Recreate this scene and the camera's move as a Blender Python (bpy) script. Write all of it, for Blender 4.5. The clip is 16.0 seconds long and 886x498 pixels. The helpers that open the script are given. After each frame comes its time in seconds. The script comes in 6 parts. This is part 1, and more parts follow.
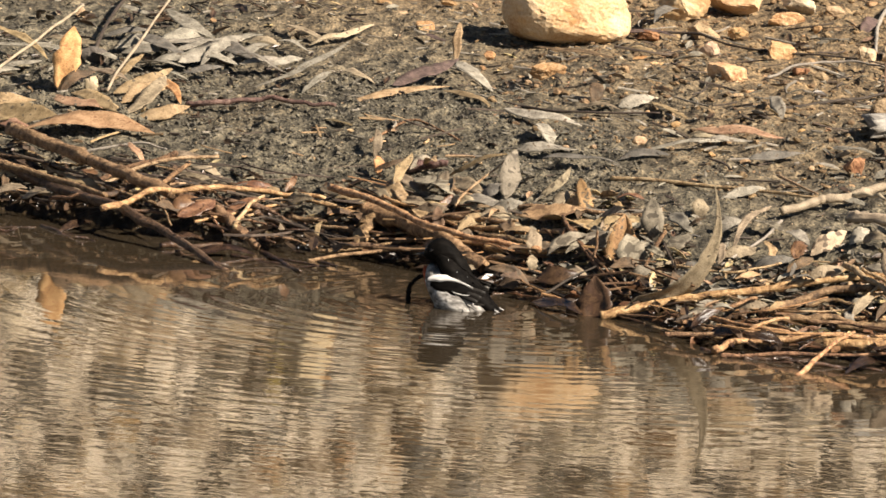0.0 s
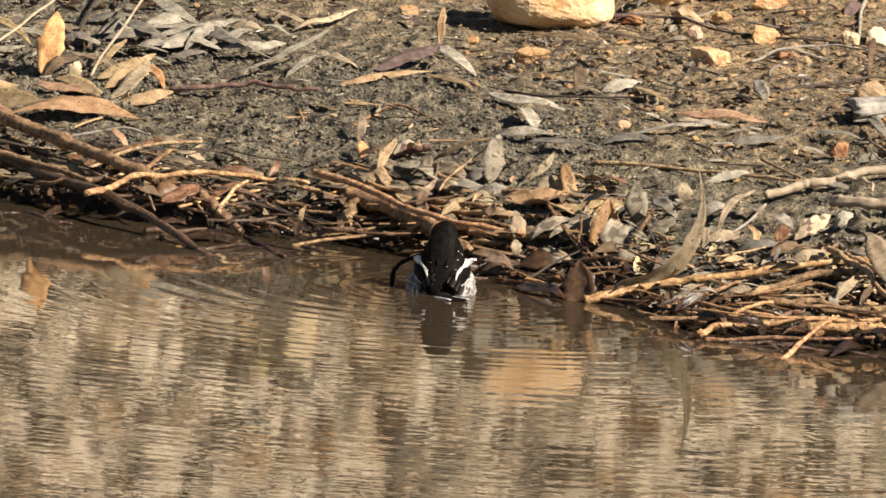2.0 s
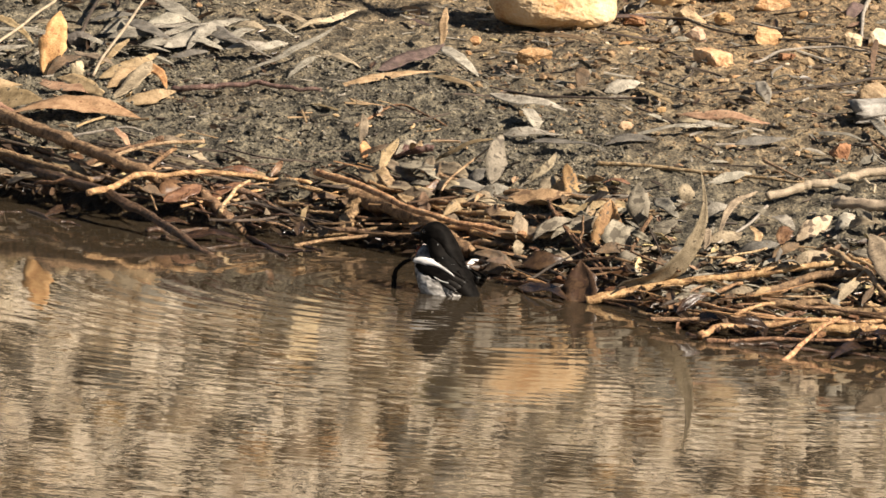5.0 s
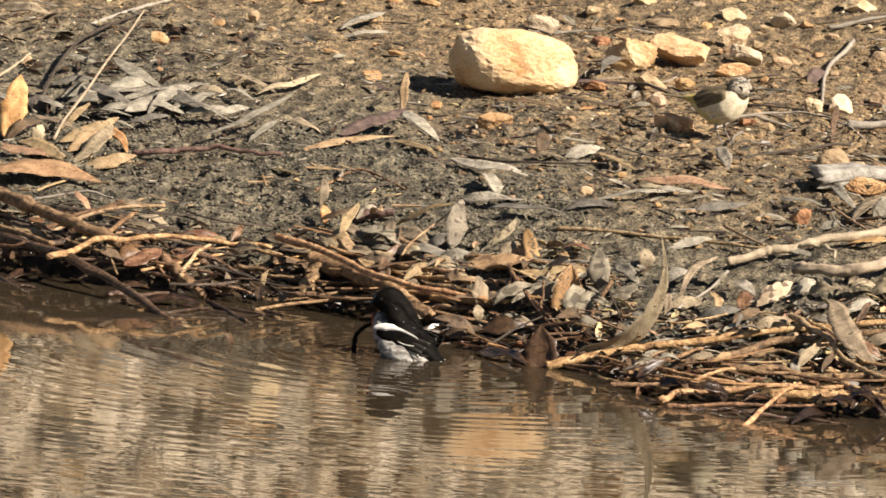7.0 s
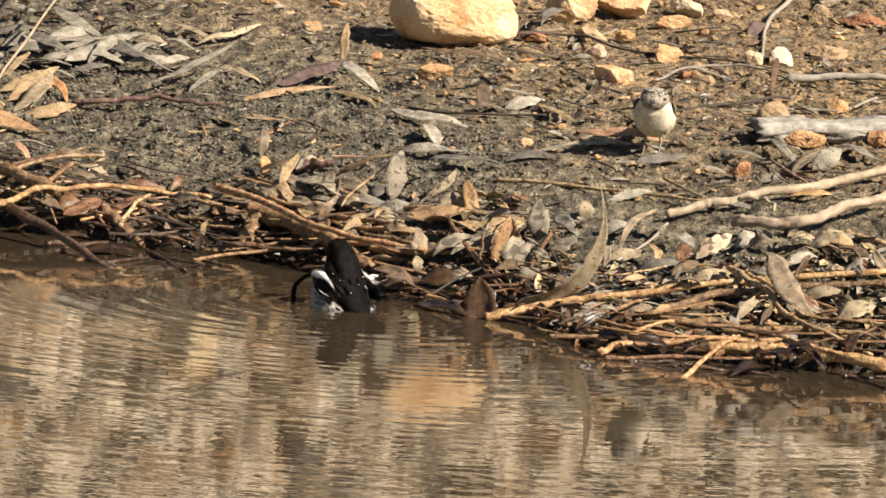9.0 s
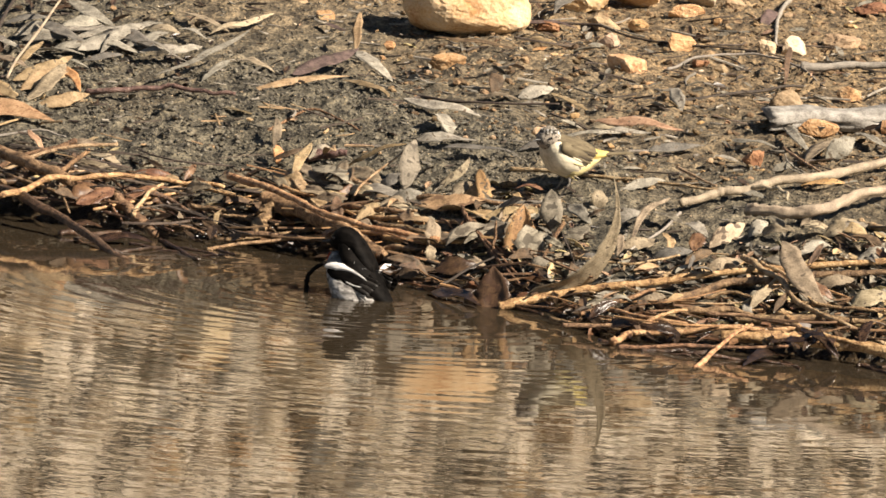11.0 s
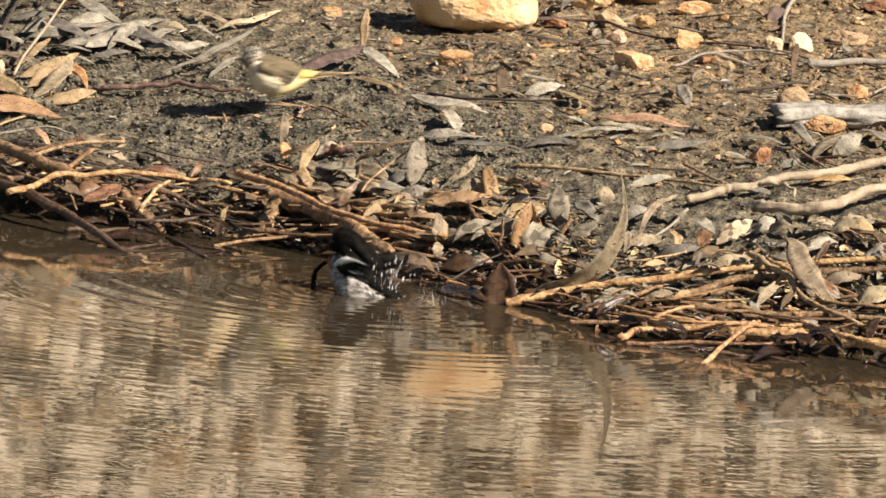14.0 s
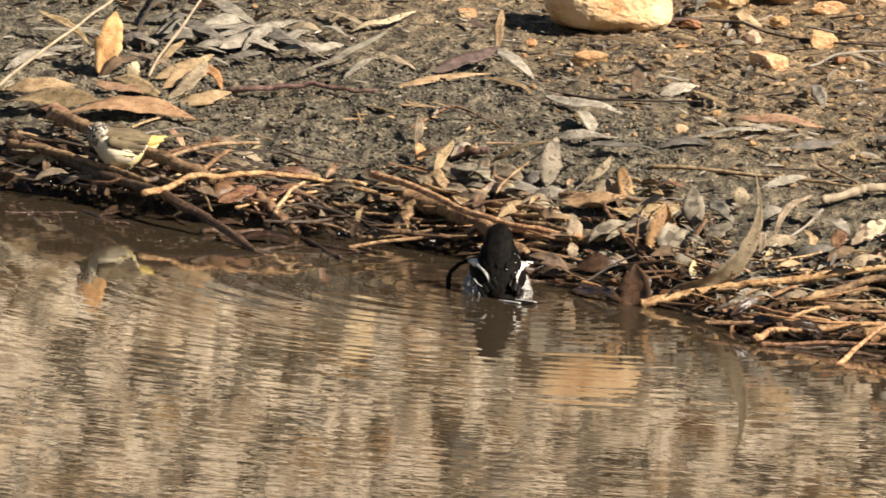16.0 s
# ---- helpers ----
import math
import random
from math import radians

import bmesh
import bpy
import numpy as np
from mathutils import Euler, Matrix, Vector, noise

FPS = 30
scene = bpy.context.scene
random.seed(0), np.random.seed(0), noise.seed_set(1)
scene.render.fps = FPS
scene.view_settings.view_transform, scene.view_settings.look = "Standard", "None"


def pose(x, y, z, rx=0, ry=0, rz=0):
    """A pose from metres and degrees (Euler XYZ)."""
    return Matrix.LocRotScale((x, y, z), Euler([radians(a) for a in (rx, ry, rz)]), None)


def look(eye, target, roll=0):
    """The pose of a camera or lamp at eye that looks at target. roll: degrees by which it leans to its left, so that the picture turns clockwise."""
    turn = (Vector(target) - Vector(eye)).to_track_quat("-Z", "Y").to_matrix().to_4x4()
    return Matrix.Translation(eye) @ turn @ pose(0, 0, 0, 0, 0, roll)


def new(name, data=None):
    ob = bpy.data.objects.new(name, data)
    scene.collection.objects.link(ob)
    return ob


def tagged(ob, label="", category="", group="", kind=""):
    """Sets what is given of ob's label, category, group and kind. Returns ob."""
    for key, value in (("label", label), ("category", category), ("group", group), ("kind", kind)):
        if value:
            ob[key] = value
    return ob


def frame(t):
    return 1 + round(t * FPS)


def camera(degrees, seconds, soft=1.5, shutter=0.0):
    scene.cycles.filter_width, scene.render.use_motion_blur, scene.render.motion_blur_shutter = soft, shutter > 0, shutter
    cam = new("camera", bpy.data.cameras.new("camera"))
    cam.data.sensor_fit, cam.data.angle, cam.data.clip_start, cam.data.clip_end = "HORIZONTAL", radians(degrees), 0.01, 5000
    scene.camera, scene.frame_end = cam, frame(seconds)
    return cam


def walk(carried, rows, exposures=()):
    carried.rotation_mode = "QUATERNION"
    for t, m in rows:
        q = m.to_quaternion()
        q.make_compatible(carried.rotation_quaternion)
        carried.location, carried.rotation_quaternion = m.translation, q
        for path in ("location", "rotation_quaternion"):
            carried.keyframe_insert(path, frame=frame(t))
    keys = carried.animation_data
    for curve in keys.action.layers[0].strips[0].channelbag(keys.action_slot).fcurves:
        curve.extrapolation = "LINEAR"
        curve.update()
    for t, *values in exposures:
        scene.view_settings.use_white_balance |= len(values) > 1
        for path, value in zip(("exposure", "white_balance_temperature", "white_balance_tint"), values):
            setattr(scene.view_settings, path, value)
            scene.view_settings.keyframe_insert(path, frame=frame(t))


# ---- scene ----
SOFT = 1.65
EYE = (0, -10.6382, 1.4005)
cam = camera(5.355, 16.0, SOFT, 0.5)
walk(cam, [
    (0, look(EYE, (-0.02213, 0, 0.07026), 4.09)),
    (0.5, look(EYE, (-0.01549, 0, 0.06408), 4.07)),
    (1, look(EYE, (-0.01196, 0, 0.05961), 4.04)),
    (1.5, look(EYE, (-0.00944, 0, 0.05293), 4.05)),
    (2, look(EYE, (-0.00280, 0, 0.05407), 4.00)),
    (2.5, look(EYE, (0.00138, 0, 0.05283), 4.02)),
    (3, look(EYE, (0.00507, 0, 0.04921), 4.05)),
    (5.5, look(EYE, (-0.00336, 0, 0.05970), 4.17)),
    (6, look(EYE, (0.00517, 0, 0.08831), 4.22)),
    (6.5, look(EYE, (0.02009, 0, 0.11606), 4.25)),
    (7, look(EYE, (0.03448, 0, 0.13121), 4.30)),
    (7.5, look(EYE, (0.05362, 0, 0.12547), 4.63)),
    (8, look(EYE, (0.07850, 0, 0.11117), 4.67)),
    (8.5, look(EYE, (0.09847, 0, 0.09307), 4.61)),
    (9, look(EYE, (0.10702, 0, 0.08093), 4.63)),
    (11.5, look(EYE, (0.08845, 0, 0.06717), 4.57)),
    (12, look(EYE, (0.07893, 0, 0.07058), 4.61)),
    (12.5, look(EYE, (0.07902, 0, 0.06852), 4.63)),
    (13, look(EYE, (0.08786, 0, 0.06780), 4.63)),
    (13.5, look(EYE, (0.09261, 0, 0.06805), 4.59)),
    (14, look(EYE, (0.08557, 0, 0.06302), 4.55)),
    (14.5, look(EYE, (0.06142, 0, 0.06171), 4.49)),
    (15, look(EYE, (0.03055, 0, 0.05612), 4.53)),
    (15.5, look(EYE, (-0.01744, 0, 0.05179), 4.43)),
    (16, look(EYE, (-0.06671, 0, 0.05213), 4.37)),
])

# ---- light ----
SUN_AZIMUTH, SUN_ELEVATION = 121.0, 39.0      # clockwise from the far side, over the horizon
sky = bpy.data.worlds.new("sky")
sky.use_nodes = True
scene.world = sky
sky_tex = sky.node_tree.nodes.new("ShaderNodeTexSky")
sky_tex.sky_type, sky_tex.sun_disc = "NISHITA", False
sky_tex.sun_elevation, sky_tex.sun_rotation = radians(SUN_ELEVATION), radians(SUN_AZIMUTH)
sky.node_tree.links.new(sky_tex.outputs[0], sky.node_tree.nodes["Background"].inputs[0])
sky.node_tree.nodes["Background"].inputs[1].default_value = 0.027
sun = new("sun", bpy.data.lights.new("sun", "SUN"))
sun.data.energy, sun.data.angle, sun.data.color = 5.0, radians(0.55), (1.0, 0.88, 0.735)
a, e = radians(SUN_AZIMUTH), radians(SUN_ELEVATION)
sun.matrix_world = look((math.sin(a) * math.cos(e) * 9, math.cos(a) * math.cos(e) * 9, math.sin(e) * 9), (0, 0, 0))
scene.view_settings.exposure = 1.22


# ---- materials ----
def surface(name, stops, rough=0.8, scale=60.0, fine=400.0, bump=0.3, depth=0.002, vary=0.35, stretch=(1, 1, 1), spots=None, spot_scale=90.0,
            spot_size=0.62, spec=0.35, hue=0.007, island=False):
    """A procedural surface: a ramp of colours over two scales of noise, changed a little from object to object, with fine relief and spots."""
    m = bpy.data.materials.new(name)
    m.use_nodes = True
    n, l = m.node_tree.nodes, m.node_tree.links
    p = n["Principled BSDF"]
    co, mp, info = n.new("ShaderNodeTexCoord"), n.new("ShaderNodeMapping"), n.new("ShaderNodeObjectInfo")
    mp.inputs["Scale"].default_value = stretch
    l.new(co.outputs["Object"], mp.inputs[0])
    shift = n.new("ShaderNodeVectorMath")
    shift.operation = "MULTIPLY"
    shift.inputs[1].default_value = (7, 7, 7)
    l.new(info.outputs["Random"], shift.inputs[0])
    l.new(shift.outputs[0], mp.inputs["Location"])
    chance = info.outputs["Random"]
    if island:
        chance = n.new("ShaderNodeNewGeometry").outputs["Random Per Island"]
    big, small = n.new("ShaderNodeTexNoise"), n.new("ShaderNodeTexNoise")
    for node, s, d in ((big, scale, 5), (small, fine, 3)):
        node.inputs["Scale"].default_value, node.inputs["Detail"].default_value = s, d
        l.new(mp.outputs[0], node.inputs["Vector"])
    mix = n.new("ShaderNodeMath")
    mix.operation = "MULTIPLY_ADD"
    mix.inputs[1].default_value = 0.4
    l.new(small.outputs[0], mix.inputs[0])
    half = n.new("ShaderNodeMath")
    half.operation = "MULTIPLY"
    half.inputs[1].default_value = 0.6
    l.new(big.outputs[0], half.inputs[0])
    l.new(half.outputs[0], mix.inputs[2])
    ramp = n.new("ShaderNodeValToRGB")
    ramp.color_ramp.elements[0].position, ramp.color_ramp.elements[1].position = 0.37, 0.63
    ramp.color_ramp.elements[0].color, ramp.color_ramp.elements[1].color = (*stops[0], 1), (*stops[-1], 1)
    for i, c in enumerate(stops[1:-1]):
        ramp.color_ramp.elements.new(0.37 + 0.26 * (i + 1) / (len(stops) - 1)).color = (*c, 1)
    l.new(mix.outputs[0], ramp.inputs[0])
    colour = ramp.outputs[0]
    if spots:
        dots = n.new("ShaderNodeTexNoise")
        dots.inputs["Scale"].default_value, dots.inputs["Detail"].default_value = spot_scale, 1.5
        l.new(mp.outputs[0], dots.inputs["Vector"])
        cut = n.new("ShaderNodeMapRange")
        cut.inputs["From Min"].default_value, cut.inputs["From Max"].default_value = spot_size, spot_size + 0.05
        l.new(dots.outputs[0], cut.inputs[0])
        over = n.new("ShaderNodeMix")
        over.data_type = "RGBA"
        l.new(cut.outputs[0], over.inputs["Factor"])
        l.new(colour, over.inputs["A"])
        over.inputs["B"].default_value = (*spots, 1)
        colour = over.outputs["Result"]
    hsv = n.new("ShaderNodeHueSaturation")
    for socket, lo, hi in (("Value", 1 - vary, 1 + vary), ("Hue", 0.5 - hue, 0.5 + hue)):
        r = n.new("ShaderNodeMapRange")
        r.inputs["To Min"].default_value, r.inputs["To Max"].default_value = lo, hi
        if socket == "Hue":
            w = n.new("ShaderNodeMath")
            w.operation = "FRACT"
            k = n.new("ShaderNodeMath")
            k.operation = "MULTIPLY"
            k.inputs[1].default_value = 37.7
            l.new(chance, k.inputs[0])
            l.new(k.outputs[0], w.inputs[0])
            l.new(w.outputs[0], r.inputs[0])
        else:
            l.new(chance, r.inputs[0])
        l.new(r.outputs[0], hsv.inputs[socket])
    l.new(colour, hsv.inputs["Color"])
    l.new(hsv.outputs[0], p.inputs["Base Color"])
    p.inputs["Roughness"].default_value, p.inputs["Specular IOR Level"].default_value = rough, spec
    if bump:
        b = n.new("ShaderNodeBump")
        b.inputs["Strength"].default_value, b.inputs["Distance"].default_value = bump, depth
        l.new(mix.outputs[0], b.inputs["Height"])
        l.new(b.outputs[0], p.inputs["Normal"])
    return m


STONE = {
    "cream": surface("cream_stone", [(0.28, 0.19, 0.10), (0.47, 0.355, 0.22), (0.56, 0.45, 0.30)], 0.9, 70, 420, 0.8, 0.004, 0.2),
    "pale": surface("pale_stone", [(0.30, 0.23, 0.15), (0.55, 0.44, 0.31)], 0.9, 70, 420, 0.8, 0.004, 0.2),
    "apricot": surface("apricot_stone", [(0.33, 0.185, 0.085), (0.51, 0.335, 0.175), (0.57, 0.43, 0.275)], 0.9, 40, 260, 0.6, 0.004, 0.12),
    "rock": surface("cream_rock", [(0.40, 0.22, 0.10), (0.53, 0.35, 0.185), (0.58, 0.425, 0.26), (0.60, 0.465, 0.31)], 0.95, 19, 300, 0.7, 0.003, 0.0, spots=(0.44, 0.24, 0.10), spot_scale=60, spot_size=0.66),
    "white": surface("white_stone", [(0.38, 0.28, 0.17), (0.64, 0.54, 0.39)], 0.85, 40, 300, 0.4, 0.003, 0.08),
    "tan": surface("tan_stone", [(0.20, 0.14, 0.08), (0.36, 0.25, 0.145), (0.46, 0.34, 0.21)], 0.9, 70, 420, 0.9, 0.004, 0.25),
    "orange": surface("orange_stone", [(0.24, 0.12, 0.05), (0.42, 0.245, 0.115), (0.54, 0.385, 0.225)], 0.9, 70, 420, 0.9, 0.004, 0.25),
    "amber": surface("amber_stone", [(0.21, 0.12, 0.05), (0.37, 0.225, 0.105), (0.48, 0.33, 0.175)], 0.9, 70, 420, 0.9, 0.004, 0.25),
    "rust": surface("rust_stone", [(0.18, 0.08, 0.04), (0.34, 0.18, 0.09)], 0.9, 70, 420, 0.9, 0.004, 0.25),
    "pink": surface("pinkish_stone", [(0.40, 0.25, 0.17), (0.56, 0.40, 0.28)], 0.9, 60, 320, 0.6, 0.003, 0.1),
    "slate": surface("dark_pebble", [(0.07, 0.06, 0.05), (0.13, 0.11, 0.09)], 0.8, 60, 320, 0.5, 0.002, 0.2),
}
SPOT = (0.10, 0.075, 0.05)


def leaf_skin(name, dark, light, spots=SPOT, spot_size=0.63, rough=0.75, spot_scale=170):
    """Dry leaf skin: dusty, mottled, finely veined, with dark specks."""
    mid = tuple((p + q) / 2 for p, q in zip(dark, light))
    low = tuple(p * 0.62 for p in dark)
    return surface(name, [low, dark, mid, light], rough, 85, 520, 0.7, 0.0016, 0.22, (1, 1.4, 1), spots, spot_scale, spot_size)


LEAF = {
    "grey": leaf_skin("grey_leaf", (0.18, 0.16, 0.125), (0.33, 0.295, 0.235)),
    "palegrey": leaf_skin("pale_grey_leaf", (0.23, 0.205, 0.16), (0.40, 0.36, 0.285)),
    "greytan": leaf_skin("grey_tan_leaf", (0.17, 0.13, 0.085), (0.30, 0.235, 0.155)),
    "tan": leaf_skin("tan_leaf", (0.24, 0.165, 0.085), (0.40, 0.29, 0.165)),
    "cream": leaf_skin("cream_leaf", (0.28, 0.22, 0.14), (0.43, 0.35, 0.235)),
    "straw": leaf_skin("straw_leaf", (0.26, 0.205, 0.125), (0.42, 0.345, 0.225)),
    "orange": leaf_skin("orange_leaf", (0.40, 0.20, 0.08), (0.58, 0.35, 0.165), (0.28, 0.12, 0.05)),
    "amber": leaf_skin("amber_leaf", (0.30, 0.17, 0.075), (0.46, 0.29, 0.13), SPOT, 0.58),
    "pink": leaf_skin("pinkish_leaf", (0.26, 0.145, 0.09), (0.42, 0.26, 0.165)),
    "russet": leaf_skin("russet_leaf", (0.11, 0.056, 0.031), (0.23, 0.128, 0.068), (0.07, 0.035, 0.02), 0.56, 0.4),
    "caramel": leaf_skin("caramel_leaf", (0.29, 0.175, 0.09), (0.45, 0.295, 0.165), (0.20, 0.10, 0.05), 0.62, 0.6),
    "brown": leaf_skin("brown_leaf", (0.075, 0.048, 0.028), (0.17, 0.105, 0.06)),
    "plum": leaf_skin("dark_plum_leaf", (0.07, 0.046, 0.040), (0.15, 0.10, 0.085)),
    "soaked": leaf_skin("soaked_leaf", (0.022, 0.013, 0.008), (0.075, 0.043, 0.025), (0.02, 0.012, 0.008), 0.6, 0.25),
    "olive": leaf_skin("olive_leaf", (0.09, 0.068, 0.03), (0.16, 0.12, 0.06)),
    "slate": leaf_skin("slate_leaf", (0.10, 0.09, 0.075), (0.19, 0.17, 0.14)),
    "spotted": leaf_skin("spotted_cream_leaf", (0.29, 0.225, 0.145), (0.43, 0.35, 0.235), SPOT, 0.55, 0.75, 110),
    "blotched": leaf_skin("blotched_tan_leaf", (0.26, 0.17, 0.085), (0.40, 0.28, 0.155), (0.13, 0.08, 0.042), 0.56, 0.75, 70),
    "drenched": leaf_skin("drenched_brown_leaf", (0.040, 0.022, 0.012), (0.105, 0.060, 0.032), (0.055, 0.03, 0.018), 0.57, 0.35, 70),
    "spotgrey": leaf_skin("spotted_grey_leaf", (0.17, 0.145, 0.105), (0.28, 0.24, 0.175), (0.085, 0.070, 0.05), 0.54, 0.75, 110),
}
LITTER = {
    "grey": surface("grey_litter", [(0.09, 0.080, 0.062), (0.27, 0.240, 0.185)], 0.75, 60, 300, 0.4, 0.001, 0.5, spots=SPOT, spot_scale=160, spot_size=0.6, island=True),
    "tan": surface("tan_litter", [(0.20, 0.13, 0.07), (0.44, 0.32, 0.18)], 0.75, 60, 300, 0.4, 0.001, 0.5, spots=SPOT, spot_scale=160, spot_size=0.6, island=True, hue=0.03),
    "dark": surface("dark_litter", [(0.014, 0.009, 0.006), (0.085, 0.054, 0.032)], 0.35, 60, 300, 0.4, 0.001, 0.5, island=True),
    "russet": surface("russet_litter", [(0.050, 0.024, 0.013), (0.17, 0.088, 0.045)], 0.3, 60, 300, 0.4, 0.001, 0.5, island=True),
}
CHIP = {
    "tan": surface("tan_gravel", [(0.20, 0.145, 0.085), (0.46, 0.35, 0.22)], 0.9, 80, 320, 0.5, 0.002, 0.5, island=True),
    "amber": surface("ochre_gravel", [(0.20, 0.125, 0.06), (0.44, 0.29, 0.145)], 0.9, 80, 320, 0.5, 0.002, 0.5, island=True),
    "rust": surface("rusty_gravel", [(0.095, 0.062, 0.036), (0.29, 0.18, 0.095)], 0.9, 80, 320, 0.5, 0.002, 0.5, island=True, hue=0.015),
    "pale": surface("pale_gravel", [(0.30, 0.24, 0.16), (0.58, 0.48, 0.35)], 0.9, 80, 320, 0.5, 0.002, 0.4, island=True),
    "earth": surface("earth_clods", [(0.085, 0.056, 0.031), (0.25, 0.165, 0.088)], 0.95, 80, 320, 0.8, 0.004, 0.4, island=True),
    "mud": surface("mud_crumbs", [(0.045, 0.039, 0.029), (0.158, 0.138, 0.100)], 0.62, 80, 320, 0.6, 0.003, 0.4, island=True),
}
STEM = {
    "orange": surface("orange_stems", [(0.16, 0.085, 0.04), (0.38, 0.22, 0.10)], 0.65, 60, 400, 0.5, 0.001, 0.45, island=True),
    "honey": surface("honey_stems", [(0.22, 0.14, 0.07), (0.46, 0.32, 0.18)], 0.65, 60, 400, 0.5, 0.001, 0.45, island=True),
    "hide": surface("brown_stems", [(0.055, 0.031, 0.017), (0.19, 0.112, 0.058)], 0.7, 60, 400, 0.5, 0.001, 0.5, island=True),
    "dark": surface("dark_stems", [(0.03, 0.022, 0.017), (0.10, 0.075, 0.055)], 0.7, 60, 400, 0.5, 0.001, 0.4, island=True),
    "grey": surface("grey_stems", [(0.12, 0.105, 0.085), (0.30, 0.265, 0.21)], 0.8, 60, 400, 0.5, 0.001, 0.4, island=True),
}
LEAF_WORDS = {"grey": "weathered grey", "palegrey": "pale silver-grey", "greytan": "greyish tan", "tan": "tan", "cream": "pale cream", "straw": "straw-coloured", "orange": "orange",
              "amber": "amber brown", "pink": "pinkish brown", "russet": "russet brown", "caramel": "large caramel brown", "brown": "dark brown", "plum": "dark plum-brown", "olive": "dull olive", "soaked": "dark soaked",
              "slate": "slate grey", "blotched": "tan, brown-blotched", "drenched": "drenched brown", "spotted": "cream, dark-spotted", "spotgrey": "grey, dark-spotted"}
WOOD = {
    "orange": surface("orange_stem", [(0.10, 0.049, 0.023), (0.27, 0.148, 0.068), (0.40, 0.238, 0.112), (0.52, 0.35, 0.195)], 0.6, 120, 560, 1.0, 0.004, 0.18),
    "honey": surface("honey_stem", [(0.11, 0.065, 0.033), (0.28, 0.178, 0.093), (0.40, 0.275, 0.155), (0.50, 0.375, 0.235)], 0.6, 120, 560, 1.0, 0.004, 0.18),
    "bark": surface("dark_bark", [(0.036, 0.019, 0.010), (0.115, 0.062, 0.031), (0.21, 0.118, 0.060), (0.30, 0.18, 0.095)], 0.7, 120, 560, 1.0, 0.005, 0.2),
    "hide": surface("brown_bark", [(0.050, 0.028, 0.015), (0.15, 0.089, 0.046), (0.26, 0.160, 0.082), (0.36, 0.240, 0.135)], 0.65, 120, 560, 1.0, 0.005, 0.2),
    "umber": surface("umber_bark", [(0.022, 0.012, 0.007), (0.070, 0.040, 0.022), (0.135, 0.080, 0.045), (0.20, 0.125, 0.072)], 0.5, 120, 560, 1.0, 0.005, 0.2),
    "silver": surface("silvery_wood", [(0.15, 0.135, 0.115), (0.30, 0.275, 0.24), (0.44, 0.41, 0.36)], 0.8, 80, 600, 0.9, 0.003, 0.1),
    "wet": surface("wet_bark", [(0.014, 0.008, 0.005), (0.050, 0.028, 0.016), (0.095, 0.054, 0.030)], 0.28, 120, 560, 1.0, 0.004, 0.3, spec=0.5),
    "black": surface("black_twig", [(0.004, 0.003, 0.0025), (0.012, 0.009, 0.007)], 0.85, 80, 600, 0.9, 0.003, 0.1, spec=0.08),
    "pale": surface("pale_wood", [(0.22, 0.175, 0.12), (0.34, 0.27, 0.185), (0.44, 0.36, 0.25)], 0.7, 70, 600, 0.8, 0.002, 0.1),
    "greywood": surface("grey_wood", [(0.16, 0.14, 0.115), (0.32, 0.28, 0.23)], 0.8, 80, 600, 0.9, 0.003, 0.2),
    "dark": surface("dark_twig", [(0.022, 0.016, 0.012), (0.06, 0.044, 0.032)], 0.7, 80, 600, 0.9, 0.003, 0.2),
    "plum": surface("plum_twig", [(0.045, 0.026, 0.022), (0.11, 0.060, 0.048), (0.22, 0.15, 0.12)], 0.65, 80, 600, 0.9, 0.003, 0.15),
    "slate": surface("slate_wood", [(0.11, 0.10, 0.08), (0.22, 0.19, 0.15)], 0.8, 80, 600, 0.9, 0.003, 0.15),
}
WOOD_WORDS = {"orange": "orange-brown reed stem", "honey": "honey-coloured dry stem", "bark": "dark brown bark-covered stick", "hide": "brown bark-covered stick",
              "pale": "pale smooth barkless branch", "wet": "dark wet glistening stick", "umber": "umber brown damp stick", "silver": "silvery dead wood", "greywood": "weathered grey dead twig", "dark": "thin dark twig", "black": "hooked blackish wet twig", "plum": "reddish plum-brown twig",
              "slate": "slate-grey dead stick"}


# ---- lie of the land ----
SHORE = [(-6.0, 2.0), (-0.75, 0.34), (-0.6, 0.28), (-0.47, 0.27), (-0.37, 0.31), (-0.275, 0.37), (-0.2, 0.415), (-0.12, 0.375), (-0.05, 0.315), (0.0, 0.25),
         (0.055, 0.155), (0.16, 0.066), (0.28, -0.13), (0.345, -0.235), (0.40, -0.265), (0.5, -0.275), (0.6, -0.305), (0.7, -0.33), (6.0, -1.2)]


def shore(x):
    """How far back the water's edge lies at x."""
    if x <= SHORE[0][0]:
        return SHORE[0][1]
    for (xa, ya), (xb, yb) in zip(SHORE, SHORE[1:]):
        if x <= xb:
            f = (x - xa) / (xb - xa)
            return ya + (yb - ya) * f
    return SHORE[-1][1]


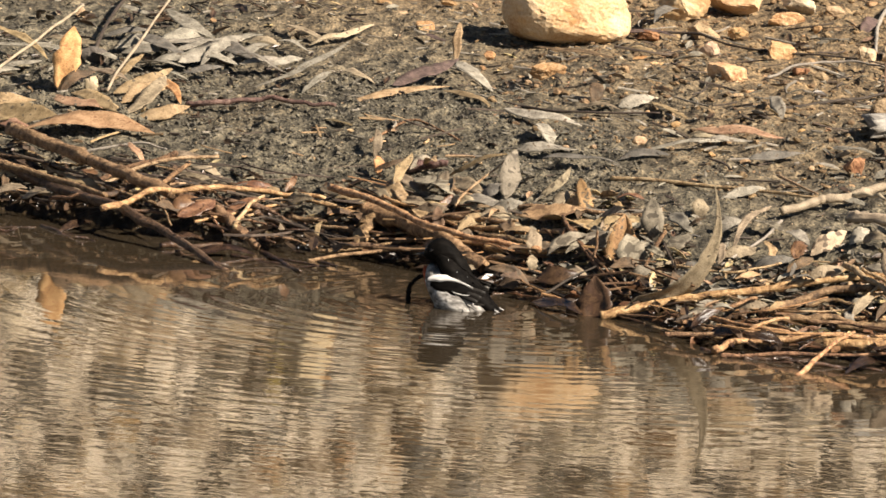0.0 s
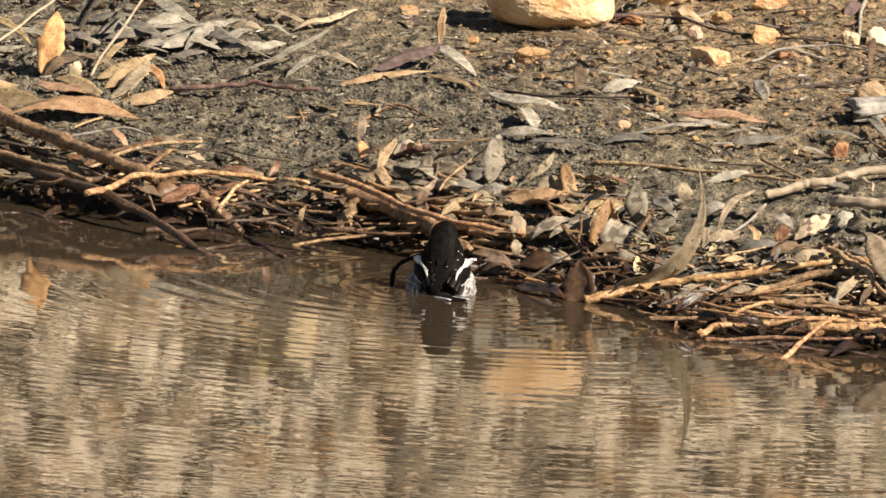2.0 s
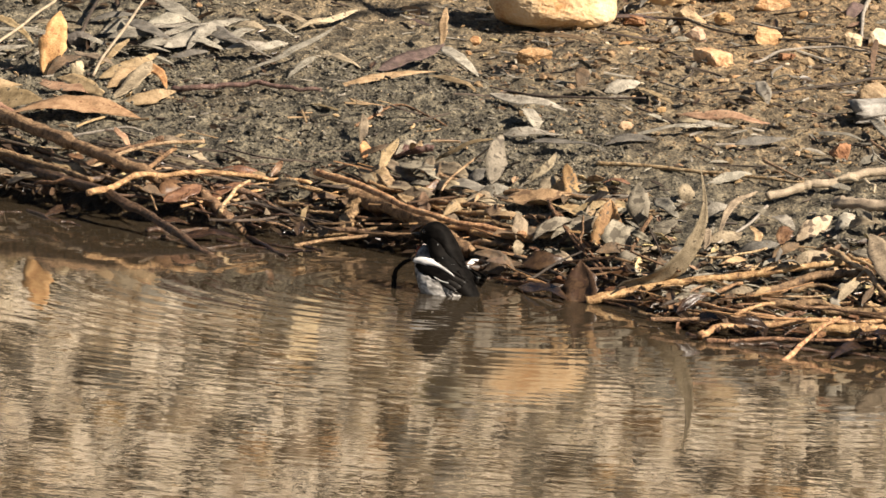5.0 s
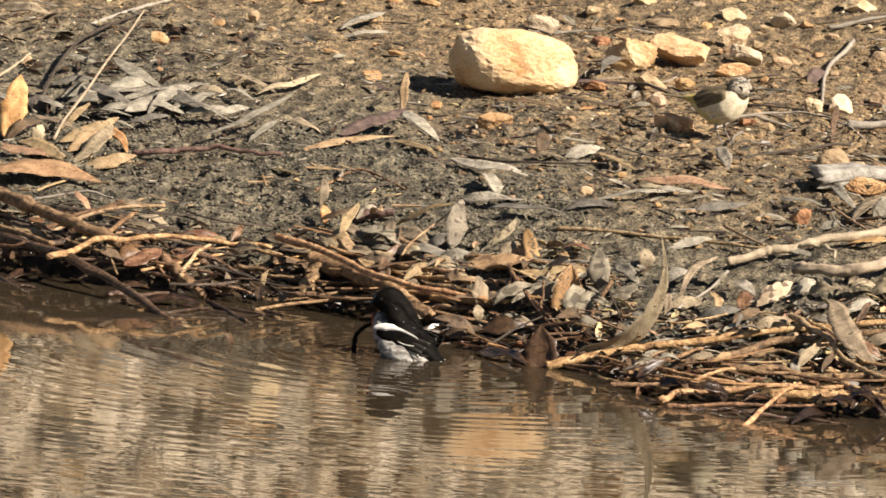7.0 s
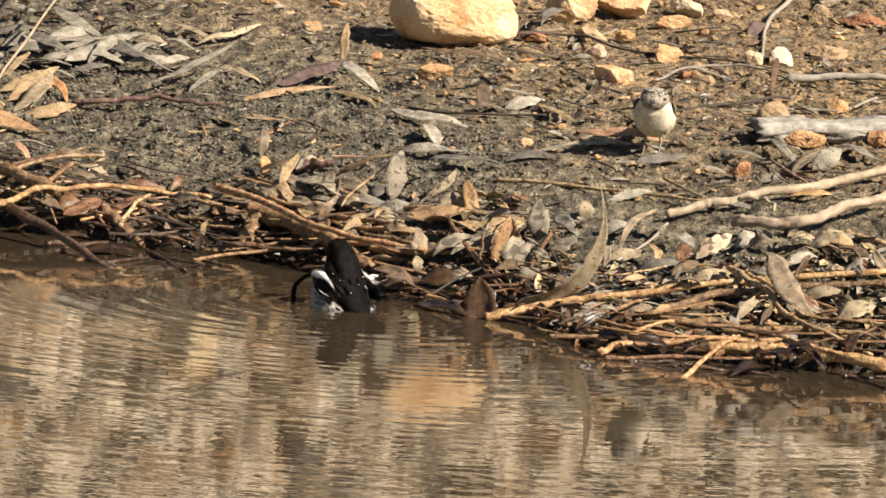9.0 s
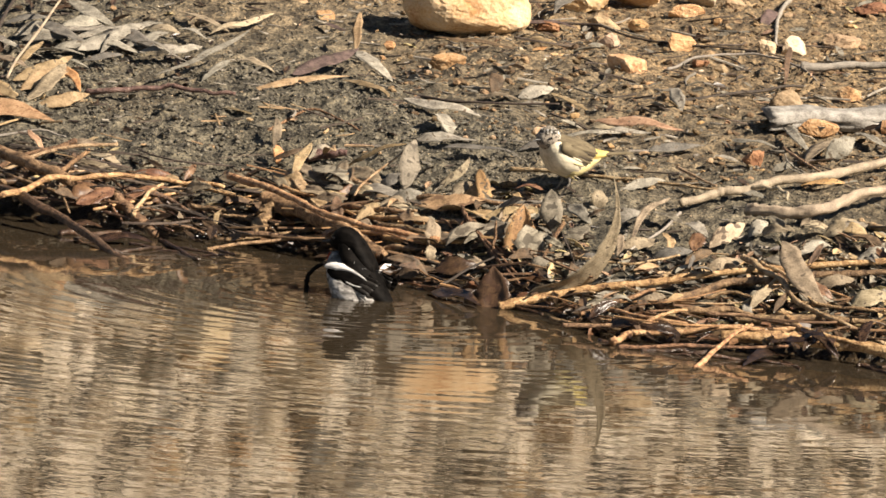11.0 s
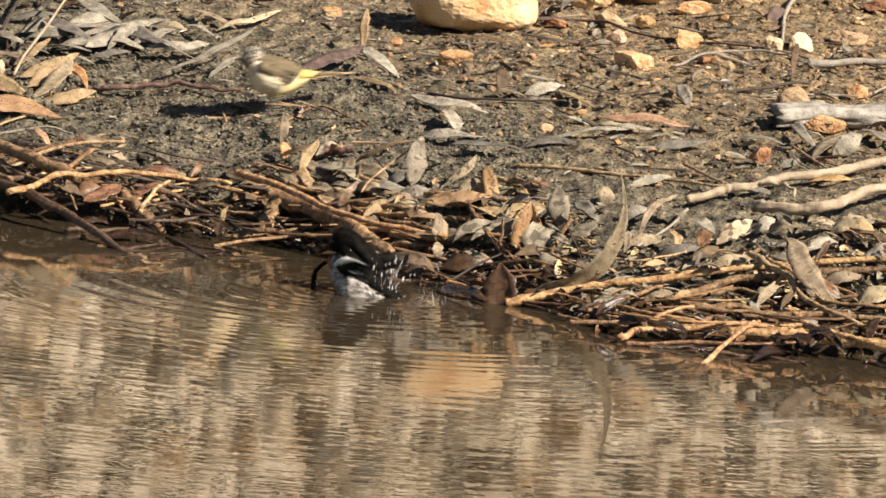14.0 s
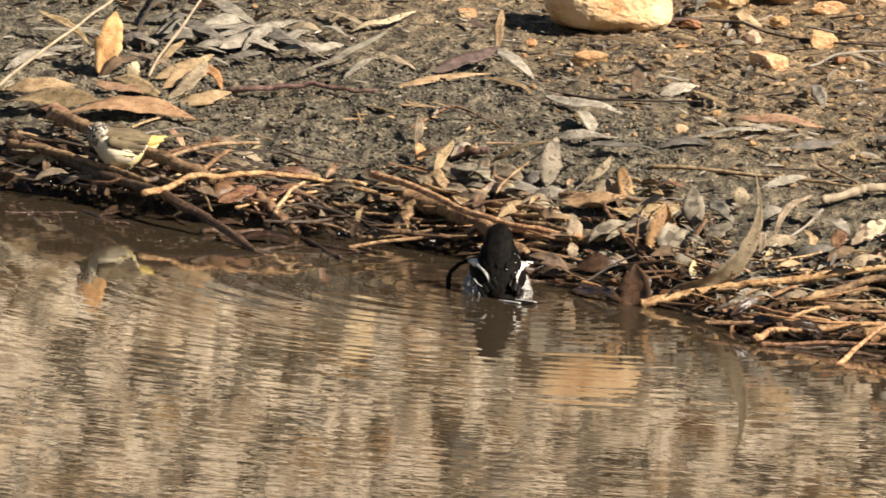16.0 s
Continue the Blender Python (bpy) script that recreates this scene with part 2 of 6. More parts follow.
def bank(x, y):
    """Height of the smooth bank over the water."""
    d = y - shore(x)
    trend = y - (0.22 - 0.72 * max(-3.0, min(3.0, x)))
    if d < 0:
        z = max(-0.3, 0.26 * d)
    else:
        w = min(1.0, d / 0.40)
        w = w * w * (3 - 2 * w)
        run = 0.62 * d * min(1.0, 0.3 + 2.8 * d) * (1 - w) + max(0.0, trend) * w
        z = 0.22 * (1 - math.exp(-run / 0.6))
    far_share = max(0.0, min(1.0, (y - 1.8) / 0.7))     # the upper bank turns to face the pond squarely
    e = min(trend - 0.62 * far_share * max(-3.0, min(3.0, x)), 7.0) - 1.9
    z += max(0.0, 0.35 * (math.sqrt(e * e + 0.25) + e) / 2 - 0.012) if d > 0 else 0
    near = -9.7 - y
    if near > 0:
        z = max(z, min(0.35, -0.3 + 0.5 * near))
    return z


def soft_step(v, lo, hi):
    f = max(0.0, min(1.0, (v - lo) / (hi - lo)))
    return f * f * (3 - 2 * f)


EDGE = [(-6.0, 2.2), (-0.75, 0.64), (-0.6, 0.60), (-0.5, 0.565), (-0.42, 0.53), (-0.36, 0.50), (-0.31, 0.45), (-0.26, 0.425), (-0.2, 0.415), (-0.12, 0.405), (-0.08, 0.385), (-0.04, 0.32),
        (0.0, 0.25), (0.055, 0.155), (0.1, 0.115), (0.165, 0.083), (0.2, 0.055), (0.235, -0.05), (0.285, -0.155), (0.36, -0.20), (0.5, -0.19), (0.6, -0.20), (0.7, -0.22), (6.0, -1.1)]


def water_edge(x):
    """Where the water ends under the matted sticks at x."""
    return float(np.interp(x, [p[0] for p in EDGE], [p[1] for p in EDGE]))


def lip(x, y):
    """Height of the bank with the undercut that the water has eaten under the matted sticks."""
    z, d = bank(x, y), y - water_edge(x)
    if d > 0.1 or z < -0.05:
        return z
    return min(z, 0.035) - 0.034 * (1 - soft_step(d, -0.02, 0.07)) if z < 0.05 else z


def floor_at(x, y):
    """The bank or its matted litter, or the water where it covers it."""
    return max(bank(x, y), 0.0)


def rough(x, y):
    """Small relief of the bank: clods and hollows."""
    v = Vector((x, y, 0.3))
    d = y - shore(x)
    k = 1.0 if d > 0 else 0.5
    lump = noise.fractal(v * 26, 0.9, 2.1, 4) * 0.0055
    clod = max(0.0, noise.noise(v * 75)) * 0.0055
    broad = noise.noise(v * 5) * 0.010
    pit = noise.noise(v * 140) * 0.0028 + noise.noise(v * 290) * 0.0013
    return k * (lump + clod + broad + pit)


# ---- builders ----
def part(name, bm, material, parent=None, label=""):
    """Links a bmesh as one mesh object, under a thing or part where one is given."""
    me = bpy.data.meshes.new(name)
    bm.to_mesh(me)
    bm.free()
    me.materials.append(material)
    for f in me.polygons:
        f.use_smooth = True
    ob = new(name, me)
    if parent:
        ob.parent = parent
    if label:
        ob["label"] = label
    return ob


def cloud(name, verts, faces, material, label, category, smooth=False):
    """Many small pieces that nobody could count, in one object."""
    me = bpy.data.meshes.new(name)
    me.from_pydata(verts, [], faces)
    me.materials.append(material)
    if smooth:
        for f in me.polygons:
            f.use_smooth = True
    return tagged(new(name, me), label, category, "", "stuff")


def stone(x, y, w, d, h, turn, colour, square=2.6, fine=3, sink=0.30, tilt=0, facets=12, lump=0.10, name="stone", label="", grain=1.0):
    """A rough stone w wide, d deep and h high, bedded in the bank."""
    bm = bmesh.new()
    bmesh.ops.create_icosphere(bm, subdivisions=max(fine, 4) if w > 0.024 else fine, radius=1)
    seed = Vector((x * 31.7, y * 17.3, w * 99))
    rng = random.Random(int(x * 7919) + int(y * 104729))
    cuts = []
    for _ in range(facets):
        n = Vector((rng.gauss(0, 1), rng.gauss(0, 1), rng.gauss(0, 0.8))).normalized()
        cuts.append((n, rng.uniform(0.48, 0.80)))
    for v in bm.verts:
        q = v.co.normalized()
        k = (abs(q.x) ** square + abs(q.y) ** square + abs(q.z) ** square) ** (-1 / square)
        q = q * k
        for n, c in cuts:
            over = q.dot(n) - c
            if over > 0:
                q -= n * over * 0.9
        q *= 1 + lump * noise.noise(q * 1.3 + seed) + grain * (0.09 * noise.noise(q * 3.1 + seed) + 0.06 * noise.noise(q * 8 + seed) + 0.045 * noise.noise(q * 19 + seed))
        v.co = (q.x * w / 2, q.y * d / 2, q.z * h / 2)
    ob = part(name, bm, STONE[colour])
    for f in ob.data.polygons:
        f.use_smooth = False
    ob.matrix_basis = pose(x, y, bank(x, y) + h * (0.5 - sink), tilt, random.uniform(-8, 8), turn)
    size = "large" if w > 0.1 else "small" if w < 0.022 else "rough"
    return tagged(ob, label or f"{size} {STONE[colour].name.replace('_', ' ')} bedded in the muddy bank", "stone", "stones on the bank")


def leaf(x0, y0, h0, x1, y1, h1, w, colour, bend=0.0, curl=0.14, arch=0.006, face=0.0, steps=12, sharp=1.0):
    """A fallen eucalypt leaf from its stalk end to its tip; h0 and h1 are the heights of the ends over the ground."""
    a, b = Vector((x0, y0, floor_at(x0, y0) + h0)), Vector((x1, y1, floor_at(x1, y1) + h1))
    axis = b - a
    length = axis.length
    up = abs(axis.z) / length
    flat = Vector((0, -0.45, 0.9)).lerp(Vector((math.sin(face), -1, 0.15)), min(1, up * 1.15)).normalized()
    side = axis.cross(flat).normalized()
    normal = side.cross(axis).normalized()
    if normal.dot(flat) < 0:
        normal = -normal
    seed = Vector((x0 * 37, y0 * 29, h1 * 83))
    bm = bmesh.new()
    tops, backs = [], []
    cells = (-1, -0.5, 0, 0.5, 1)
    for i in range(steps + 1):
        s = i / steps
        half = w / 2 * math.sin(math.pi * s ** 0.85) ** 0.8 * (1 - s) ** (sharp - 1) + 0.0006
        c = a + axis * s + side * (bend * math.sin(math.pi * s)) + normal * (arch * math.sin(math.pi * s))
        c += normal * (0.05 * length * noise.noise(seed + Vector((s * 2.5, 0, 0)))) + side * (0.05 * length * noise.noise(seed + Vector((0, s * 2.5, 3))))
        twist = 0.9 * noise.noise(seed + Vector((s * 1.2, 5, 0)))
        sv, nv = side * math.cos(twist) + normal * math.sin(twist), normal * math.cos(twist) - side * math.sin(twist)
        row, low = [], []
        for k in cells:
            edge = 1 + (0.30 * noise.noise(seed + Vector((s * 11, k * 2, 1))) + 0.22 * noise.noise(seed + Vector((s * 31, k * 2, 4))) if abs(k) == 1 else 0)
            p = c + sv * (k * half * edge) + nv * (curl * half * k * k + 0.12 * half * noise.noise(seed + Vector((s * 6, k * 1.5, 7))))
            row.append(bm.verts.new(p))
            low.append(bm.verts.new(p - nv * 0.0004))
        tops.append(row)
        backs.append(low)
    for i in range(steps):
        for k in range(4):
            bm.faces.new((tops[i][k], tops[i][k + 1], tops[i + 1][k + 1], tops[i + 1][k]))
            bm.faces.new((backs[i][k], backs[i + 1][k], backs[i + 1][k + 1], backs[i][k + 1]))
        for k in (0, 4):
            bm.faces.new((tops[i][k], tops[i + 1][k], backs[i + 1][k], backs[i][k]))
    bmesh.ops.recalc_face_normals(bm, faces=bm.faces)
    for v in bm.verts:
        v.co -= a
    how = "standing upright" if up > 0.7 else "curled and lying"
    ob = part("gum_leaf", bm, LEAF[colour])
    ob.location = a
    return tagged(ob, f"{LEAF_WORDS[colour]} dry gum leaf {how} on the bank", "leaf", "fallen gum leaves")


def tube(points, radii, sides=7, seed=0.0, knots=0.12, ends=True, squash=1.0, grooves=0.0):
    """A bmesh tube through points, uneven like grown wood."""
    bm = bmesh.new()
    rows = []
    n = len(points)
    for i, p in enumerate(points):
        t = (points[min(i + 1, n - 1)] - points[max(i - 1, 0)]).normalized()
        ref = Vector((0, 0, 1)) if abs(t.z) < 0.9 else Vector((0, 1, 0))
        u = t.cross(ref).normalized()
        v = u.cross(t)
        row = []
        for k in range(sides):
            g = 2 * math.pi * k / sides
            r = radii[i] * (1 + knots * noise.noise(Vector((i * 0.9 + seed, math.cos(g), math.sin(g)))))
            r *= 1 - grooves * max(0.0, noise.noise(Vector((i * 0.12 + seed, math.cos(g) * 6, math.sin(g) * 6))))
            row.append(bm.verts.new(p + (u * math.cos(g) + v * math.sin(g) * squash) * r))
        rows.append(row)
    for i in range(n - 1):
        for k in range(sides):
            bm.faces.new((rows[i][k], rows[i][(k + 1) % sides], rows[i + 1][(k + 1) % sides], rows[i + 1][k]))
    if ends:
        bm.faces.new(rows[0][::-1])
        bm.faces.new(rows[-1])
    return bm


def smooth_path(points, per=6):
    """Points on a soft curve through the given ones."""
    out = []
    n = len(points)
    for i in range(n - 1):
        p0, p1, p2, p3 = points[max(i - 1, 0)], points[i], points[i + 1], points[min(i + 2, n - 1)]
        for j in range(per):
            t = j / per
            out.append(0.5 * (2 * p1 + (p2 - p0) * t + (2 * p0 - 5 * p1 + 4 * p2 - p3) * t * t + (3 * p1 - p0 - 3 * p2 + p3) * t ** 3))
    out.append(points[-1].copy())
    return out


def stick(radius, colour, *spots, taper=0.6, wobble=1.0, label="", squash=1.0, grooves=0.0):
    """A stick through spots (x, y, height over the ground), thinner towards its end."""
    pts = smooth_path([Vector((x, y, floor_at(x, y) + h)) for x, y, h in spots], 11)
    seed = spots[0][0] * 51 + spots[0][1] * 23
    for i, p in enumerate(pts):
        v = Vector((i * 0.20 + seed, seed, 0.5))
        p += Vector((noise.noise(v), noise.noise(v + Vector((9, 0, 0))), noise.noise(v + Vector((0, 9, 0))))) * radius * (1.3 if radius < 0.005 else 0.6) * wobble
    n = len(pts) - 1
    first = pts[0].copy()
    radii = [radius * (1 - (1 - taper) * i / n) * (1 + 0.20 * noise.noise(Vector((i * 0.45 + seed, 3, 1))) + (0.22 if (i * 5 + int(seed * 7)) % 17 == 0 else 0)) for i in range(n + 1)]
    if radius > 0.006 and not grooves:
        grooves = 0.35
    bm = tube([p - first for p in pts], radii, 18 if grooves else 8, seed, 0.30, True, squash, grooves)
    ob = part("stick" if radius > 0.0024 else "twig", bm, WOOD[colour])
    ob.location = first
    return tagged(ob, label or f"{WOOD_WORDS[colour]} lying in the litter of the bank", "stick" if radius > 0.0024 else "twig", "sticks along the water's edge")


# ---- ground and water ----
def spread(lo, hi, step, reach, grow=1.35):
    """Coordinates that lie close between lo and hi and ever wider apart out to reach."""
    mid = [lo + (hi - lo) * i / round((hi - lo) / step) for i in range(round((hi - lo) / step) + 1)]
    up, down, gap = [hi], [lo], step
    while up[-1] < reach:
        gap *= grow
        up.append(up[-1] + gap)
        down.append(down[-1] - gap)
    return down[:0:-1] + mid + up[1:]


def make_ground():
    xs, ys = spread(-0.78, 0.82, 0.0032, 320), spread(-0.5, 1.95, 0.0065, 320)
    verts = []
    for y in ys:
        for x in xs:
            near = -1.2 < x < 1.2 and -1 < y < 3.2
            verts.append((x, y, lip(x, y) + (rough(x, y) if near else 0.03 * noise.noise(Vector((x, y, 0)) * 1.7) if y > -1 else 0)))
    w = len(xs)
    faces = [(j * w + i, j * w + i + 1, (j + 1) * w + i + 1, (j + 1) * w + i) for j in range(len(ys) - 1) for i in range(w - 1)]
    me = bpy.data.meshes.new("ground")
    me.from_pydata(verts, [], faces)
    for f in me.polygons:
        f.use_smooth = True
    m = bpy.data.materials.new("mud_and_grit")
    m.use_nodes = True
    n, l = m.node_tree.nodes, m.node_tree.links
    p = n["Principled BSDF"]
    geo = n.new("ShaderNodeNewGeometry")
    big, mid, fine, big2 = (n.new("ShaderNodeTexNoise") for _ in range(4))
    for node, s, d in ((big, 3.2, 3), (big2, 22, 4), (mid, 45, 6), (fine, 270, 5)):
        node.inputs["Scale"].default_value, node.inputs["Detail"].default_value = s, d
        l.new(geo.outputs["Position"], node.inputs["Vector"])

    def ramp(source, *stops):
        r = n.new("ShaderNodeValToRGB")
        while len(r.color_ramp.elements) < len(stops):
            r.color_ramp.elements.new(0.5)
        for el, (pos, c) in zip(r.color_ramp.elements, stops):
            el.position, el.color = pos, (*c, 1)
        l.new(source, r.inputs[0])
        return r.outputs[0]

    def blend(f, a, b, kind="MIX"):
        x = n.new("ShaderNodeMix")
        x.data_type, x.blend_type = "RGBA", kind
        if isinstance(f, float):
            x.inputs["Factor"].default_value = f
        else:
            l.new(f, x.inputs["Factor"])
        l.new(a, x.inputs["A"])
        l.new(b, x.inputs["B"])
        return x.outputs["Result"]

    mud = ramp(mid.outputs[0], (0.36, (0.040, 0.035, 0.026)), (0.5, (0.096, 0.084, 0.060)), (0.66, (0.178, 0.154, 0.109)))
    earth = ramp(mid.outputs[0], (0.36, (0.075, 0.055, 0.034)), (0.5, (0.160, 0.117, 0.069)), (0.66, (0.28, 0.198, 0.110)))
    # mud by the water, ochre earth up the bank
    split = n.new("ShaderNodeSeparateXYZ")
    l.new(geo.outputs["Position"], split.inputs[0])
    climb = n.new("ShaderNodeMath")
    climb.operation = "MULTIPLY_ADD"
    climb.inputs[1].default_value = 1.25
    l.new(split.outputs["X"], climb.inputs[0])
    l.new(split.outputs["Y"], climb.inputs[2])
    soft = n.new("ShaderNodeMath")
    soft.operation = "MULTIPLY_ADD"
    soft.inputs[1].default_value = 1.6
    l.new(big.outputs[0], soft.inputs[0])
    l.new(climb.outputs[0], soft.inputs[2])
    where = n.new("ShaderNodeMapRange")
    where.inputs["From Min"].default_value, where.inputs["From Max"].default_value = 1.5, 2.35
    l.new(soft.outputs[0], where.inputs[0])
    base = blend(where.outputs[0], mud, earth)
    # dry pale gravel above the beach
    dry = ramp(big2.outputs[0], (0.38, (0.15, 0.112, 0.075)), (0.45, (0.60, 0.49, 0.345)), (0.57, (0.84, 0.73, 0.57)))
    top = n.new("ShaderNodeMapRange")
    top.inputs["From Min"].default_value, top.inputs["From Max"].default_value = 1.9, 2.35
    l.new(split.outputs["Y"], top.inputs[0])
    base = blend(top.outputs[0], base, dry)
    grit = ramp(fine.outputs[0], (0.36, (0.42, 0.42, 0.42)), (0.50, (1, 1, 1)), (0.68, (1.7, 1.62, 1.48)))
    base = blend(1.0, base, grit, "MULTIPLY")
    # wet band at the water
    wet = n.new("ShaderNodeMapRange")
    wet.inputs["From Min"].default_value, wet.inputs["From Max"].default_value = 0.012, 0.045
    wet.inputs["To Min"].default_value, wet.inputs["To Max"].default_value = 1, 0
    l.new(split.outputs["Z"], wet.inputs[0])
    damp = n.new("ShaderNodeRGB")
    damp.outputs[0].default_value = (0.27, 0.215, 0.165, 1)
    one = n.new("ShaderNodeRGB")
    one.outputs[0].default_value = (1, 1, 1, 1)
    base = blend(1.0, base, blend(wet.outputs[0], one.outputs[0], damp.outputs[0]), "MULTIPLY")
    l.new(base, p.inputs["Base Color"])
    shine = n.new("ShaderNodeMapRange")
    shine.inputs["To Min"].default_value, shine.inputs["To Max"].default_value = 0.95, 0.35
    l.new(wet.outputs[0], shine.inputs[0])
    l.new(shine.outputs[0], p.inputs["Roughness"])
    p.inputs["Specular IOR Level"].default_value = 0.3
    b1, b2 = n.new("ShaderNodeBump"), n.new("ShaderNodeBump")
    b1.inputs["Strength"].default_value, b1.inputs["Distance"].default_value = 0.9, 0.010
    b2.inputs["Strength"].default_value, b2.inputs["Distance"].default_value = 0.9, 0.0034
    l.new(mid.outputs[0], b1.inputs["Height"])
    l.new(fine.outputs[0], b2.inputs["Height"])
    l.new(b1.outputs[0], b2.inputs["Normal"])
    l.new(b2.outputs[0], p.inputs["Normal"])
    me.materials.append(m)
    return tagged(new("ground", me), "grey-brown muddy bank with grit and ochre earth", "ground", "", "structure")


BATH = (0.0, 0.045)      # where the robin bathes


def make_water():
    """A round sheet of water whose ripples wind out from the bathing bird: as the sheet turns they run outwards."""
    turns = 360
    radii = [0.004 + 0.0032 * i for i in range(600)]
    step = 0.0032
    while radii[-1] < 300:
        step *= 1.35
        radii.append(radii[-1] + step)
    rng = np.random.default_rng(5)
    R, G = np.meshgrid(np.array(radii), np.arange(turns) * 2 * math.pi / turns, indexing="ij")
    Z = np.zeros_like(R)
    for i in range(110):
        length = rng.uniform(0.017, 0.030) if rng.random() < 0.4 else rng.uniform(0.030, 0.095)
        k, arms = 2 * math.pi / length, max(1, round(rng.uniform(0.15, 0.60) / length * (-0.6 if i % 5 == 0 else 1)))
        mid, wide = rng.uniform(-0.2, 1.9), rng.uniform(0.12, 0.8)
        Z += 0.0020 / k * rng.uniform(0.3, 1.3) * np.sin(k * R + arms * G + rng.uniform(0, 6.3)) * np.exp(-((R - mid) / wide) ** 2)
    for length, mid, wide, high in ((0.030, 0.10, 0.09, 0.024), (0.046, 0.26, 0.12, 0.018), (0.036, 0.52, 0.14, 0.012), (0.050, 0.88, 0.12, 0.009)):     # clean rings after each dip
        k = 2 * math.pi / length
        Z += high / k * np.sin(k * R + G) * np.exp(-((R - mid) / wide) ** 2)
    Z *= 0.29 + 0.60 * np.exp(-(R / 0.50) ** 2)
    Z *= np.exp(-np.maximum(0, R - 1.75) * 6)
    w = turns
    X, Y = R * np.cos(G), R * np.sin(G)
    verts = [(float(a), float(b), float(c)) for a, b, c in zip(X.ravel(), Y.ravel(), Z.ravel())]
    faces = [(j * w + i, (j + 1) * w + i, (j + 1) * w + (i + 1) % w, j * w + (i + 1) % w) for j in range(len(radii) - 1) for i in range(w)]
    faces.append(tuple(range(w)))
    me = bpy.data.meshes.new("water")
    me.from_pydata(verts, [], faces)
    for f in me.polygons:
        f.use_smooth = True
    m = bpy.data.materials.new("murky_water")
    m.use_nodes = True
    n, l = m.node_tree.nodes, m.node_tree.links
    n.remove(n["Principled BSDF"])
    fres, gloss, murk, clear = n.new("ShaderNodeFresnel"), n.new("ShaderNodeBsdfGlossy"), n.new("ShaderNodeBsdfDiffuse"), n.new("ShaderNodeBsdfTransparent")
    fres.inputs["IOR"].default_value = 1.48
    gloss.inputs["Roughness"].default_value = 0.012
    # fine chop over the ripples
    where, chop, tilt = n.new("ShaderNodeNewGeometry"), n.new("ShaderNodeTexNoise"), n.new("ShaderNodeBump")
    chop.inputs["Scale"].default_value, chop.inputs["Detail"].default_value = 70, 1.0
    tilt.inputs["Strength"].default_value, tilt.inputs["Distance"].default_value = 1.0, 0.00005
    l.new(where.outputs["Position"], chop.inputs["Vector"])
    l.new(chop.outputs[0], tilt.inputs["Height"])
    l.new(tilt.outputs[0], gloss.inputs["Normal"])
    murk.inputs["Color"].default_value = (0.060, 0.045, 0.028, 1)
    clear.inputs["Color"].default_value = (0.55, 0.38, 0.24, 1)
    body, top = n.new("ShaderNodeMixShader"), n.new("ShaderNodeMixShader")
    body.inputs[0].default_value = 0.62
    l.new(clear.outputs[0], body.inputs[1])
    l.new(murk.outputs[0], body.inputs[2])
    l.new(fres.outputs[0], top.inputs[0])
    l.new(body.outputs[0], top.inputs[1])
    l.new(gloss.outputs[0], top.inputs[2])
    l.new(top.outputs[0], n["Material Output"].inputs["Surface"])
    me.materials.append(m)
    return tagged(new("water", me), "murky brown pond water with small ripples", "water", "", "structure")


make_ground()
water = make_water()

# ---- things on the bank ----
stone(0.107, 1.20, 0.152, 0.10, 0.080, 10, "rock", 3.0, 5, 0.07, -16, 0, 0.16, "boulder", "large cream sandstone rock with ochre stains on the bank", 0.40)
stone(0.259, 1.361, 0.078, 0.05, 0.044, -8, "apricot", 3.4, 4, 0.16, -14, 10, 0.06, "stone", "cream and orange slab of stone leaning on the bank")
stone(0.326, 1.410, 0.090, 0.05, 0.046, 6, "apricot", 3.2, 4, 0.16, -14, 10, 0.06, "stone", "cream and orange slab of stone leaning on the bank")
for x, y, w, d, h, turn, colour in ((-0.20, 2.12, 0.085, 0.07, 0.12, 10, "cream"), (-0.43, 2.22, 0.12, 0.09, 0.10, -15, "cream"), (0.09, 2.26, 0.17, 0.10, 0.10, 12, "cream"),
                                    (0.38, 2.3, 0.11, 0.09, 0.09, -10, "cream")):
    stone(x, y, w, d, h, turn, colour, 3.4, 4, 0.15, -10, 8, 0.08, "stone", "cream block of stone further up the bank")
# stones on the bank
stone(0.1488, 1.6172, 0.0537, 0.0354, 0.033, 9, "pale")
stone(0.3968, 1.6764, 0.0431, 0.0273, 0.0263, 13, "cream")
stone(0.3933, 1.5409, 0.0451, 0.0324, 0.035, 12, "cream")
stone(0.4057, 1.4253, 0.0585, 0.0361, 0.0285, -25, "pale")
stone(0.4571, 1.6474, 0.0414, 0.0342, 0.0254, 5, "pale")
stone(0.4527, 1.3933, 0.0259, 0.0172, 0.0191, -11, "tan")
stone(0.5585, 1.7027, 0.0499, 0.0323, 0.0257, 20, "cream")
stone(0.3888, 1.3243, 0.0483, 0.0347, 0.0246, 10, "orange")
stone(0.2901, 1.0844, 0.034, 0.026, 0.032, 15, "pink", 2.2, 4, 0.28)
stone(0.4809, 1.0735, 0.0276, 0.0225, 0.0328, -11, "cream")
stone(0.5178, 1.091, 0.0395, 0.03, 0.0311, 8, "white")
stone(0.5022, 0.7345, 0.046, 0.032, 0.034, -12, "tan", 2.3, 4, 0.3)
stone(0.306, 0.9300, 0.066, 0.046, 0.040, -12, "apricot", 2.3, 4, 0.36, -10, 8)
stone(0.0889, 0.9828, 0.0501, 0.0321, 0.0259, 12, "orange")
stone(0.2021, 0.6307, 0.0197, 0.0121, 0.0165, 24, "tan")
stone(0.5734, 1.3964, 0.0341, 0.0207, 0.0263, -8, "tan")
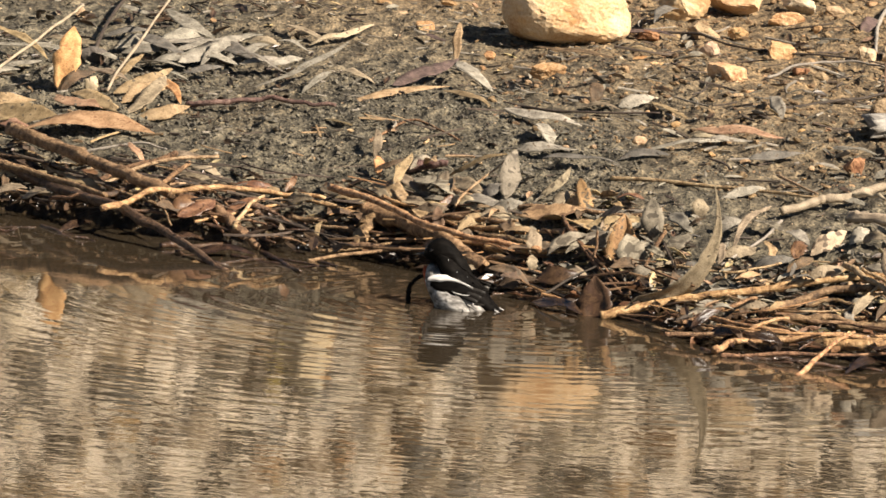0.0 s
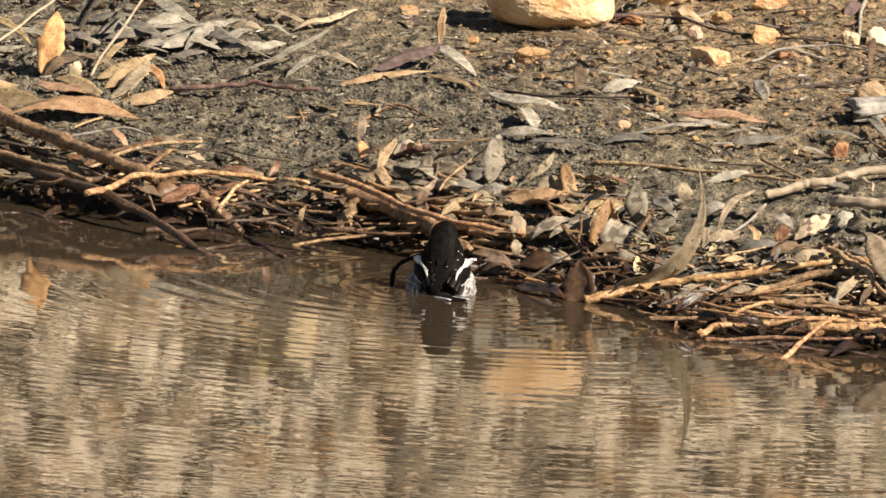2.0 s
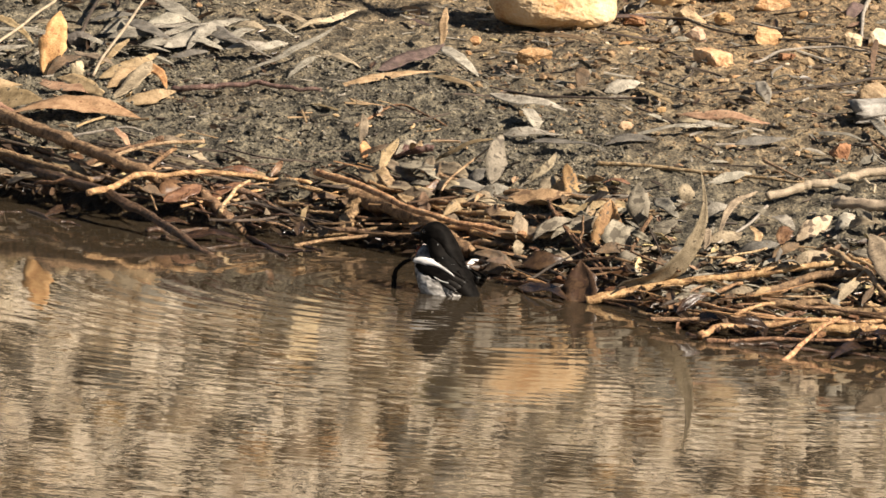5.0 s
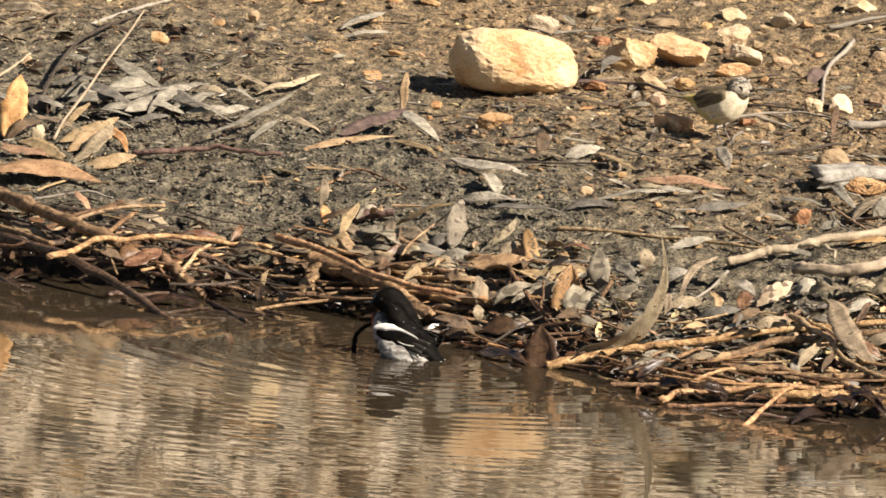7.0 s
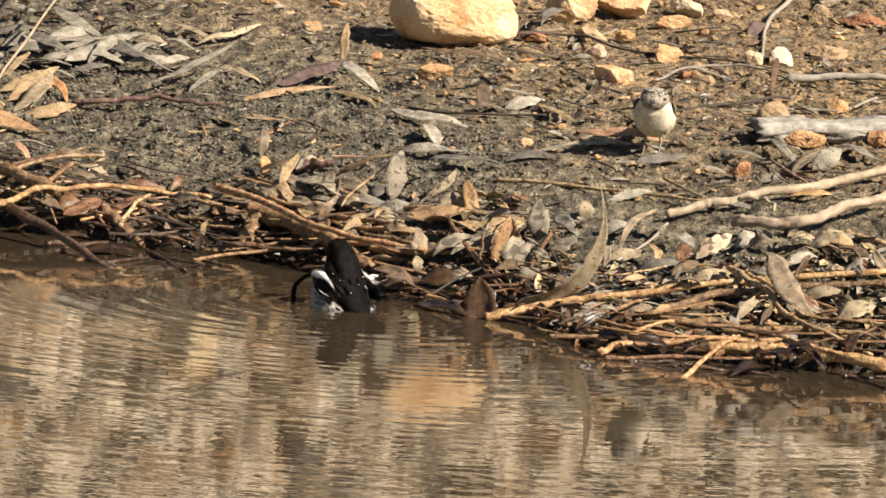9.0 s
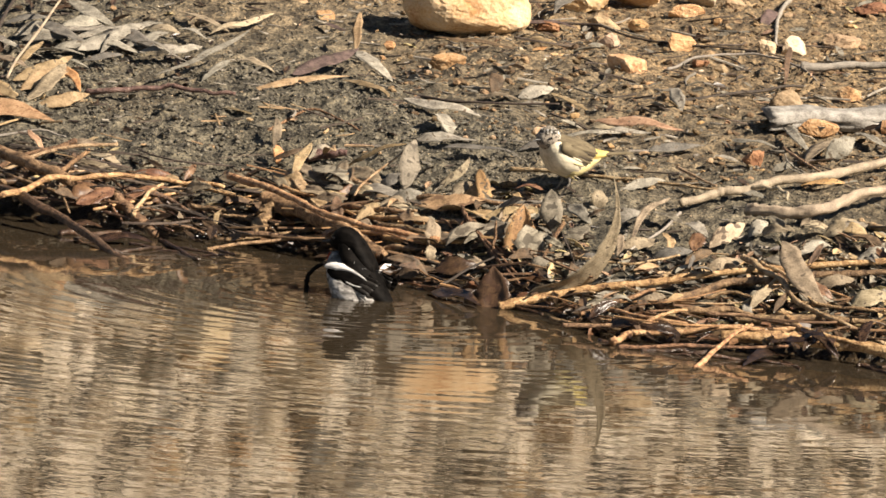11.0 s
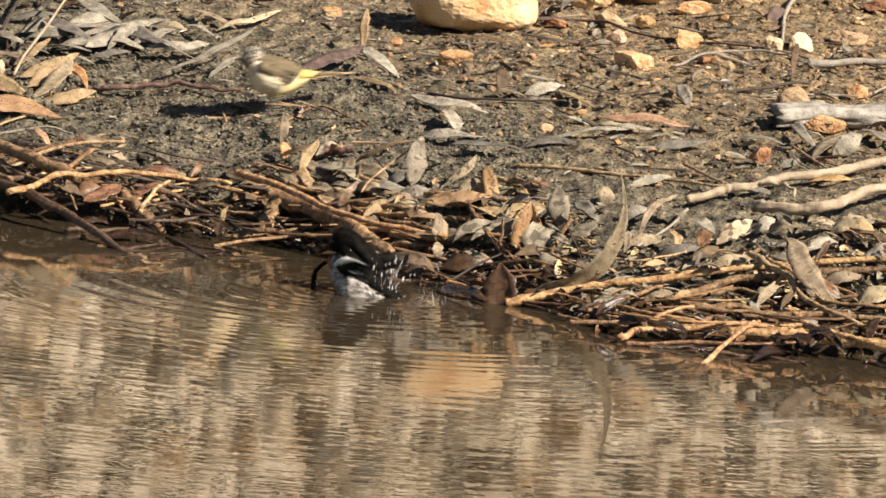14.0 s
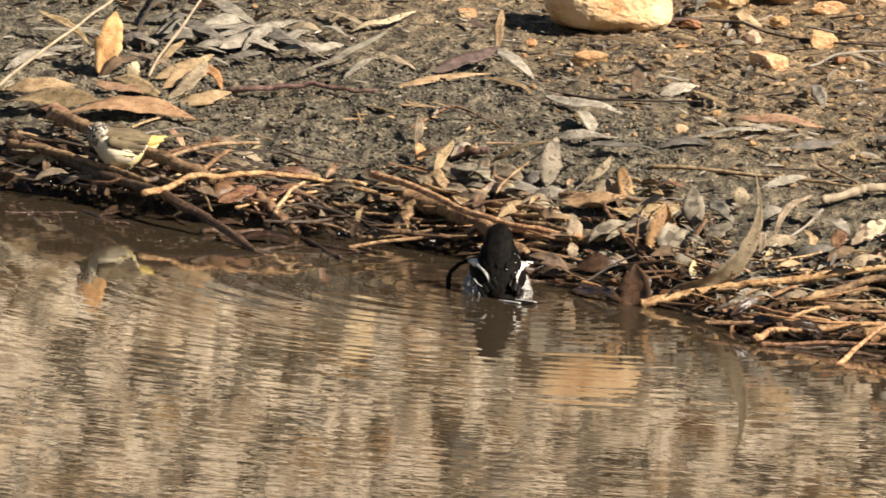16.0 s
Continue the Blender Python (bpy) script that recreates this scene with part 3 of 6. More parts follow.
stone(0.6338, 1.3686, 0.0679, 0.0488, 0.0211, 21, "rust")
stone(0.5804, 1.145, 0.064, 0.040, 0.034, -1, "tan", 2.4, 4, 0.38)
stone(0.5796, 0.794, 0.0354, 0.0276, 0.0259, 2, "orange")
stone(0.5380, 0.6000, 0.060, 0.030, 0.030, 8, "orange", 2.4, 4, 0.25)
stone(0.6209, 0.6214, 0.0349, 0.0248, 0.0222, -17, "orange")
stone(0.4541, 0.4615, 0.0299, 0.0245, 0.0307, -19, "rust")
stone(-0.3461, 1.4877, 0.0261, 0.0159, 0.0233, 6, "orange")
stone(-0.2723, 1.6125, 0.0182, 0.0119, 0.0162, 18, "amber")
stone(0.0158, 1.085, 0.0174, 0.0123, 0.0135, 15, "orange")
stone(-0.155, 1.8046, 0.0771, 0.0627, 0.0244, 1, "orange")
stone(-0.1261, 1.4149, 0.0325, 0.0236, 0.0145, -1, "amber")
stone(-0.0675, 1.2594, 0.0369, 0.0274, 0.0177, 9, "amber")
stone(-0.5052, 1.3531, 0.0226, 0.0169, 0.0171, 12, "tan")
stone(-0.4788, 1.1086, 0.0364, 0.024, 0.0309, -4, "slate")
stone(0.2975, 1.6436, 0.0579, 0.0446, 0.0183, -24, "tan")
stone(0.2245, 1.5122, 0.0442, 0.036, 0.0249, 13, "rust")
stone(0.2815, 1.242, 0.048, 0.0369, 0.026, -15, "tan")
stone(0.4776, 0.8065, 0.0108, 0.0084, 0.0091, -5, "cream")
stone(0.3298, 1.2423, 0.032, 0.0269, 0.0158, 11, "amber")
stone(0.3801, 1.1000, 0.052, 0.034, 0.032, 12, "amber", 2.3, 4, 0.34)
stone(0.4233, 1.5086, 0.0196, 0.015, 0.0176, 15, "tan")
stone(0.3499, 1.7477, 0.025, 0.0202, 0.0134, 11, "pale")
stone(0.4715, 1.7558, 0.0501, 0.0334, 0.0178, -18, "tan")
stone(0.4831, 1.2884, 0.0241, 0.0148, 0.0154, 15, "amber")
stone(0.2118, 1.214, 0.0351, 0.0298, 0.0173, -20, "rust")
stone(0.1788, 1.6161, 0.0165, 0.0113, 0.0123, -21, "tan")
stone(-0.0015, 1.7934, 0.0335, 0.0235, 0.0131, -16, "amber")
stone(-0.046, 1.7908, 0.0301, 0.0182, 0.0157, 2, "orange")
stone(-0.2279, 1.6723, 0.0199, 0.0158, 0.0178, -18, "tan")
stone(-0.0733, 1.6618, 0.0149, 0.0091, 0.0107, 14, "amber")
stone(0.0885, 1.6619, 0.0215, 0.017, 0.0117, -1, "tan")
stone(0.2446, 0.6991, 0.0137, 0.0107, 0.0096, -4, "amber")
stone(0.3535, 0.7441, 0.0138, 0.0102, 0.0079, -8, "tan")
stone(0.4261, 0.963, 0.0203, 0.0148, 0.0131, -23, "tan")
stone(0.3393, 0.6845, 0.0107, 0.0072, 0.0082, -21, "cream")
stone(0.1266, 1.2563, 0.0128, 0.008, 0.0085, 9, "tan")
stone(0.6068, 1.5956, 0.0495, 0.0301, 0.0296, -13, "tan")
stone(0.6556, 1.6495, 0.0579, 0.0488, 0.0335, -7, "cream")
stone(0.5187, 1.555, 0.0214, 0.0161, 0.0156, -16, "tan")
stone(0.2799, 1.7743, 0.0334, 0.0258, 0.0187, -4, "tan")
stone(0.426, 1.2828, 0.0161, 0.0109, 0.012, -17, "amber")
stone(0.238, 0.7512, 0.0153, 0.0126, 0.0076, -1, "tan")
stone(0.32, 0.7914, 0.0154, 0.0107, 0.0097, 8, "amber")
stone(0.1695, 0.9361, 0.0109, 0.0076, 0.0074, 13, "cream")
stone(0.1135, 0.6207, 0.0091, 0.007, 0.0064, -19, "tan")
stone(0.3962, 0.6529, 0.0122, 0.0092, 0.0079, 7, "amber")
stone(0.4554, 1.1686, 0.0127, 0.0085, 0.0103, 15, "tan")
stone(0.5537, 1.0446, 0.0126, 0.0098, 0.0082, -10, "cream")
stone(0.5229, 0.9491, 0.0109, 0.0091, 0.0082, 2, "tan")
stone(0.2358, 1.0626, 0.0236, 0.02, 0.0107, 8, "orange")
stone(0.259, 0.8663, 0.0201, 0.0136, 0.0094, -4, "tan")
stone(0.3381, 0.8663, 0.0232, 0.014, 0.0112, 1, "amber")
stone(0.399, 1.0006, 0.0266, 0.0226, 0.0122, -5, "rust")
stone(0.3128, 1.0633, 0.0173, 0.0105, 0.01, 14, "tan")
stone(0.2707, 1.466, 0.0147, 0.011, 0.0103, -17, "amber")
stone(0.3597, 1.6315, 0.0215, 0.0132, 0.0141, 15, "orange")
stone(0.1838, 1.4407, 0.0179, 0.0122, 0.0101, -3, "tan")
stone(0.1513, 1.4572, 0.013, 0.01, 0.0085, -3, "amber")
stone(0.2134, 1.7287, 0.0283, 0.0213, 0.0153, -8, "tan")
stone(0.2501, 1.6729, 0.0216, 0.0169, 0.0118, -24, "amber")
stone(0.4324, 1.6098, 0.0182, 0.0136, 0.0121, 18, "tan")
stone(0.4874, 1.6207, 0.0248, 0.015, 0.0158, -2, "amber")
stone(0.5017, 1.4533, 0.0179, 0.0119, 0.0102, 4, "orange")
stone(0.5199, 1.3277, 0.021, 0.0141, 0.0117, 13, "tan")
stone(0.5961, 1.2578, 0.024, 0.0163, 0.0133, -2, "amber")
stone(0.5304, 0.7425, 0.0169, 0.0109, 0.0096, 23, "tan")
stone(-0.0401, 1.4422, 0.0212, 0.0146, 0.0098, 13, "amber")
stone(-0.0963, 1.3649, 0.0162, 0.0108, 0.0083, 25, "tan")
stone(-0.1534, 1.4912, 0.0147, 0.0102, 0.0085, 24, "amber")
stone(-0.2035, 1.5908, 0.0181, 0.0146, 0.01, 11, "tan")
stone(-0.311, 1.7262, 0.015, 0.0116, 0.0085, -17, "tan")
stone(0.0657, 0.94, 0.0156, 0.0106, 0.008, -11, "tan")
stone(0.0091, 1.0204, 0.011, 0.0084, 0.0065, -8, "amber")
stone(0.1471, 0.6153, 0.0121, 0.008, 0.0062, -14, "tan")
stone(0.2878, 0.5575, 0.0121, 0.0093, 0.0069, 16, "amber")
stone(0.2312, 0.4962, 0.0105, 0.0081, 0.0061, -19, "tan")
stone(0.371, 0.5341, 0.0135, 0.0102, 0.0077, -4, "rust")
stone(0.4035, 0.4795, 0.012, 0.0092, 0.0069, -11, "tan")

# fallen leaves
leaf(-0.5104, 0.9771, 0.002, -0.4992, 1.0251, 0.068, 0.031, "orange", 0)
leaf(-0.3943, 1.248, 0.029, -0.3257, 1.177, 0.006, 0.02, "grey", 0.0051)
leaf(-0.4244, 1.1584, 0.018, -0.3498, 1.0912, 0.004, 0.0184, "slate", 0.0038)
leaf(-0.4023, 1.1532, 0.008, -0.3322, 1.1939, 0.008, 0.0169, "grey", -0.0038)
leaf(-0.3679, 1.0529, 0.01, -0.3018, 1.1298, 0.015, 0.0184, "palegrey", 0.0038)
leaf(-0.4346, 1.0777, 0.006, -0.3601, 1.04, 0.006, 0.0169, "grey", 0.0026)
leaf(-0.3462, 1.1246, 0.01, -0.272, 1.0692, 0.006, 0.0169, "slate", -0.0032)
leaf(-0.3129, 1.0774, 0.005, -0.2593, 1.1301, 0.01, 0.0138, "grey", 0.0032)
leaf(-0.4526, 1.1506, 0.005, -0.3945, 1.1675, 0.008, 0.0154, "grey", -0.0026)
leaf(-0.4692, 1.2214, 0.004, -0.4136, 1.2395, 0.006, 0.0138, "slate", 0.0026)
leaf(-0.2922, 1.0522, 0.005, -0.2295, 1.0535, 0.006, 0.0123, "grey", 0.0032)
leaf(-0.485, 1.1268, 0.005, -0.44, 1.071, 0.008, 0.0138, "grey", 0.0026)
leaf(0.3306, 0.5208, 0.004, 0.3974, 0.5387, 0.005, 0.0123, "slate", 0.0026)
leaf(0.1774, 0.5462, 0.004, 0.2373, 0.5522, 0.006, 0.0123, "slate", -0.0026)
leaf(0.0564, 0.6026, 0.005, 0.13, 0.5989, 0.006, 0.0154, "grey", 0.0032)
leaf(0.4313, 0.5604, 0.004, 0.4835, 0.5086, 0.005, 0.0108, "grey", 0.0026)
leaf(-0.423, 1.1513, 0.004, -0.3208, 1.1431, 0.008, 0.0108, "grey", -0.0032)
leaf(-0.3845, 1.0817, 0.006, -0.292, 1.1268, 0.007, 0.0154, "grey", 0.0051)
leaf(-0.3397, 1.0572, 0.003, -0.2814, 1.1376, 0.02, 0.0138, "grey", -0.0064)
leaf(-0.2954, 1.0794, 0.014, -0.229, 1.0077, 0.003, 0.01, "grey", 0.0038)
leaf(-0.2902, 1.1731, 0.005, -0.2455, 1.1472, 0.006, 0.0115, "cream", 0)
leaf(-0.4478, 1.067, 0.003, -0.4115, 1.037, 0.006, 0.0108, "grey", 0.0026)
leaf(-0.2677, 0.937, 0.003, -0.1597, 1.0189, 0.041, 0.0084, "grey", 0.009)
leaf(-0.21, 0.9074, 0.003, -0.1768, 0.9658, 0.012, 0.0092, "grey", 0)
leaf(-0.4494, 0.9988, 0.003, -0.4133, 1.0898, 0.012, 0.0092, "tan", 0.0032)
leaf(-0.443, 0.9466, 0.004, -0.3721, 0.9865, 0.018, 0.0154, "tan", 0.0051)
leaf(-0.4317, 0.9078, 0.004, -0.3666, 0.9441, 0.01, 0.02, "tan", -0.0038)
leaf(-0.4223, 0.865, 0.003, -0.3773, 0.9524, 0.018, 0.0192, "greytan", 0.0038)
leaf(-0.3826, 0.9696, 0.012, -0.3565, 0.8932, 0.002, 0.0108, "orange", 0)
leaf(-0.4074, 0.8444, 0.003, -0.3441, 0.8572, 0.008, 0.0154, "tan", 0.0051)
leaf(-0.5088, 0.9735, 0.003, -0.4696, 0.9928, 0.02, 0.0138, "brown", -0.0051)
leaf(-0.475, 0.9647, 0.002, -0.4657, 0.9749, 0.018, 0.0169, "cream", 0)
leaf(-0.5142, 0.922, 0.01, -0.4277, 0.8879, 0.003, 0.02, "pink", 0.0051)
leaf(-0.4946, 0.937, 0.012, -0.4263, 0.863, 0.004, 0.0169, "tan", -0.0038)
leaf(-0.5491, 0.8107, 0.014, -0.3822, 0.7874, 0.002, 0.0353, "caramel", -0.0141)
leaf(-0.625, 0.8672, 0.014, -0.502, 0.8344, 0.018, 0.0353, "tan", -0.0064)
leaf(-0.6252, 0.9352, 0.01, -0.5352, 0.9273, 0.01, 0.02, "tan", 0.0051)
leaf(-0.629, 1.0815, 0.005, -0.5395, 1.0957, 0.01, 0.0154, "grey", 0.0051)
leaf(-0.6319, 1.0283, 0.004, -0.5656, 1.0702, 0.008, 0.0138, "grey", -0.0032)
leaf(-0.6148, 1.1732, 0.008, -0.5135, 1.1282, 0.01, 0.0123, "grey", 0)
leaf(-0.5607, 1.2125, 0.005, -0.4736, 1.1674, 0.01, 0.0108, "greytan", 0.0032)
leaf(-0.6024, 1.1716, 0.035, -0.5324, 1.0945, 0.01, 0.0092, "tan", 0)
leaf(-0.4427, 1.125, 0.004, -0.3762, 1.1265, 0.006, 0.0115, "grey", 0.0026)
leaf(-0.4046, 1.0664, 0.005, -0.3409, 1.0741, 0.008, 0.0123, "palegrey", -0.0032)
leaf(-0.3756, 1.1124, 0.008, -0.3187, 1.169, 0.012, 0.0108, "grey", 0.0032)
leaf(-0.3566, 1.0839, 0.006, -0.2923, 1.0562, 0.004, 0.0115, "grey", -0.0026)
leaf(-0.3306, 1.1257, 0.008, -0.2788, 1.0996, 0.006, 0.01, "palegrey", 0.0026)
leaf(-0.3184, 1.1703, 0.006, -0.2685, 1.191, 0.008, 0.0092, "grey", 0.0019)
leaf(-0.2567, 1.0381, 0.004, -0.2162, 1.068, 0.008, 0.0092, "grey", 0.0019)
leaf(-0.2478, 1.1712, 0.005, -0.2093, 1.118, 0.005, 0.0084, "palegrey", 0.0019)
leaf(-0.4096, 1.0311, 0.004, -0.3518, 0.9859, 0.006, 0.0108, "grey", 0.0026)
leaf(-0.4808, 1.0574, 0.005, -0.428, 0.9802, 0.01, 0.0108, "greytan", 0.0026)
leaf(-0.3605, 1.0235, 0.004, -0.3125, 1.0364, 0.006, 0.0092, "slate", 0.0026)
leaf(0.5062, 0.3476, 0.005, 0.5586, 0.3487, 0.005, 0.0154, "amber", 0.0019)
leaf(0.5019, 0.1783, 0.014, 0.5407, 0.1634, 0.008, 0.0184, "spotted", 0.0026)
leaf(0.5279, 0.1572, 0.006, 0.5654, 0.1609, 0.02, 0.0184, "straw", 0.0026)
leaf(0.5468, 0.1637, 0.012, 0.5786, 0.1391, 0.008, 0.0154, "tan", 0.0026)
leaf(-0.5859, 0.8712, 0.008, -0.5121, 0.7931, 0.008, 0.0154, "pink", 0.0026)
leaf(-0.165, 1.0073, 0.003, -0.123, 0.9483, 0.003, 0.0092, "cream", 0.0019)
leaf(-0.0246, 0.9806, 0.021, 0.0219, 0.8862, 0.003, 0.0192, "palegrey", 0.0045)
leaf(-0.0246, 1.0561, 0.003, -0.0233, 1.09, 0.044, 0.0106, "tan", 0)
leaf(-0.1004, 0.9318, 0.003, -0.0227, 0.9899, 0.021, 0.02, "plum", 0.0064)
leaf(-0.1617, 0.8639, 0.003, -0.0294, 0.8873, 0.008, 0.01, "tan", 0.0032)
leaf(-0.0375, 0.8825, 0.008, 0.0275, 0.796, 0.003, 0.0092, "tan", -0.0032)
leaf(-0.1822, 1.5495, 0.003, -0.113, 1.5117, 0.005, 0.0108, "greytan", 0)
leaf(-0.1162, 1.5967, 0.003, -0.0584, 1.683, 0.012, 0.0154, "grey", 0.0026)
leaf(-0.1091, 1.5396, 0.003, -0.047, 1.5698, 0.003, 0.0061, "grey", 0.0019)
leaf(-0.1861, 0.7823, 0.003, -0.1415, 0.7514, 0.003, 0.0108, "olive", 0.0019)
leaf(-0.1132, 0.6521, 0.002, -0.1132, 0.6759, 0.026, 0.0106, "greytan", 0.0019)
leaf(-0.1058, 0.602, 0.002, -0.109, 0.6267, 0.014, 0.0108, "orange", 0)
leaf(-0.251, 1.246, 0.012, -0.1868, 1.1628, 0.005, 0.0092, "cream", 0.0051)
leaf(-0.2105, 1.1594, 0.003, -0.1325, 1.2256, 0.012, 0.0092, "cream", 0.0032)
leaf(-0.079, 1.2074, 0.003, -0.0402, 1.1747, 0.004, 0.0077, "plum", 0.0019)
leaf(-0.5618, 1.7081, 0.003, -0.4908, 1.6444, 0.008, 0.0154, "cream", 0.0019)
leaf(-0.6219, 1.6087, 0.003, -0.5516, 1.6554, 0.006, 0.0138, "greytan", 0.0019)
leaf(-0.4712, 1.3893, 0.003, -0.4114, 1.3418, 0.004, 0.0077, "grey", 0.0019)
leaf(0.037, 0.764, 0.011, 0.132, 0.7035, 0.003, 0.0131, "palegrey", 0.0051)
leaf(0.0801, 0.6875, 0.012, 0.0991, 0.6242, 0.003, 0.0261, "palegrey", 0)
leaf(0.1764, 0.793, 0.003, 0.2196, 0.8079, 0.01, 0.0169, "palegrey", 0.0026)
leaf(0.1286, 0.7967, 0.003, 0.1777, 0.7771, 0.004, 0.0077, "greytan", 0)
leaf(0.1463, 0.8168, 0.002, 0.1488, 0.844, 0.022, 0.0184, "brown", 0)
leaf(0.2171, 0.797, 0.007, 0.2607, 0.7177, 0.003, 0.01, "tan", 0.0038)
leaf(0.2696, 0.6562, 0.007, 0.3731, 0.6162, 0.005, 0.0115, "pink", 0.0038)
leaf(0.263, 0.6313, 0.004, 0.3019, 0.611, 0.004, 0.0092, "cream", 0.0019)
leaf(0.2106, 0.5877, 0.004, 0.3043, 0.5978, 0.006, 0.0069, "palegrey", 0.0019)
leaf(0.271, 0.6043, 0.004, 0.3353, 0.6035, 0.005, 0.0069, "grey", 0.0019)
leaf(0.3734, 0.7153, 0.002, 0.3581, 0.7735, 0.018, 0.0154, "palegrey", 0.0019)
leaf(0.4923, 0.607, 0.008, 0.5181, 0.5026, 0.003, 0.0123, "grey", 0.0019)
leaf(0.5168, 0.4503, 0.003, 0.548, 0.535, 0.008, 0.023, "greytan", 0)
leaf(0.5393, 0.4726, 0.002, 0.5736, 0.4893, 0.02, 0.023, "grey", 0)
leaf(0.5762, 0.5899, 0.003, 0.6217, 0.495, 0.003, 0.0154, "grey", 0.0026)
leaf(0.4826, 1.268, 0.002, 0.5057, 1.3032, 0.01, 0.0184, "plum", 0)
leaf(0.5098, 0.9641, 0.032, 0.5001, 0.88, 0.002, 0.0069, "brown", 0)
leaf(0.0703, 1.115, 0.008, 0.1775, 1.0583, 0.003, 0.0092, "brown", 0.0032)
leaf(0.1646, 1.2122, 0.006, 0.2498, 1.2068, 0.004, 0.01, "plum", -0.0038)
leaf(0.1831, 1.1165, 0.003, 0.226, 1.0608, 0.01, 0.0108, "tan", 0.0038)
leaf(0.1817, 1.0514, 0.003, 0.2209, 1.0602, 0.003, 0.0061, "orange", 0.0013)
leaf(0.254, 1.343, 0.018, 0.2193, 1.2401, 0.016, 0.0138, "slate", 0.0064)
leaf(0.0466, 0.4523, 0.002, 0.0531, 0.5023, 0.04, 0.0246, "spotgrey", 0)
leaf(0.085, 0.4371, 0.002, 0.1194, 0.4541, 0.03, 0.0115, "spotted", 0.0038)
leaf(0.1427, 0.3623, 0.003, 0.1304, 0.3954, 0.038, 0.0169, "amber", 0)
leaf(-0.1158, 0.5787, 0.01, -0.0594, 0.503, 0.006, 0.02, "tan", 0.0032)
leaf(-0.0893, 0.5799, 0.008, -0.0455, 0.5127, 0.006, 0.0169, "greytan", -0.0032)
leaf(-0.0621, 0.5521, 0.013, 0.0081, 0.4697, 0.006, 0.023, "spotgrey", 0.0038)
leaf(-0.0282, 0.5259, 0.012, 0.0276, 0.4657, 0.008, 0.0184, "greytan", 0.0032)
leaf(-0.009, 0.4694, 0.01, 0.0486, 0.412, 0.008, 0.02, "grey", -0.0026)
leaf(-0.1758, 0.5864, 0.008, -0.1273, 0.5502, 0.006, 0.0154, "greytan", 0.0026)
leaf(-0.1544, 0.5559, 0.01, -0.1131, 0.5296, 0.006, 0.0154, "tan", -0.0026)
leaf(0.0214, 0.4129, 0.01, 0.0683, 0.3589, 0.008, 0.0169, "spotted", 0.0026)
leaf(-0.0735, 0.5175, 0.01, -0.0304, 0.4632, 0.005, 0.0138, "greytan", 0.0032)
leaf(-0.0955, 0.565, 0.012, -0.0578, 0.4946, 0.006, 0.0123, "tan", 0.0026)
leaf(-0.1179, 0.5671, 0.01, -0.0843, 0.5027, 0.006, 0.0123, "greytan", -0.0026)
leaf(-0.022, 0.5533, 0.003, 0.044, 0.5256, 0.03, 0.0046, "tan", 0)
leaf(0.0878, 0.5576, 0.006, 0.1787, 0.506, 0.008, 0.0146, "slate", -0.0051)
leaf(0.2192, 0.2614, 0.003, 0.2159, 0.285, 0.044, 0.0253, "spotgrey", 0)
leaf(0.2708, 0.3136, 0.003, 0.2734, 0.3251, 0.022, 0.0190, "greytan", 0)
leaf(0.0597, 0.3812, 0.01, 0.1393, 0.3582, 0.014, 0.022, "blotched", 0.004)
leaf(0.0875, 0.3691, 0.008, 0.1577, 0.3016, 0.01, 0.03, "blotched", -0.005, 0.2)
leaf(0.1674, 0.2317, 0.004, 0.1844, 0.2517, 0.045, 0.028, "amber", 0.008, 0.8)
leaf(0.2063, 0.1846, 0.004, 0.1883, 0.2046, 0.042, 0.034, "spotgrey", -0.004)
leaf(0.0815, 0.24, 0.003, 0.0806, 0.2509, 0.02, 0.012, "greytan", 0)
leaf(0.4742, 0.0179, 0.058, 0.5317, -0.0702, 0.006, 0.0265, "greytan", 0.008)
leaf(0.5537, -0.0811, 0.004, 0.5986, -0.0624, 0.014, 0.0246, "straw", -0.0051)
leaf(0.3711, 0.2215, 0.012, 0.3973, 0.1896, 0.004, 0.0138, "grey", 0)
leaf(0.3984, 0.1615, 0.004, 0.4401, 0.1848, 0.016, 0.02, "spotted", 0)
leaf(0.4436, 0.1807, 0.004, 0.4663, 0.1967, 0.012, 0.0169, "grey", 0)
leaf(0.3791, 0.1536, 0.004, 0.39, 0.1755, 0.014, 0.0184, "russet", 0)
leaf(0.3098, 0.2008, 0.004, 0.3518, 0.2574, 0.03, 0.0077, "greytan", -0.0064)
leaf(0.1564, 0.0395, -0.012, 0.1529, 0.0545, 0.046, 0.046, "drenched", 0.0, 0.30, 0.0, 0.0, 14, 1.2)
leaf(0.0853, 0.1976, 0.01, 0.1378, 0.1967, 0.010, 0.022, "drenched", 0.004)
leaf(0.0455, 0.2027, 0.006, 0.0917, 0.1997, 0.01, 0.024, "brown", 0.003)
leaf(0.0811, 0.2703, 0.01, 0.0791, 0.2803, 0.040, 0.018, "greytan", 0.002)
leaf(-0.3377, 0.4618, 0.014, -0.2962, 0.4975, 0.026, 0.02, "russet", 0.0051)
leaf(-0.2853, 0.4949, 0.008, -0.2343, 0.536, 0.018, 0.0138, "russet", -0.0038)
leaf(-0.0584, 0.4817, 0.005, -0.0265, 0.4791, 0.014, 0.0154, "tan", 0)
leaf(0.0174, 0.4623, 0.006, 0.0426, 0.4615, 0.018, 0.0138, "slate", 0)
leaf(-0.02, 0.4808, 0.012, 0.0187, 0.4231, 0.006, 0.0154, "straw", 0)
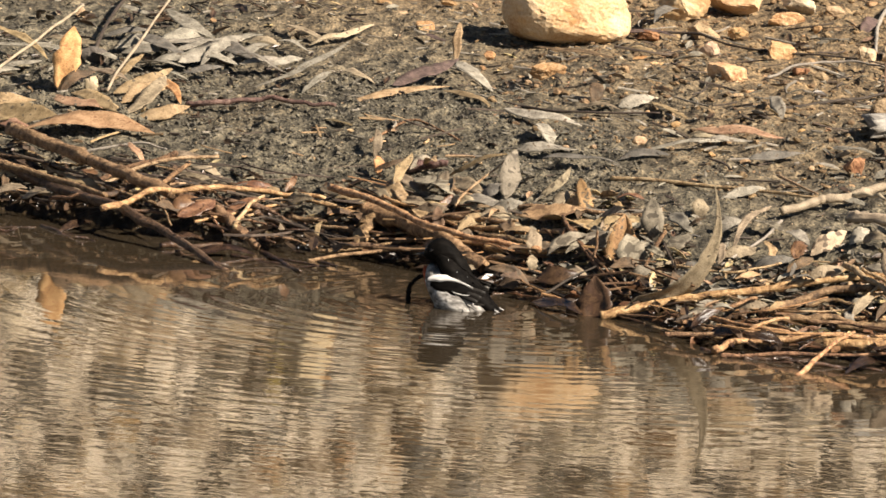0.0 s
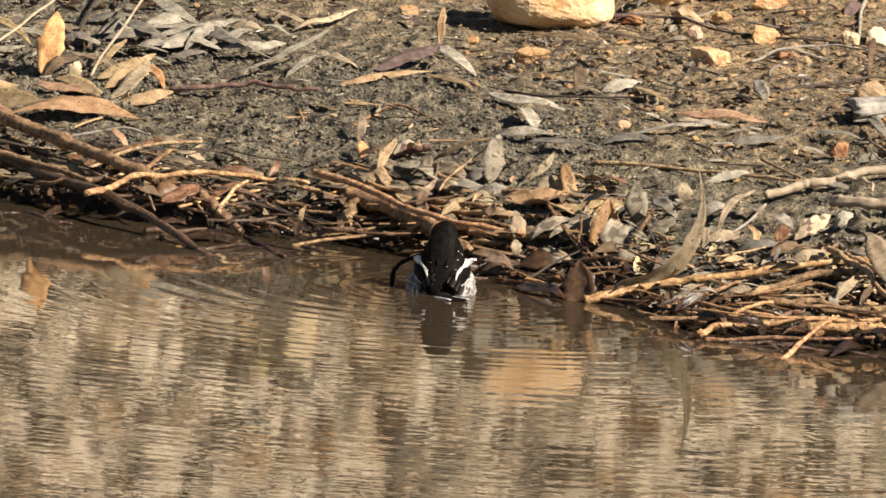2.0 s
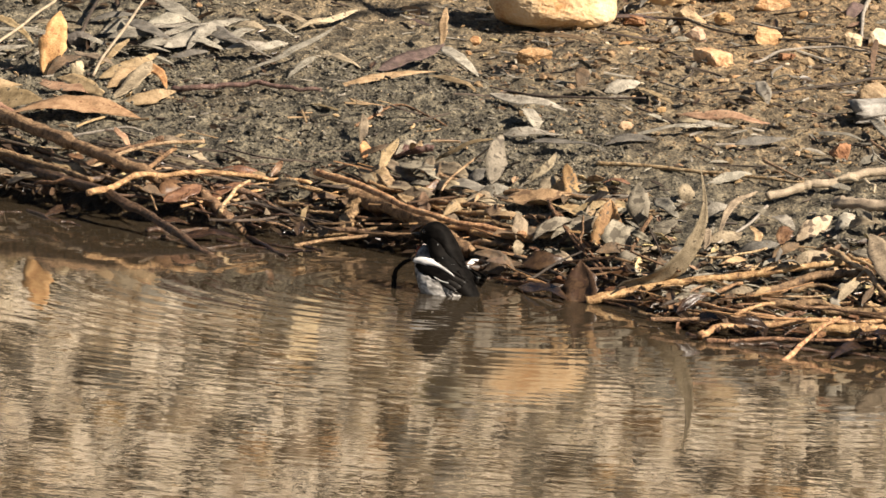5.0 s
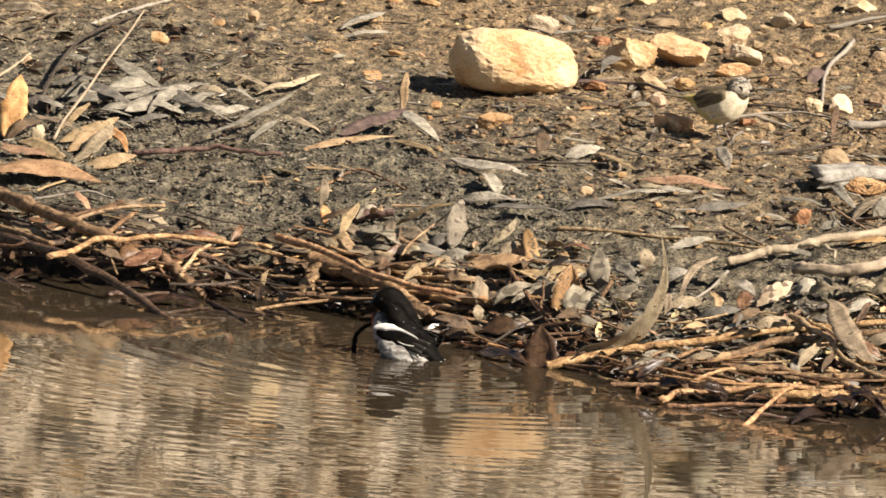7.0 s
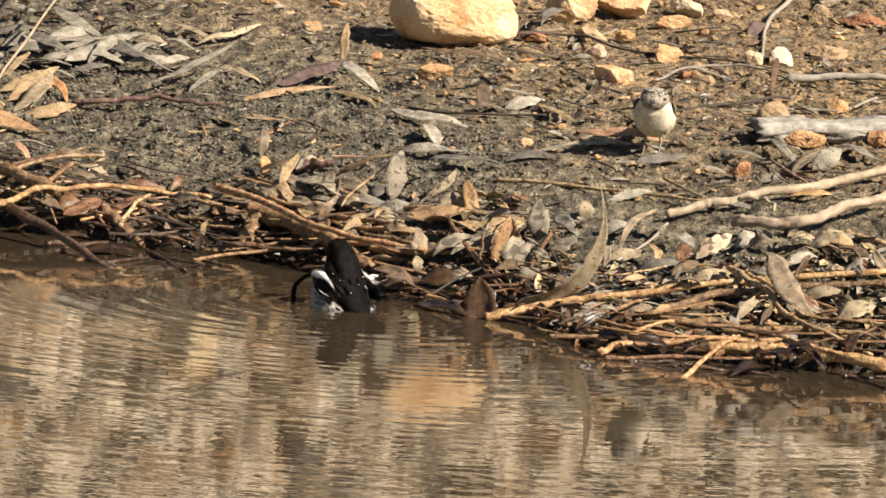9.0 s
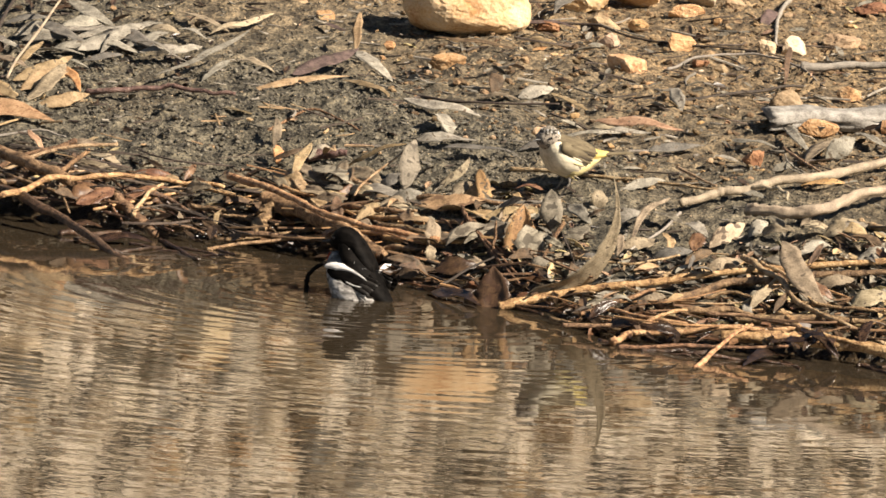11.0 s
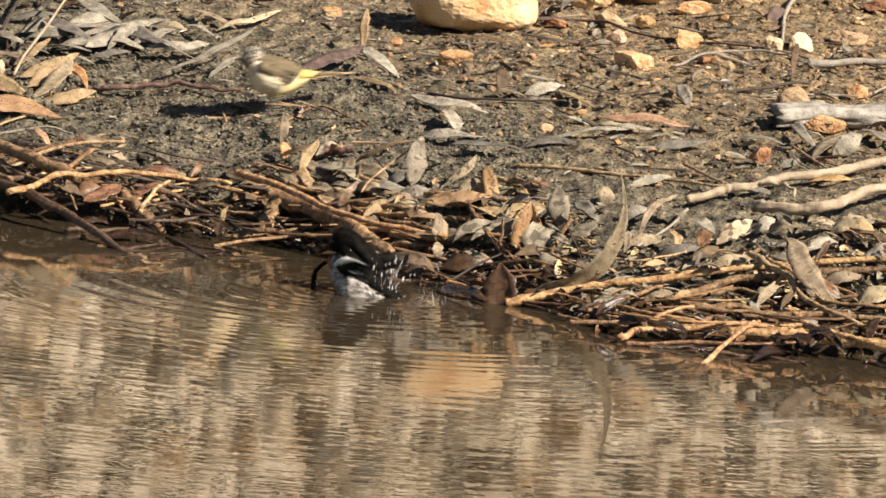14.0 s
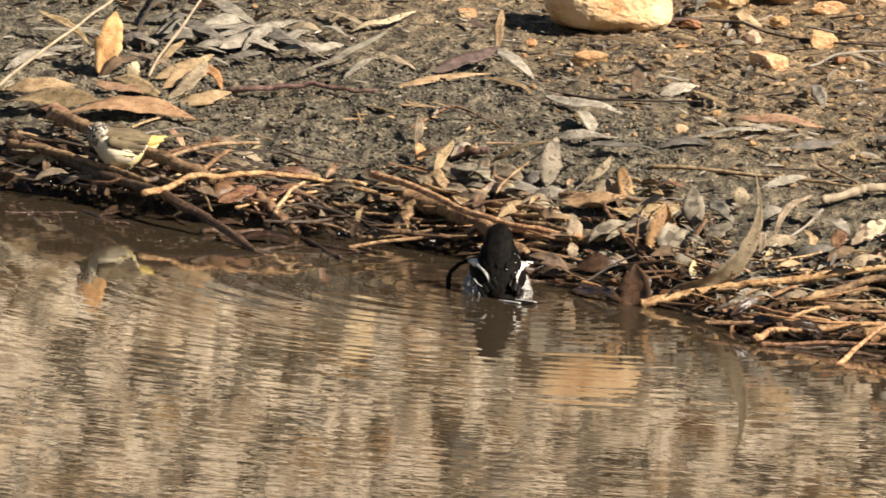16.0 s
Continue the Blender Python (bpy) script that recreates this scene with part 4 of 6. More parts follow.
leaf(0.028, 0.4113, 0.008, 0.0665, 0.4083, 0.014, 0.0169, "grey", 0)
leaf(0.1133, 0.3833, 0.008, 0.1519, 0.3878, 0.014, 0.0154, "tan", 0)
leaf(0.2377, 0.3144, 0.01, 0.2643, 0.2666, 0.005, 0.0169, "grey", 0.0026)
leaf(0.2324, 0.2083, 0.005, 0.2635, 0.2241, 0.018, 0.0184, "spotgrey", 0)
leaf(0.2902, 0.2565, 0.006, 0.3221, 0.2675, 0.012, 0.0169, "grey", 0)
leaf(0.2968, 0.1716, 0.006, 0.3417, 0.188, 0.008, 0.0154, "greytan", 0.0019)
leaf(0.3354, 0.1414, 0.006, 0.38, 0.1432, 0.008, 0.0138, "slate", 0.0019)
leaf(0.3289, 0.2769, 0.008, 0.3678, 0.2353, 0.006, 0.0154, "spotgrey", 0.0019)
leaf(0.2586, -0.0251, 0.006, 0.2959, -0.0281, 0.012, 0.02, "spotgrey", 0)
leaf(0.3094, -0.0037, 0.006, 0.3482, -0.0077, 0.012, 0.0184, "greytan", 0.0019)
leaf(0.1949, 0.1517, 0.005, 0.2193, 0.152, 0.018, 0.0169, "spotgrey", 0)
leaf(0.2457, 0.142, 0.006, 0.2839, 0.1482, 0.008, 0.0123, "slate", 0)
leaf(0.3926, 0.074, 0.006, 0.4367, 0.0906, 0.014, 0.0169, "greytan", 0.0019)
leaf(0.4625, 0.0933, 0.01, 0.5002, 0.0424, 0.006, 0.0169, "spotgrey", 0.0019)
leaf(0.4713, 0.2422, 0.008, 0.5096, 0.2029, 0.005, 0.0154, "slate", 0.0019)
leaf(0.5406, 0.154, 0.006, 0.5787, 0.1601, 0.014, 0.02, "spotgrey", 0.0019)
leaf(0.5641, 0.0585, 0.006, 0.6019, 0.0702, 0.014, 0.02, "grey", 0.0019)
leaf(0.5186, 0.0036, 0.006, 0.5627, 0.0039, 0.008, 0.0154, "greytan", 0.0019)
leaf(0.421, 0.3452, 0.005, 0.4661, 0.3041, 0.005, 0.0123, "grey", 0.0019)
leaf(0.2968, 0.3716, 0.005, 0.3494, 0.3919, 0.005, 0.0108, "grey", 0.0019)
leaf(-0.5788, 0.69, 0.012, -0.497, 0.6717, 0.014, 0.0184, "tan", 0.0032)
leaf(-0.5334, 0.6213, 0.012, -0.4522, 0.6042, 0.012, 0.0169, "greytan", 0.0032)
leaf(-0.4821, 0.6497, 0.014, -0.4312, 0.5888, 0.01, 0.0154, "tan", 0.0032)
leaf(-0.3598, 0.6271, 0.008, -0.2974, 0.5899, 0.008, 0.0138, "greytan", 0.0026)
leaf(-0.3343, 0.6532, 0.006, -0.2919, 0.6143, 0.006, 0.0123, "cream", 0.0019)
leaf(-0.3893, 0.6782, 0.003, -0.413, 0.7182, 0.018, 0.0077, "pink", 0)
leaf(-0.2734, 0.5238, 0.008, -0.2192, 0.5254, 0.005, 0.0138, "russet", 0.0019)
leaf(-0.2496, 0.5813, 0.008, -0.2081, 0.5709, 0.005, 0.0123, "tan", 0.0019)

# sticks and twigs
stick(0.0046, "orange", (-0.1616, 0.5214, 0.04), (-0.0922, 0.4268, 0.05), (-0.0439, 0.3516, 0.05), (0.0168, 0.2924, 0.038), (0.0896, 0.2673, 0.018), wobble=0.6)
stick(0.0105, "hide", (-0.0537, 0.4282, 0.016), (-0.0854, 0.4678, 0.024), (-0.1065, 0.4711, 0.024), (-0.1158, 0.4571, 0.016), (-0.1229, 0.4282, 0.004), taper=0.8, squash=0.6, label="brown curled strip of bark over the sticks")
stick(0.0038, "hide", (-0.0382, 0.4380, 0.02), (0.0151, 0.3844, 0.022), (0.0582, 0.3525, 0.016))
stick(0.0038, "orange", (-0.0172, 0.3949, 0.02), (0.0290, 0.3555, 0.02), (0.0719, 0.3255, 0.016))
stick(0.0038, "hide", (0.0164, 0.3466, 0.022), (0.0527, 0.3128, 0.02), (0.0827, 0.2921, 0.016))
stick(0.0038, "orange", (0.0240, 0.3212, 0.016), (0.0702, 0.2771, 0.016), (0.1222, 0.2695, 0.012))
stick(0.0038, "hide", (0.0185, 0.2976, 0.014), (0.0513, 0.2659, 0.014), (0.0711, 0.2617, 0.01))
stick(0.0038, "hide", (-0.1379, 0.4022, 0.012), (-0.0948, 0.3852, 0.016), (-0.0415, 0.3697, 0.012))
stick(0.0022, "hide", (0.1517, 0.2165, 0.004), (0.1527, 0.2165, 0.026), (0.1532, 0.2165, 0.052))
stick(0.0045, "hide", (0.3657, -0.0753, 0.01), (0.4227, -0.0770, 0.012), (0.4849, -0.1221, 0.014))
stick(0.0022, "honey", (0.4553, 0.0583, 0.02), (0.4860, -0.0067, 0.022), (0.5168, -0.0789, 0.018))
stick(0.0022, "honey", (0.4736, 0.0017, 0.02), (0.4543, -0.0354, 0.018), (0.4325, -0.0503, 0.012))
stick(0.0040, "orange", (-0.4250, 0.4269, 0.022), (-0.3812, 0.4796, 0.032), (-0.3279, 0.5142, 0.03), (-0.2409, 0.5466, 0.022), (-0.1684, 0.5452, 0.014))
stick(0.0085, "hide", (-0.5579, 0.7865, 0.03), (-0.4612, 0.6542, 0.034), (-0.4021, 0.5588, 0.034), (-0.3469, 0.5071, 0.028), taper=0.8, grooves=0.12)
stick(0.008, "hide", (-0.2933, 0.5007, 0.014), (-0.2695, 0.4573, 0.012), (-0.2405, 0.4215, 0.002), grooves=0.12)
stick(0.003, "honey", (-0.2710, 0.4392, 0.016), (-0.2572, 0.4943, 0.024), (-0.2389, 0.5380, 0.02))
stick(0.0022, "hide", (-0.3660, 0.5239, 0.02), (-0.3548, 0.4626, 0.02), (-0.3438, 0.4250, 0.012))
leaf(-0.3478, 0.4773, 0.006, -0.3043, 0.5010, 0.018, 0.034, "russet", 0.004, 0.7)
stick(0.0068, "umber", (-0.60, 0.73, 0.03), (-0.5078, 0.63, 0.02), (-0.4047, 0.4489, 0.020), (-0.343, 0.3577, 0.014), (-0.270, 0.2250, -0.004), taper=0.65)
stick(0.0026, "orange", (-0.2235, 0.5738, 0.008), (-0.1186, 0.5014, 0.01), (-0.0772, 0.46, 0.006))
stick(0.0026, "hide", (-0.1818, 0.3554, 0.001), (-0.0552, 0.3947, 0.008))
stick(0.0026, "hide", (-0.1691, 0.4188, 0.003), (-0.0559, 0.4098, 0.01))
stick(0.007, "hide", (-0.12, 0.4722, 0.002), (-0.1115, 0.4762, 0.018), (-0.0851, 0.464, 0.022), (-0.0434, 0.4104, 0.016))
stick(0.0108, "hide", (-0.1137, 0.4913, 0.02), (-0.0641, 0.4209, 0.028), (-0.0157, 0.3372, 0.026), (0.0235, 0.2761, 0.006), taper=0.75, grooves=0.2)
stick(0.0026, "orange", (-0.0327, 0.4128, 0.01), (0.0892, 0.3007, 0.01))
stick(0.0026, "honey", (-0.0178, 0.4212, 0.014), (0.0612, 0.3634, 0.014))
stick(0.0026, "orange", (-0.0021, 0.3548, 0.008), (0.1185, 0.2911, 0.01))
stick(0.0032, "orange", (-0.0566, 0.4179, 0.016), (0.0237, 0.3336, 0.014), (0.096, 0.2906, 0.008))
stick(0.0026, "honey", (0.0358, 0.3625, 0.01), (0.1342, 0.3099, 0.01))
stick(0.0026, "bark", (0.1133, 0.3357, 0.022), (0.1553, 0.2004, 0.016), (0.1954, 0.0994, 0.004))
stick(0.0026, "bark", (0.1346, 0.2643, 0.018), (0.1819, 0.1477, 0.01))
stick(0.0026, "bark", (0.2311, 0.2386, 0.02), (0.189, 0.1, 0.005))
stick(0.0055, "orange", (0.1605, 0.0321, 0.003), (0.2456, 0.0468, 0.012), (0.3406, 0.0407, 0.014), (0.4360, 0.0517, 0.014), (0.6138, 0.0422, 0.012))
stick(0.0042, "orange", (0.2886, -0.2171, 0.006), (0.3145, -0.1628, 0.008), (0.4084, -0.1626, 0.01), (0.5030, -0.1397, 0.012))
stick(0.0068, "orange", (0.4083, -0.1772, 0.008), (0.4712, -0.1815, 0.01), (0.5340, -0.1885, 0.01), (0.6071, -0.2254, 0.008), taper=0.9, grooves=0.06)
stick(0.0032, "orange", (0.3772, -0.3256, 0.001), (0.4077, -0.2259, 0.01), (0.4393, -0.1755, 0.022))
stick(0.0032, "orange", (0.2803, -0.0288, 0.01), (0.3205, -0.101, 0.01), (0.3842, -0.1334, 0.01))
stick(0.0051, "hide", (0.4244, -0.111, 0.012), (0.5328, -0.1145, 0.014), (0.6096, -0.1364, 0.012))
stick(0.0038, "honey", (0.4351, 0.0774, 0.02), (0.4736, -0.0025, 0.02), (0.5103, -0.0955, 0.018), (0.5906, -0.1871, 0.01))
stick(0.0072, "pale", (0.4416, 0.2352, 0.014), (0.480, 0.214, 0.019), (0.5257, 0.2034, 0.020), (0.570, 0.236, 0.024), (0.6203, 0.2747, 0.022), wobble=0.7, grooves=0.45, taper=0.8)
stick(0.0050, "pale", (0.3660, 0.300, 0.006), (0.410, 0.318, 0.012), (0.440, 0.322, 0.011), (0.477, 0.3400, 0.015), (0.535, 0.362, 0.012), (0.6255, 0.4093, 0.016), taper=1.1, wobble=0.8, grooves=0.3)
stick(0.0028, "pale", (0.448, 0.322, 0.012), (0.475, 0.306, 0.018), (0.492, 0.262, 0.016), wobble=1.6)
stick(0.0055, "hide", (0.3407, -0.0462, 0.01), (0.4046, 0.0127, 0.014), (0.4648, 0.0136, 0.014), (0.5379, 0.0198, 0.012), (0.6139, 0.0129, 0.01))
stick(0.0045, "honey", (0.5711, 0.196, 0.008), (0.6232, 0.1287, 0.008))
stick(0.0030, "black", (-0.0570, 0.0855, -0.004), (-0.0570, 0.0880, 0.012), (-0.0500, 0.0860, 0.023), (-0.0380, 0.0900, 0.029), (-0.0150, 0.0974, 0.034), wobble=0.25)
stick(0.0038, "plum", (-0.3469, 0.8791, 0.004), (-0.3226, 0.8683, 0.008), (-0.2817, 0.8741, 0.008), (-0.2439, 0.8754, 0.007), (-0.2053, 0.8541, 0.006), (-0.1669, 0.8386, 0.004), wobble=0.8)
stick(0.0021, "pale", (-0.4529, 0.9627, 0.004), (-0.4086, 1.0962, 0.04), (-0.362, 1.3513, 0.07))
stick(0.0024, "pale", (-0.660, 0.930, 0.004), (-0.6312, 0.9652, 0.008), (-0.5749, 1.0645, 0.022), (-0.5197, 1.2103, 0.030), (-0.500, 1.270, 0.030))
stick(0.0026, "dark", (-0.4751, 1.1494, 0.006), (-0.447, 1.4355, 0.014), (-0.3674, 1.6795, 0.008))
stick(0.0032, "greywood", (-0.4466, 1.5882, 0.004), (-0.3429, 1.7666, 0.008))
stick(0.0019, "dark", (0.1845, 1.2292, 0.006), (0.268, 1.2177, 0.008), (0.3166, 1.137, 0.008), (0.3865, 1.0964, 0.006), (0.4856, 1.0684, 0.005))
stick(0.0019, "greywood", (0.3596, 0.9425, 0.005), (0.3967, 1.0119, 0.008), (0.46, 1.0353, 0.008), (0.5077, 0.9943, 0.008), (0.5416, 0.89, 0.004))
stick(0.0032, "greywood", (0.5449, 1.5136, 0.006), (0.5058, 1.307, 0.01), (0.4956, 1.1035, 0.005))
stick(0.0058, "greywood", (0.5226, 0.9585, 0.008), (0.5922, 0.9683, 0.01), (0.655, 0.9694, 0.008))
stick(0.0032, "greywood", (0.5137, 1.6031, 0.005), (0.6004, 1.6359, 0.008))
stick(0.0026, "dark", (0.3738, 0.7588, 0.006), (0.4494, 0.7941, 0.008), (0.5231, 0.854, 0.006))
stick(0.0019, "dark", (0.0393, 0.8195, 0.005), (0.1081, 0.7669, 0.006), (0.2253, 0.7463, 0.005))
stick(0.0026, "honey", (0.1697, 0.4695, 0.008), (0.2769, 0.4208, 0.008), (0.3751, 0.362, 0.008), (0.4143, 0.339, 0.006))
stick(0.0019, "honey", (0.3629, 0.4419, 0.006), (0.4091, 0.3551, 0.008))
stick(0.0019, "honey", (0.4902, 0.5147, 0.006), (0.5368, 0.3903, 0.005))
stick(0.0051, "slate", (0.1384, 0.3679, 0.008), (0.2077, 0.3366, 0.008))
stick(0.0019, "bark", (-0.1205, 0.6955, 0.004), (-0.0684, 0.7391, 0.01), (-0.0118, 0.6558, 0.004))
stick(0.0019, "honey", (-0.0179, 0.4433, 0.004), (-0.0066, 0.4562, 0.02), (0.0433, 0.5012, 0.03))
stick(0.0026, "umber", (-0.6065, 0.7841, 0.01), (-0.5128, 0.7015, 0.016), (-0.4177, 0.5801, 0.014))
stick(0.0032, "bark", (-0.6089, 0.7272, 0.014), (-0.4946, 0.6353, 0.016), (-0.3843, 0.4626, 0.008))
stick(0.0026, "honey", (-0.6037, 0.6647, 0.014), (-0.5061, 0.6131, 0.012), (-0.4222, 0.5482, 0.01))
stick(0.0019, "umber", (-0.3983, 0.4696, 0.012), (-0.2852, 0.4897, 0.01), (-0.2073, 0.5518, 0.008))
stick(0.0019, "orange", (-0.3174, 0.4656, 0.008), (-0.2336, 0.5316, 0.012), (-0.208, 0.5651, 0.008))
stick(0.0019, "honey", (-0.165, 0.5078, 0.006), (-0.1101, 0.459, 0.008), (-0.0568, 0.4381, 0.008))
stick(0.0019, "dark", (0.0923, 0.1441, 0.006), (0.1552, 0.1905, 0.02))
stick(0.0019, "hide", (0.3345, -0.0167, 0.008), (0.3973, -0.0587, 0.008), (0.4605, -0.0592, 0.008))
stick(0.0026, "hide", (0.2206, -0.0508, 0.004), (0.2955, -0.1273, 0.006), (0.3703, -0.1537, 0.006))
stick(0.0019, "honey", (0.2965, 0.0472, 0.01), (0.3724, -0.0241, 0.008), (0.4355, -0.037, 0.008))
stick(0.0045, "orange", (0.4728, -0.0926, 0.014), (0.5211, -0.1789, 0.016), (0.6082, -0.2208, 0.012))
stick(0.0026, "hide", (0.4978, -0.0636, 0.014), (0.5603, -0.0911, 0.014), (0.6167, -0.1042, 0.012))
stick(0.0019, "honey", (0.2452, 0.1518, 0.012), (0.3094, 0.1187, 0.01), (0.367, 0.1288, 0.01))
stick(0.0019, "greywood", (0.3678, 0.2669, 0.008), (0.3351, 0.1984, 0.01), (0.2969, 0.1505, 0.006))
stick(0.0051, "hide", (-0.6024, 0.7211, 0.026), (-0.5086, 0.6327, 0.028), (-0.428, 0.5129, 0.024))
stick(0.0032, "hide", (-0.4539, 0.6217, 0.02), (-0.3877, 0.5137, 0.02), (-0.3181, 0.4736, 0.012))
stick(0.0032, "umber", (-0.2876, 0.5251, 0.016), (-0.2328, 0.5168, 0.012), (-0.1836, 0.4851, 0.004))
stick(0.0026, "dark", (-0.2454, 0.4992, 0.012), (-0.1909, 0.4934, 0.008), (-0.1488, 0.4462, 0.003))
stick(0.0032, "hide", (-0.2057, 0.5153, 0.012), (-0.151, 0.4823, 0.012), (-0.0955, 0.4305, 0.004))
stick(0.0019, "dark", (-0.1634, 0.4714, 0.008), (-0.1087, 0.4247, 0.008), (-0.0545, 0.3801, 0.004))
stick(0.0026, "bark", (-0.3696, 0.5497, 0.018), (-0.3132, 0.5017, 0.016), (-0.2827, 0.4492, 0.004))
stick(0.0026, "dark", (0.0647, 0.2535, 0.008), (0.1177, 0.1871, 0.006), (0.1573, 0.0978, 0.003))
stick(0.0019, "dark", (0.0392, 0.2457, 0.006), (0.0921, 0.1749, 0.005), (0.138, 0.1171, 0.002))
stick(0.0013, "dark", (0.2311, 0.1939, 0.024), (0.2426, 0.1532, 0.012), (0.2525, 0.1017, 0.004))
stick(0.0026, "bark", (0.2944, -0.2242, 0.001), (0.3819, -0.218, 0.006), (0.4826, -0.2063, 0.006))
stick(0.0019, "greywood", (-0.4804, 0.725, 0.01), (-0.4067, 0.7321, 0.012), (-0.3649, 0.7173, 0.006))
stick(0.0051, "honey", (-0.032, 0.523, 0.012), (-0.0099, 0.4878, 0.013), (0.0147, 0.4562, 0.01))
stick(0.0064, "plum", (-0.0674, 0.5968, 0.006), (-0.0475, 0.5929, 0.008), (-0.0258, 0.5829, 0.006))
stick(0.0032, "hide", (0.0603, 0.4057, 0.01), (0.1395, 0.361, 0.012), (0.2051, 0.3254, 0.01))
stick(0.0019, "bark", (0.1444, 0.0599, 0.003), (0.2206, -0.003, 0.008), (0.2957, -0.0837, 0.008))


def slab(x0, x1, y, length_turn, deep, thick, colour, label):
    """A cracked plank of dead wood with ragged ends and grooves along its grain."""
    bm = bmesh.new()
    rings, long, around = [], 46, 28
    span = x1 - x0
    for i in range(long + 1):
        f = i / long
        ring = []
        for k in range(around):
            g = 2 * math.pi * k / around
            c, d = math.cos(g), math.sin(g)
            q = (abs(c) ** 5 + abs(d) ** 5) ** -0.2
            py, pz = c * q * deep / 2, d * q * thick / 2
            groove = noise.noise(Vector((f * 2.2, py * 230, pz * 230)))
            shrink = 1 - 0.55 * max(0.0, groove) - 0.16 * noise.noise(Vector((f * 7, c * 2, d * 2)))
            ragged = 0.020 * noise.noise(Vector((c * 3, d * 3 + 5, 1 if f < 0.5 else 9))) * abs(2 * f - 1) ** 6
            ring.append(bm.verts.new((span * (f - 0.5) + ragged, py * shrink + 0.004 * math.sin(f * 5), pz * shrink + 0.0015 * math.sin(f * 9))))
        rings.append(ring)
    for a, b in zip(rings, rings[1:]):
        for k in range(around):
            bm.faces.new((a[k], a[(k + 1) % around], b[(k + 1) % around], b[k]))
    bm.faces.new(rings[0][::-1])
    bm.faces.new(rings[-1])
    bmesh.ops.recalc_face_normals(bm, faces=bm.faces)
    ob = part("wood_slab", bm, WOOD[colour])
    mid = (x0 + x1) / 2
    ob.matrix_basis = pose(mid, y, floor_at(mid, y) + thick * 0.42, 4, -3, length_turn)
    return tagged(ob, label, "dead wood")


slab(0.470, 0.665, 0.640, 18, 0.046, 0.025, "silver", "weathered grey cracked slab of dead wood on the bank")
tall = leaf(0.194, 0.050, 0.006, 0.2775, 0.013, 0.156, 0.038, "cream", 0.042, 0.25, 0.0, 0.15, 20, 1.8)
tagged(tall, "tall pale curved gum leaf standing on its edge by the water")


def heap(count, x0, x1, d0, d1, colours, size, seed):
    """Dry leaves heaped at random along the water's edge."""
    rng = random.Random(seed)
    for _ in range(count):
        x = rng.uniform(x0, x1)
        y = water_edge(x) + rng.uniform(d0, d1)
        s, g, lift = rng.uniform(*size), rng.uniform(0, 6.28), rng.uniform(0.003, 0.016)
        leaf(x, y, lift, x + s * math.cos(g), y + s * math.sin(g), lift + rng.uniform(0.0, 0.5) * s, s * rng.uniform(0.18, 0.36), rng.choice(colours),
             rng.uniform(-0.1, 0.1) * s, rng.uniform(0.1, 0.6), 0.004, rng.uniform(-0.6, 0.6))


heap(70, 0.10, 0.74, 0.10, 0.36, ["spotgrey", "blotched", "greytan", "slate", "brown", "tan", "greytan", "grey", "brown", "russet"], (0.020, 0.046), 41)
heap(18, 0.26, 0.74, -0.035, 0.03, ["soaked", "soaked", "brown"], (0.03, 0.055), 48)
heap(44, -0.06, 0.26, 0.12, 0.30, ["blotched", "tan", "greytan", "greytan", "spotgrey", "brown"], (0.025, 0.048), 49)
heap(34, -0.14, 0.16, 0.04, 0.20, ["tan", "greytan", "brown", "russet", "russet", "brown"], (0.022, 0.05), 47)
heap(24, -0.72, -0.15, 0.00, 0.19, ["greytan", "russet", "brown", "tan"], (0.02, 0.05), 43)


def litter_cloud(name, count, colour, size, zone, label, seed, thick=0.0005):
    """Crumpled chips of leaf, strewn flat over the bank."""
    rng = random.Random(seed)
    verts, faces = [], []
    for _ in range(count):
        x, y = zone(rng)
        s, g = rng.uniform(*size), rng.uniform(0, 6.28)
        wide = s * rng.uniform(0.18, 0.42)
        tilt, roll = rng.uniform(-0.45, 0.45), rng.uniform(-0.2, 0.9)
        z = bank(x, y) + rough(x, y) + 0.002 + abs(math.sin(tilt)) * s * 0.4
        m = Matrix.Translation((x, y, z)) @ Euler((roll, tilt, g)).to_matrix().to_4x4()
        b = len(verts)
        outline = [(-0.5, 0, 0), (-0.2, 0.5, 0.12), (0.2, 0.42, 0.15), (0.5, 0.05, 0), (0.15, -0.5, 0.12), (-0.25, -0.42, 0.1)]
        for dz in (0, -thick):
            for px, py, pz in outline:
                verts.append(m @ Vector((px * s, py * wide, pz * s * 0.5 + dz)))
        faces += [(b, b + 1, b + 2, b + 3), (b, b + 3, b + 4, b + 5), (b + 6, b + 9, b + 8, b + 7), (b + 6, b + 11, b + 10, b + 9)]
        faces += [(b + k, b + 6 + k, b + 6 + (k + 1) % 6, b + (k + 1) % 6) for k in range(6)]
    return cloud(name, verts, faces, LITTER[colour], label, "leaf litter")


ICO = bmesh.new()
bmesh.ops.create_icosphere(ICO, subdivisions=1, radius=1)
ICO.verts.ensure_lookup_table()
ICO_V, ICO_F = [v.co.copy() for v in ICO.verts], [tuple(v.index for v in f.verts) for f in ICO.faces]
ICO.free()


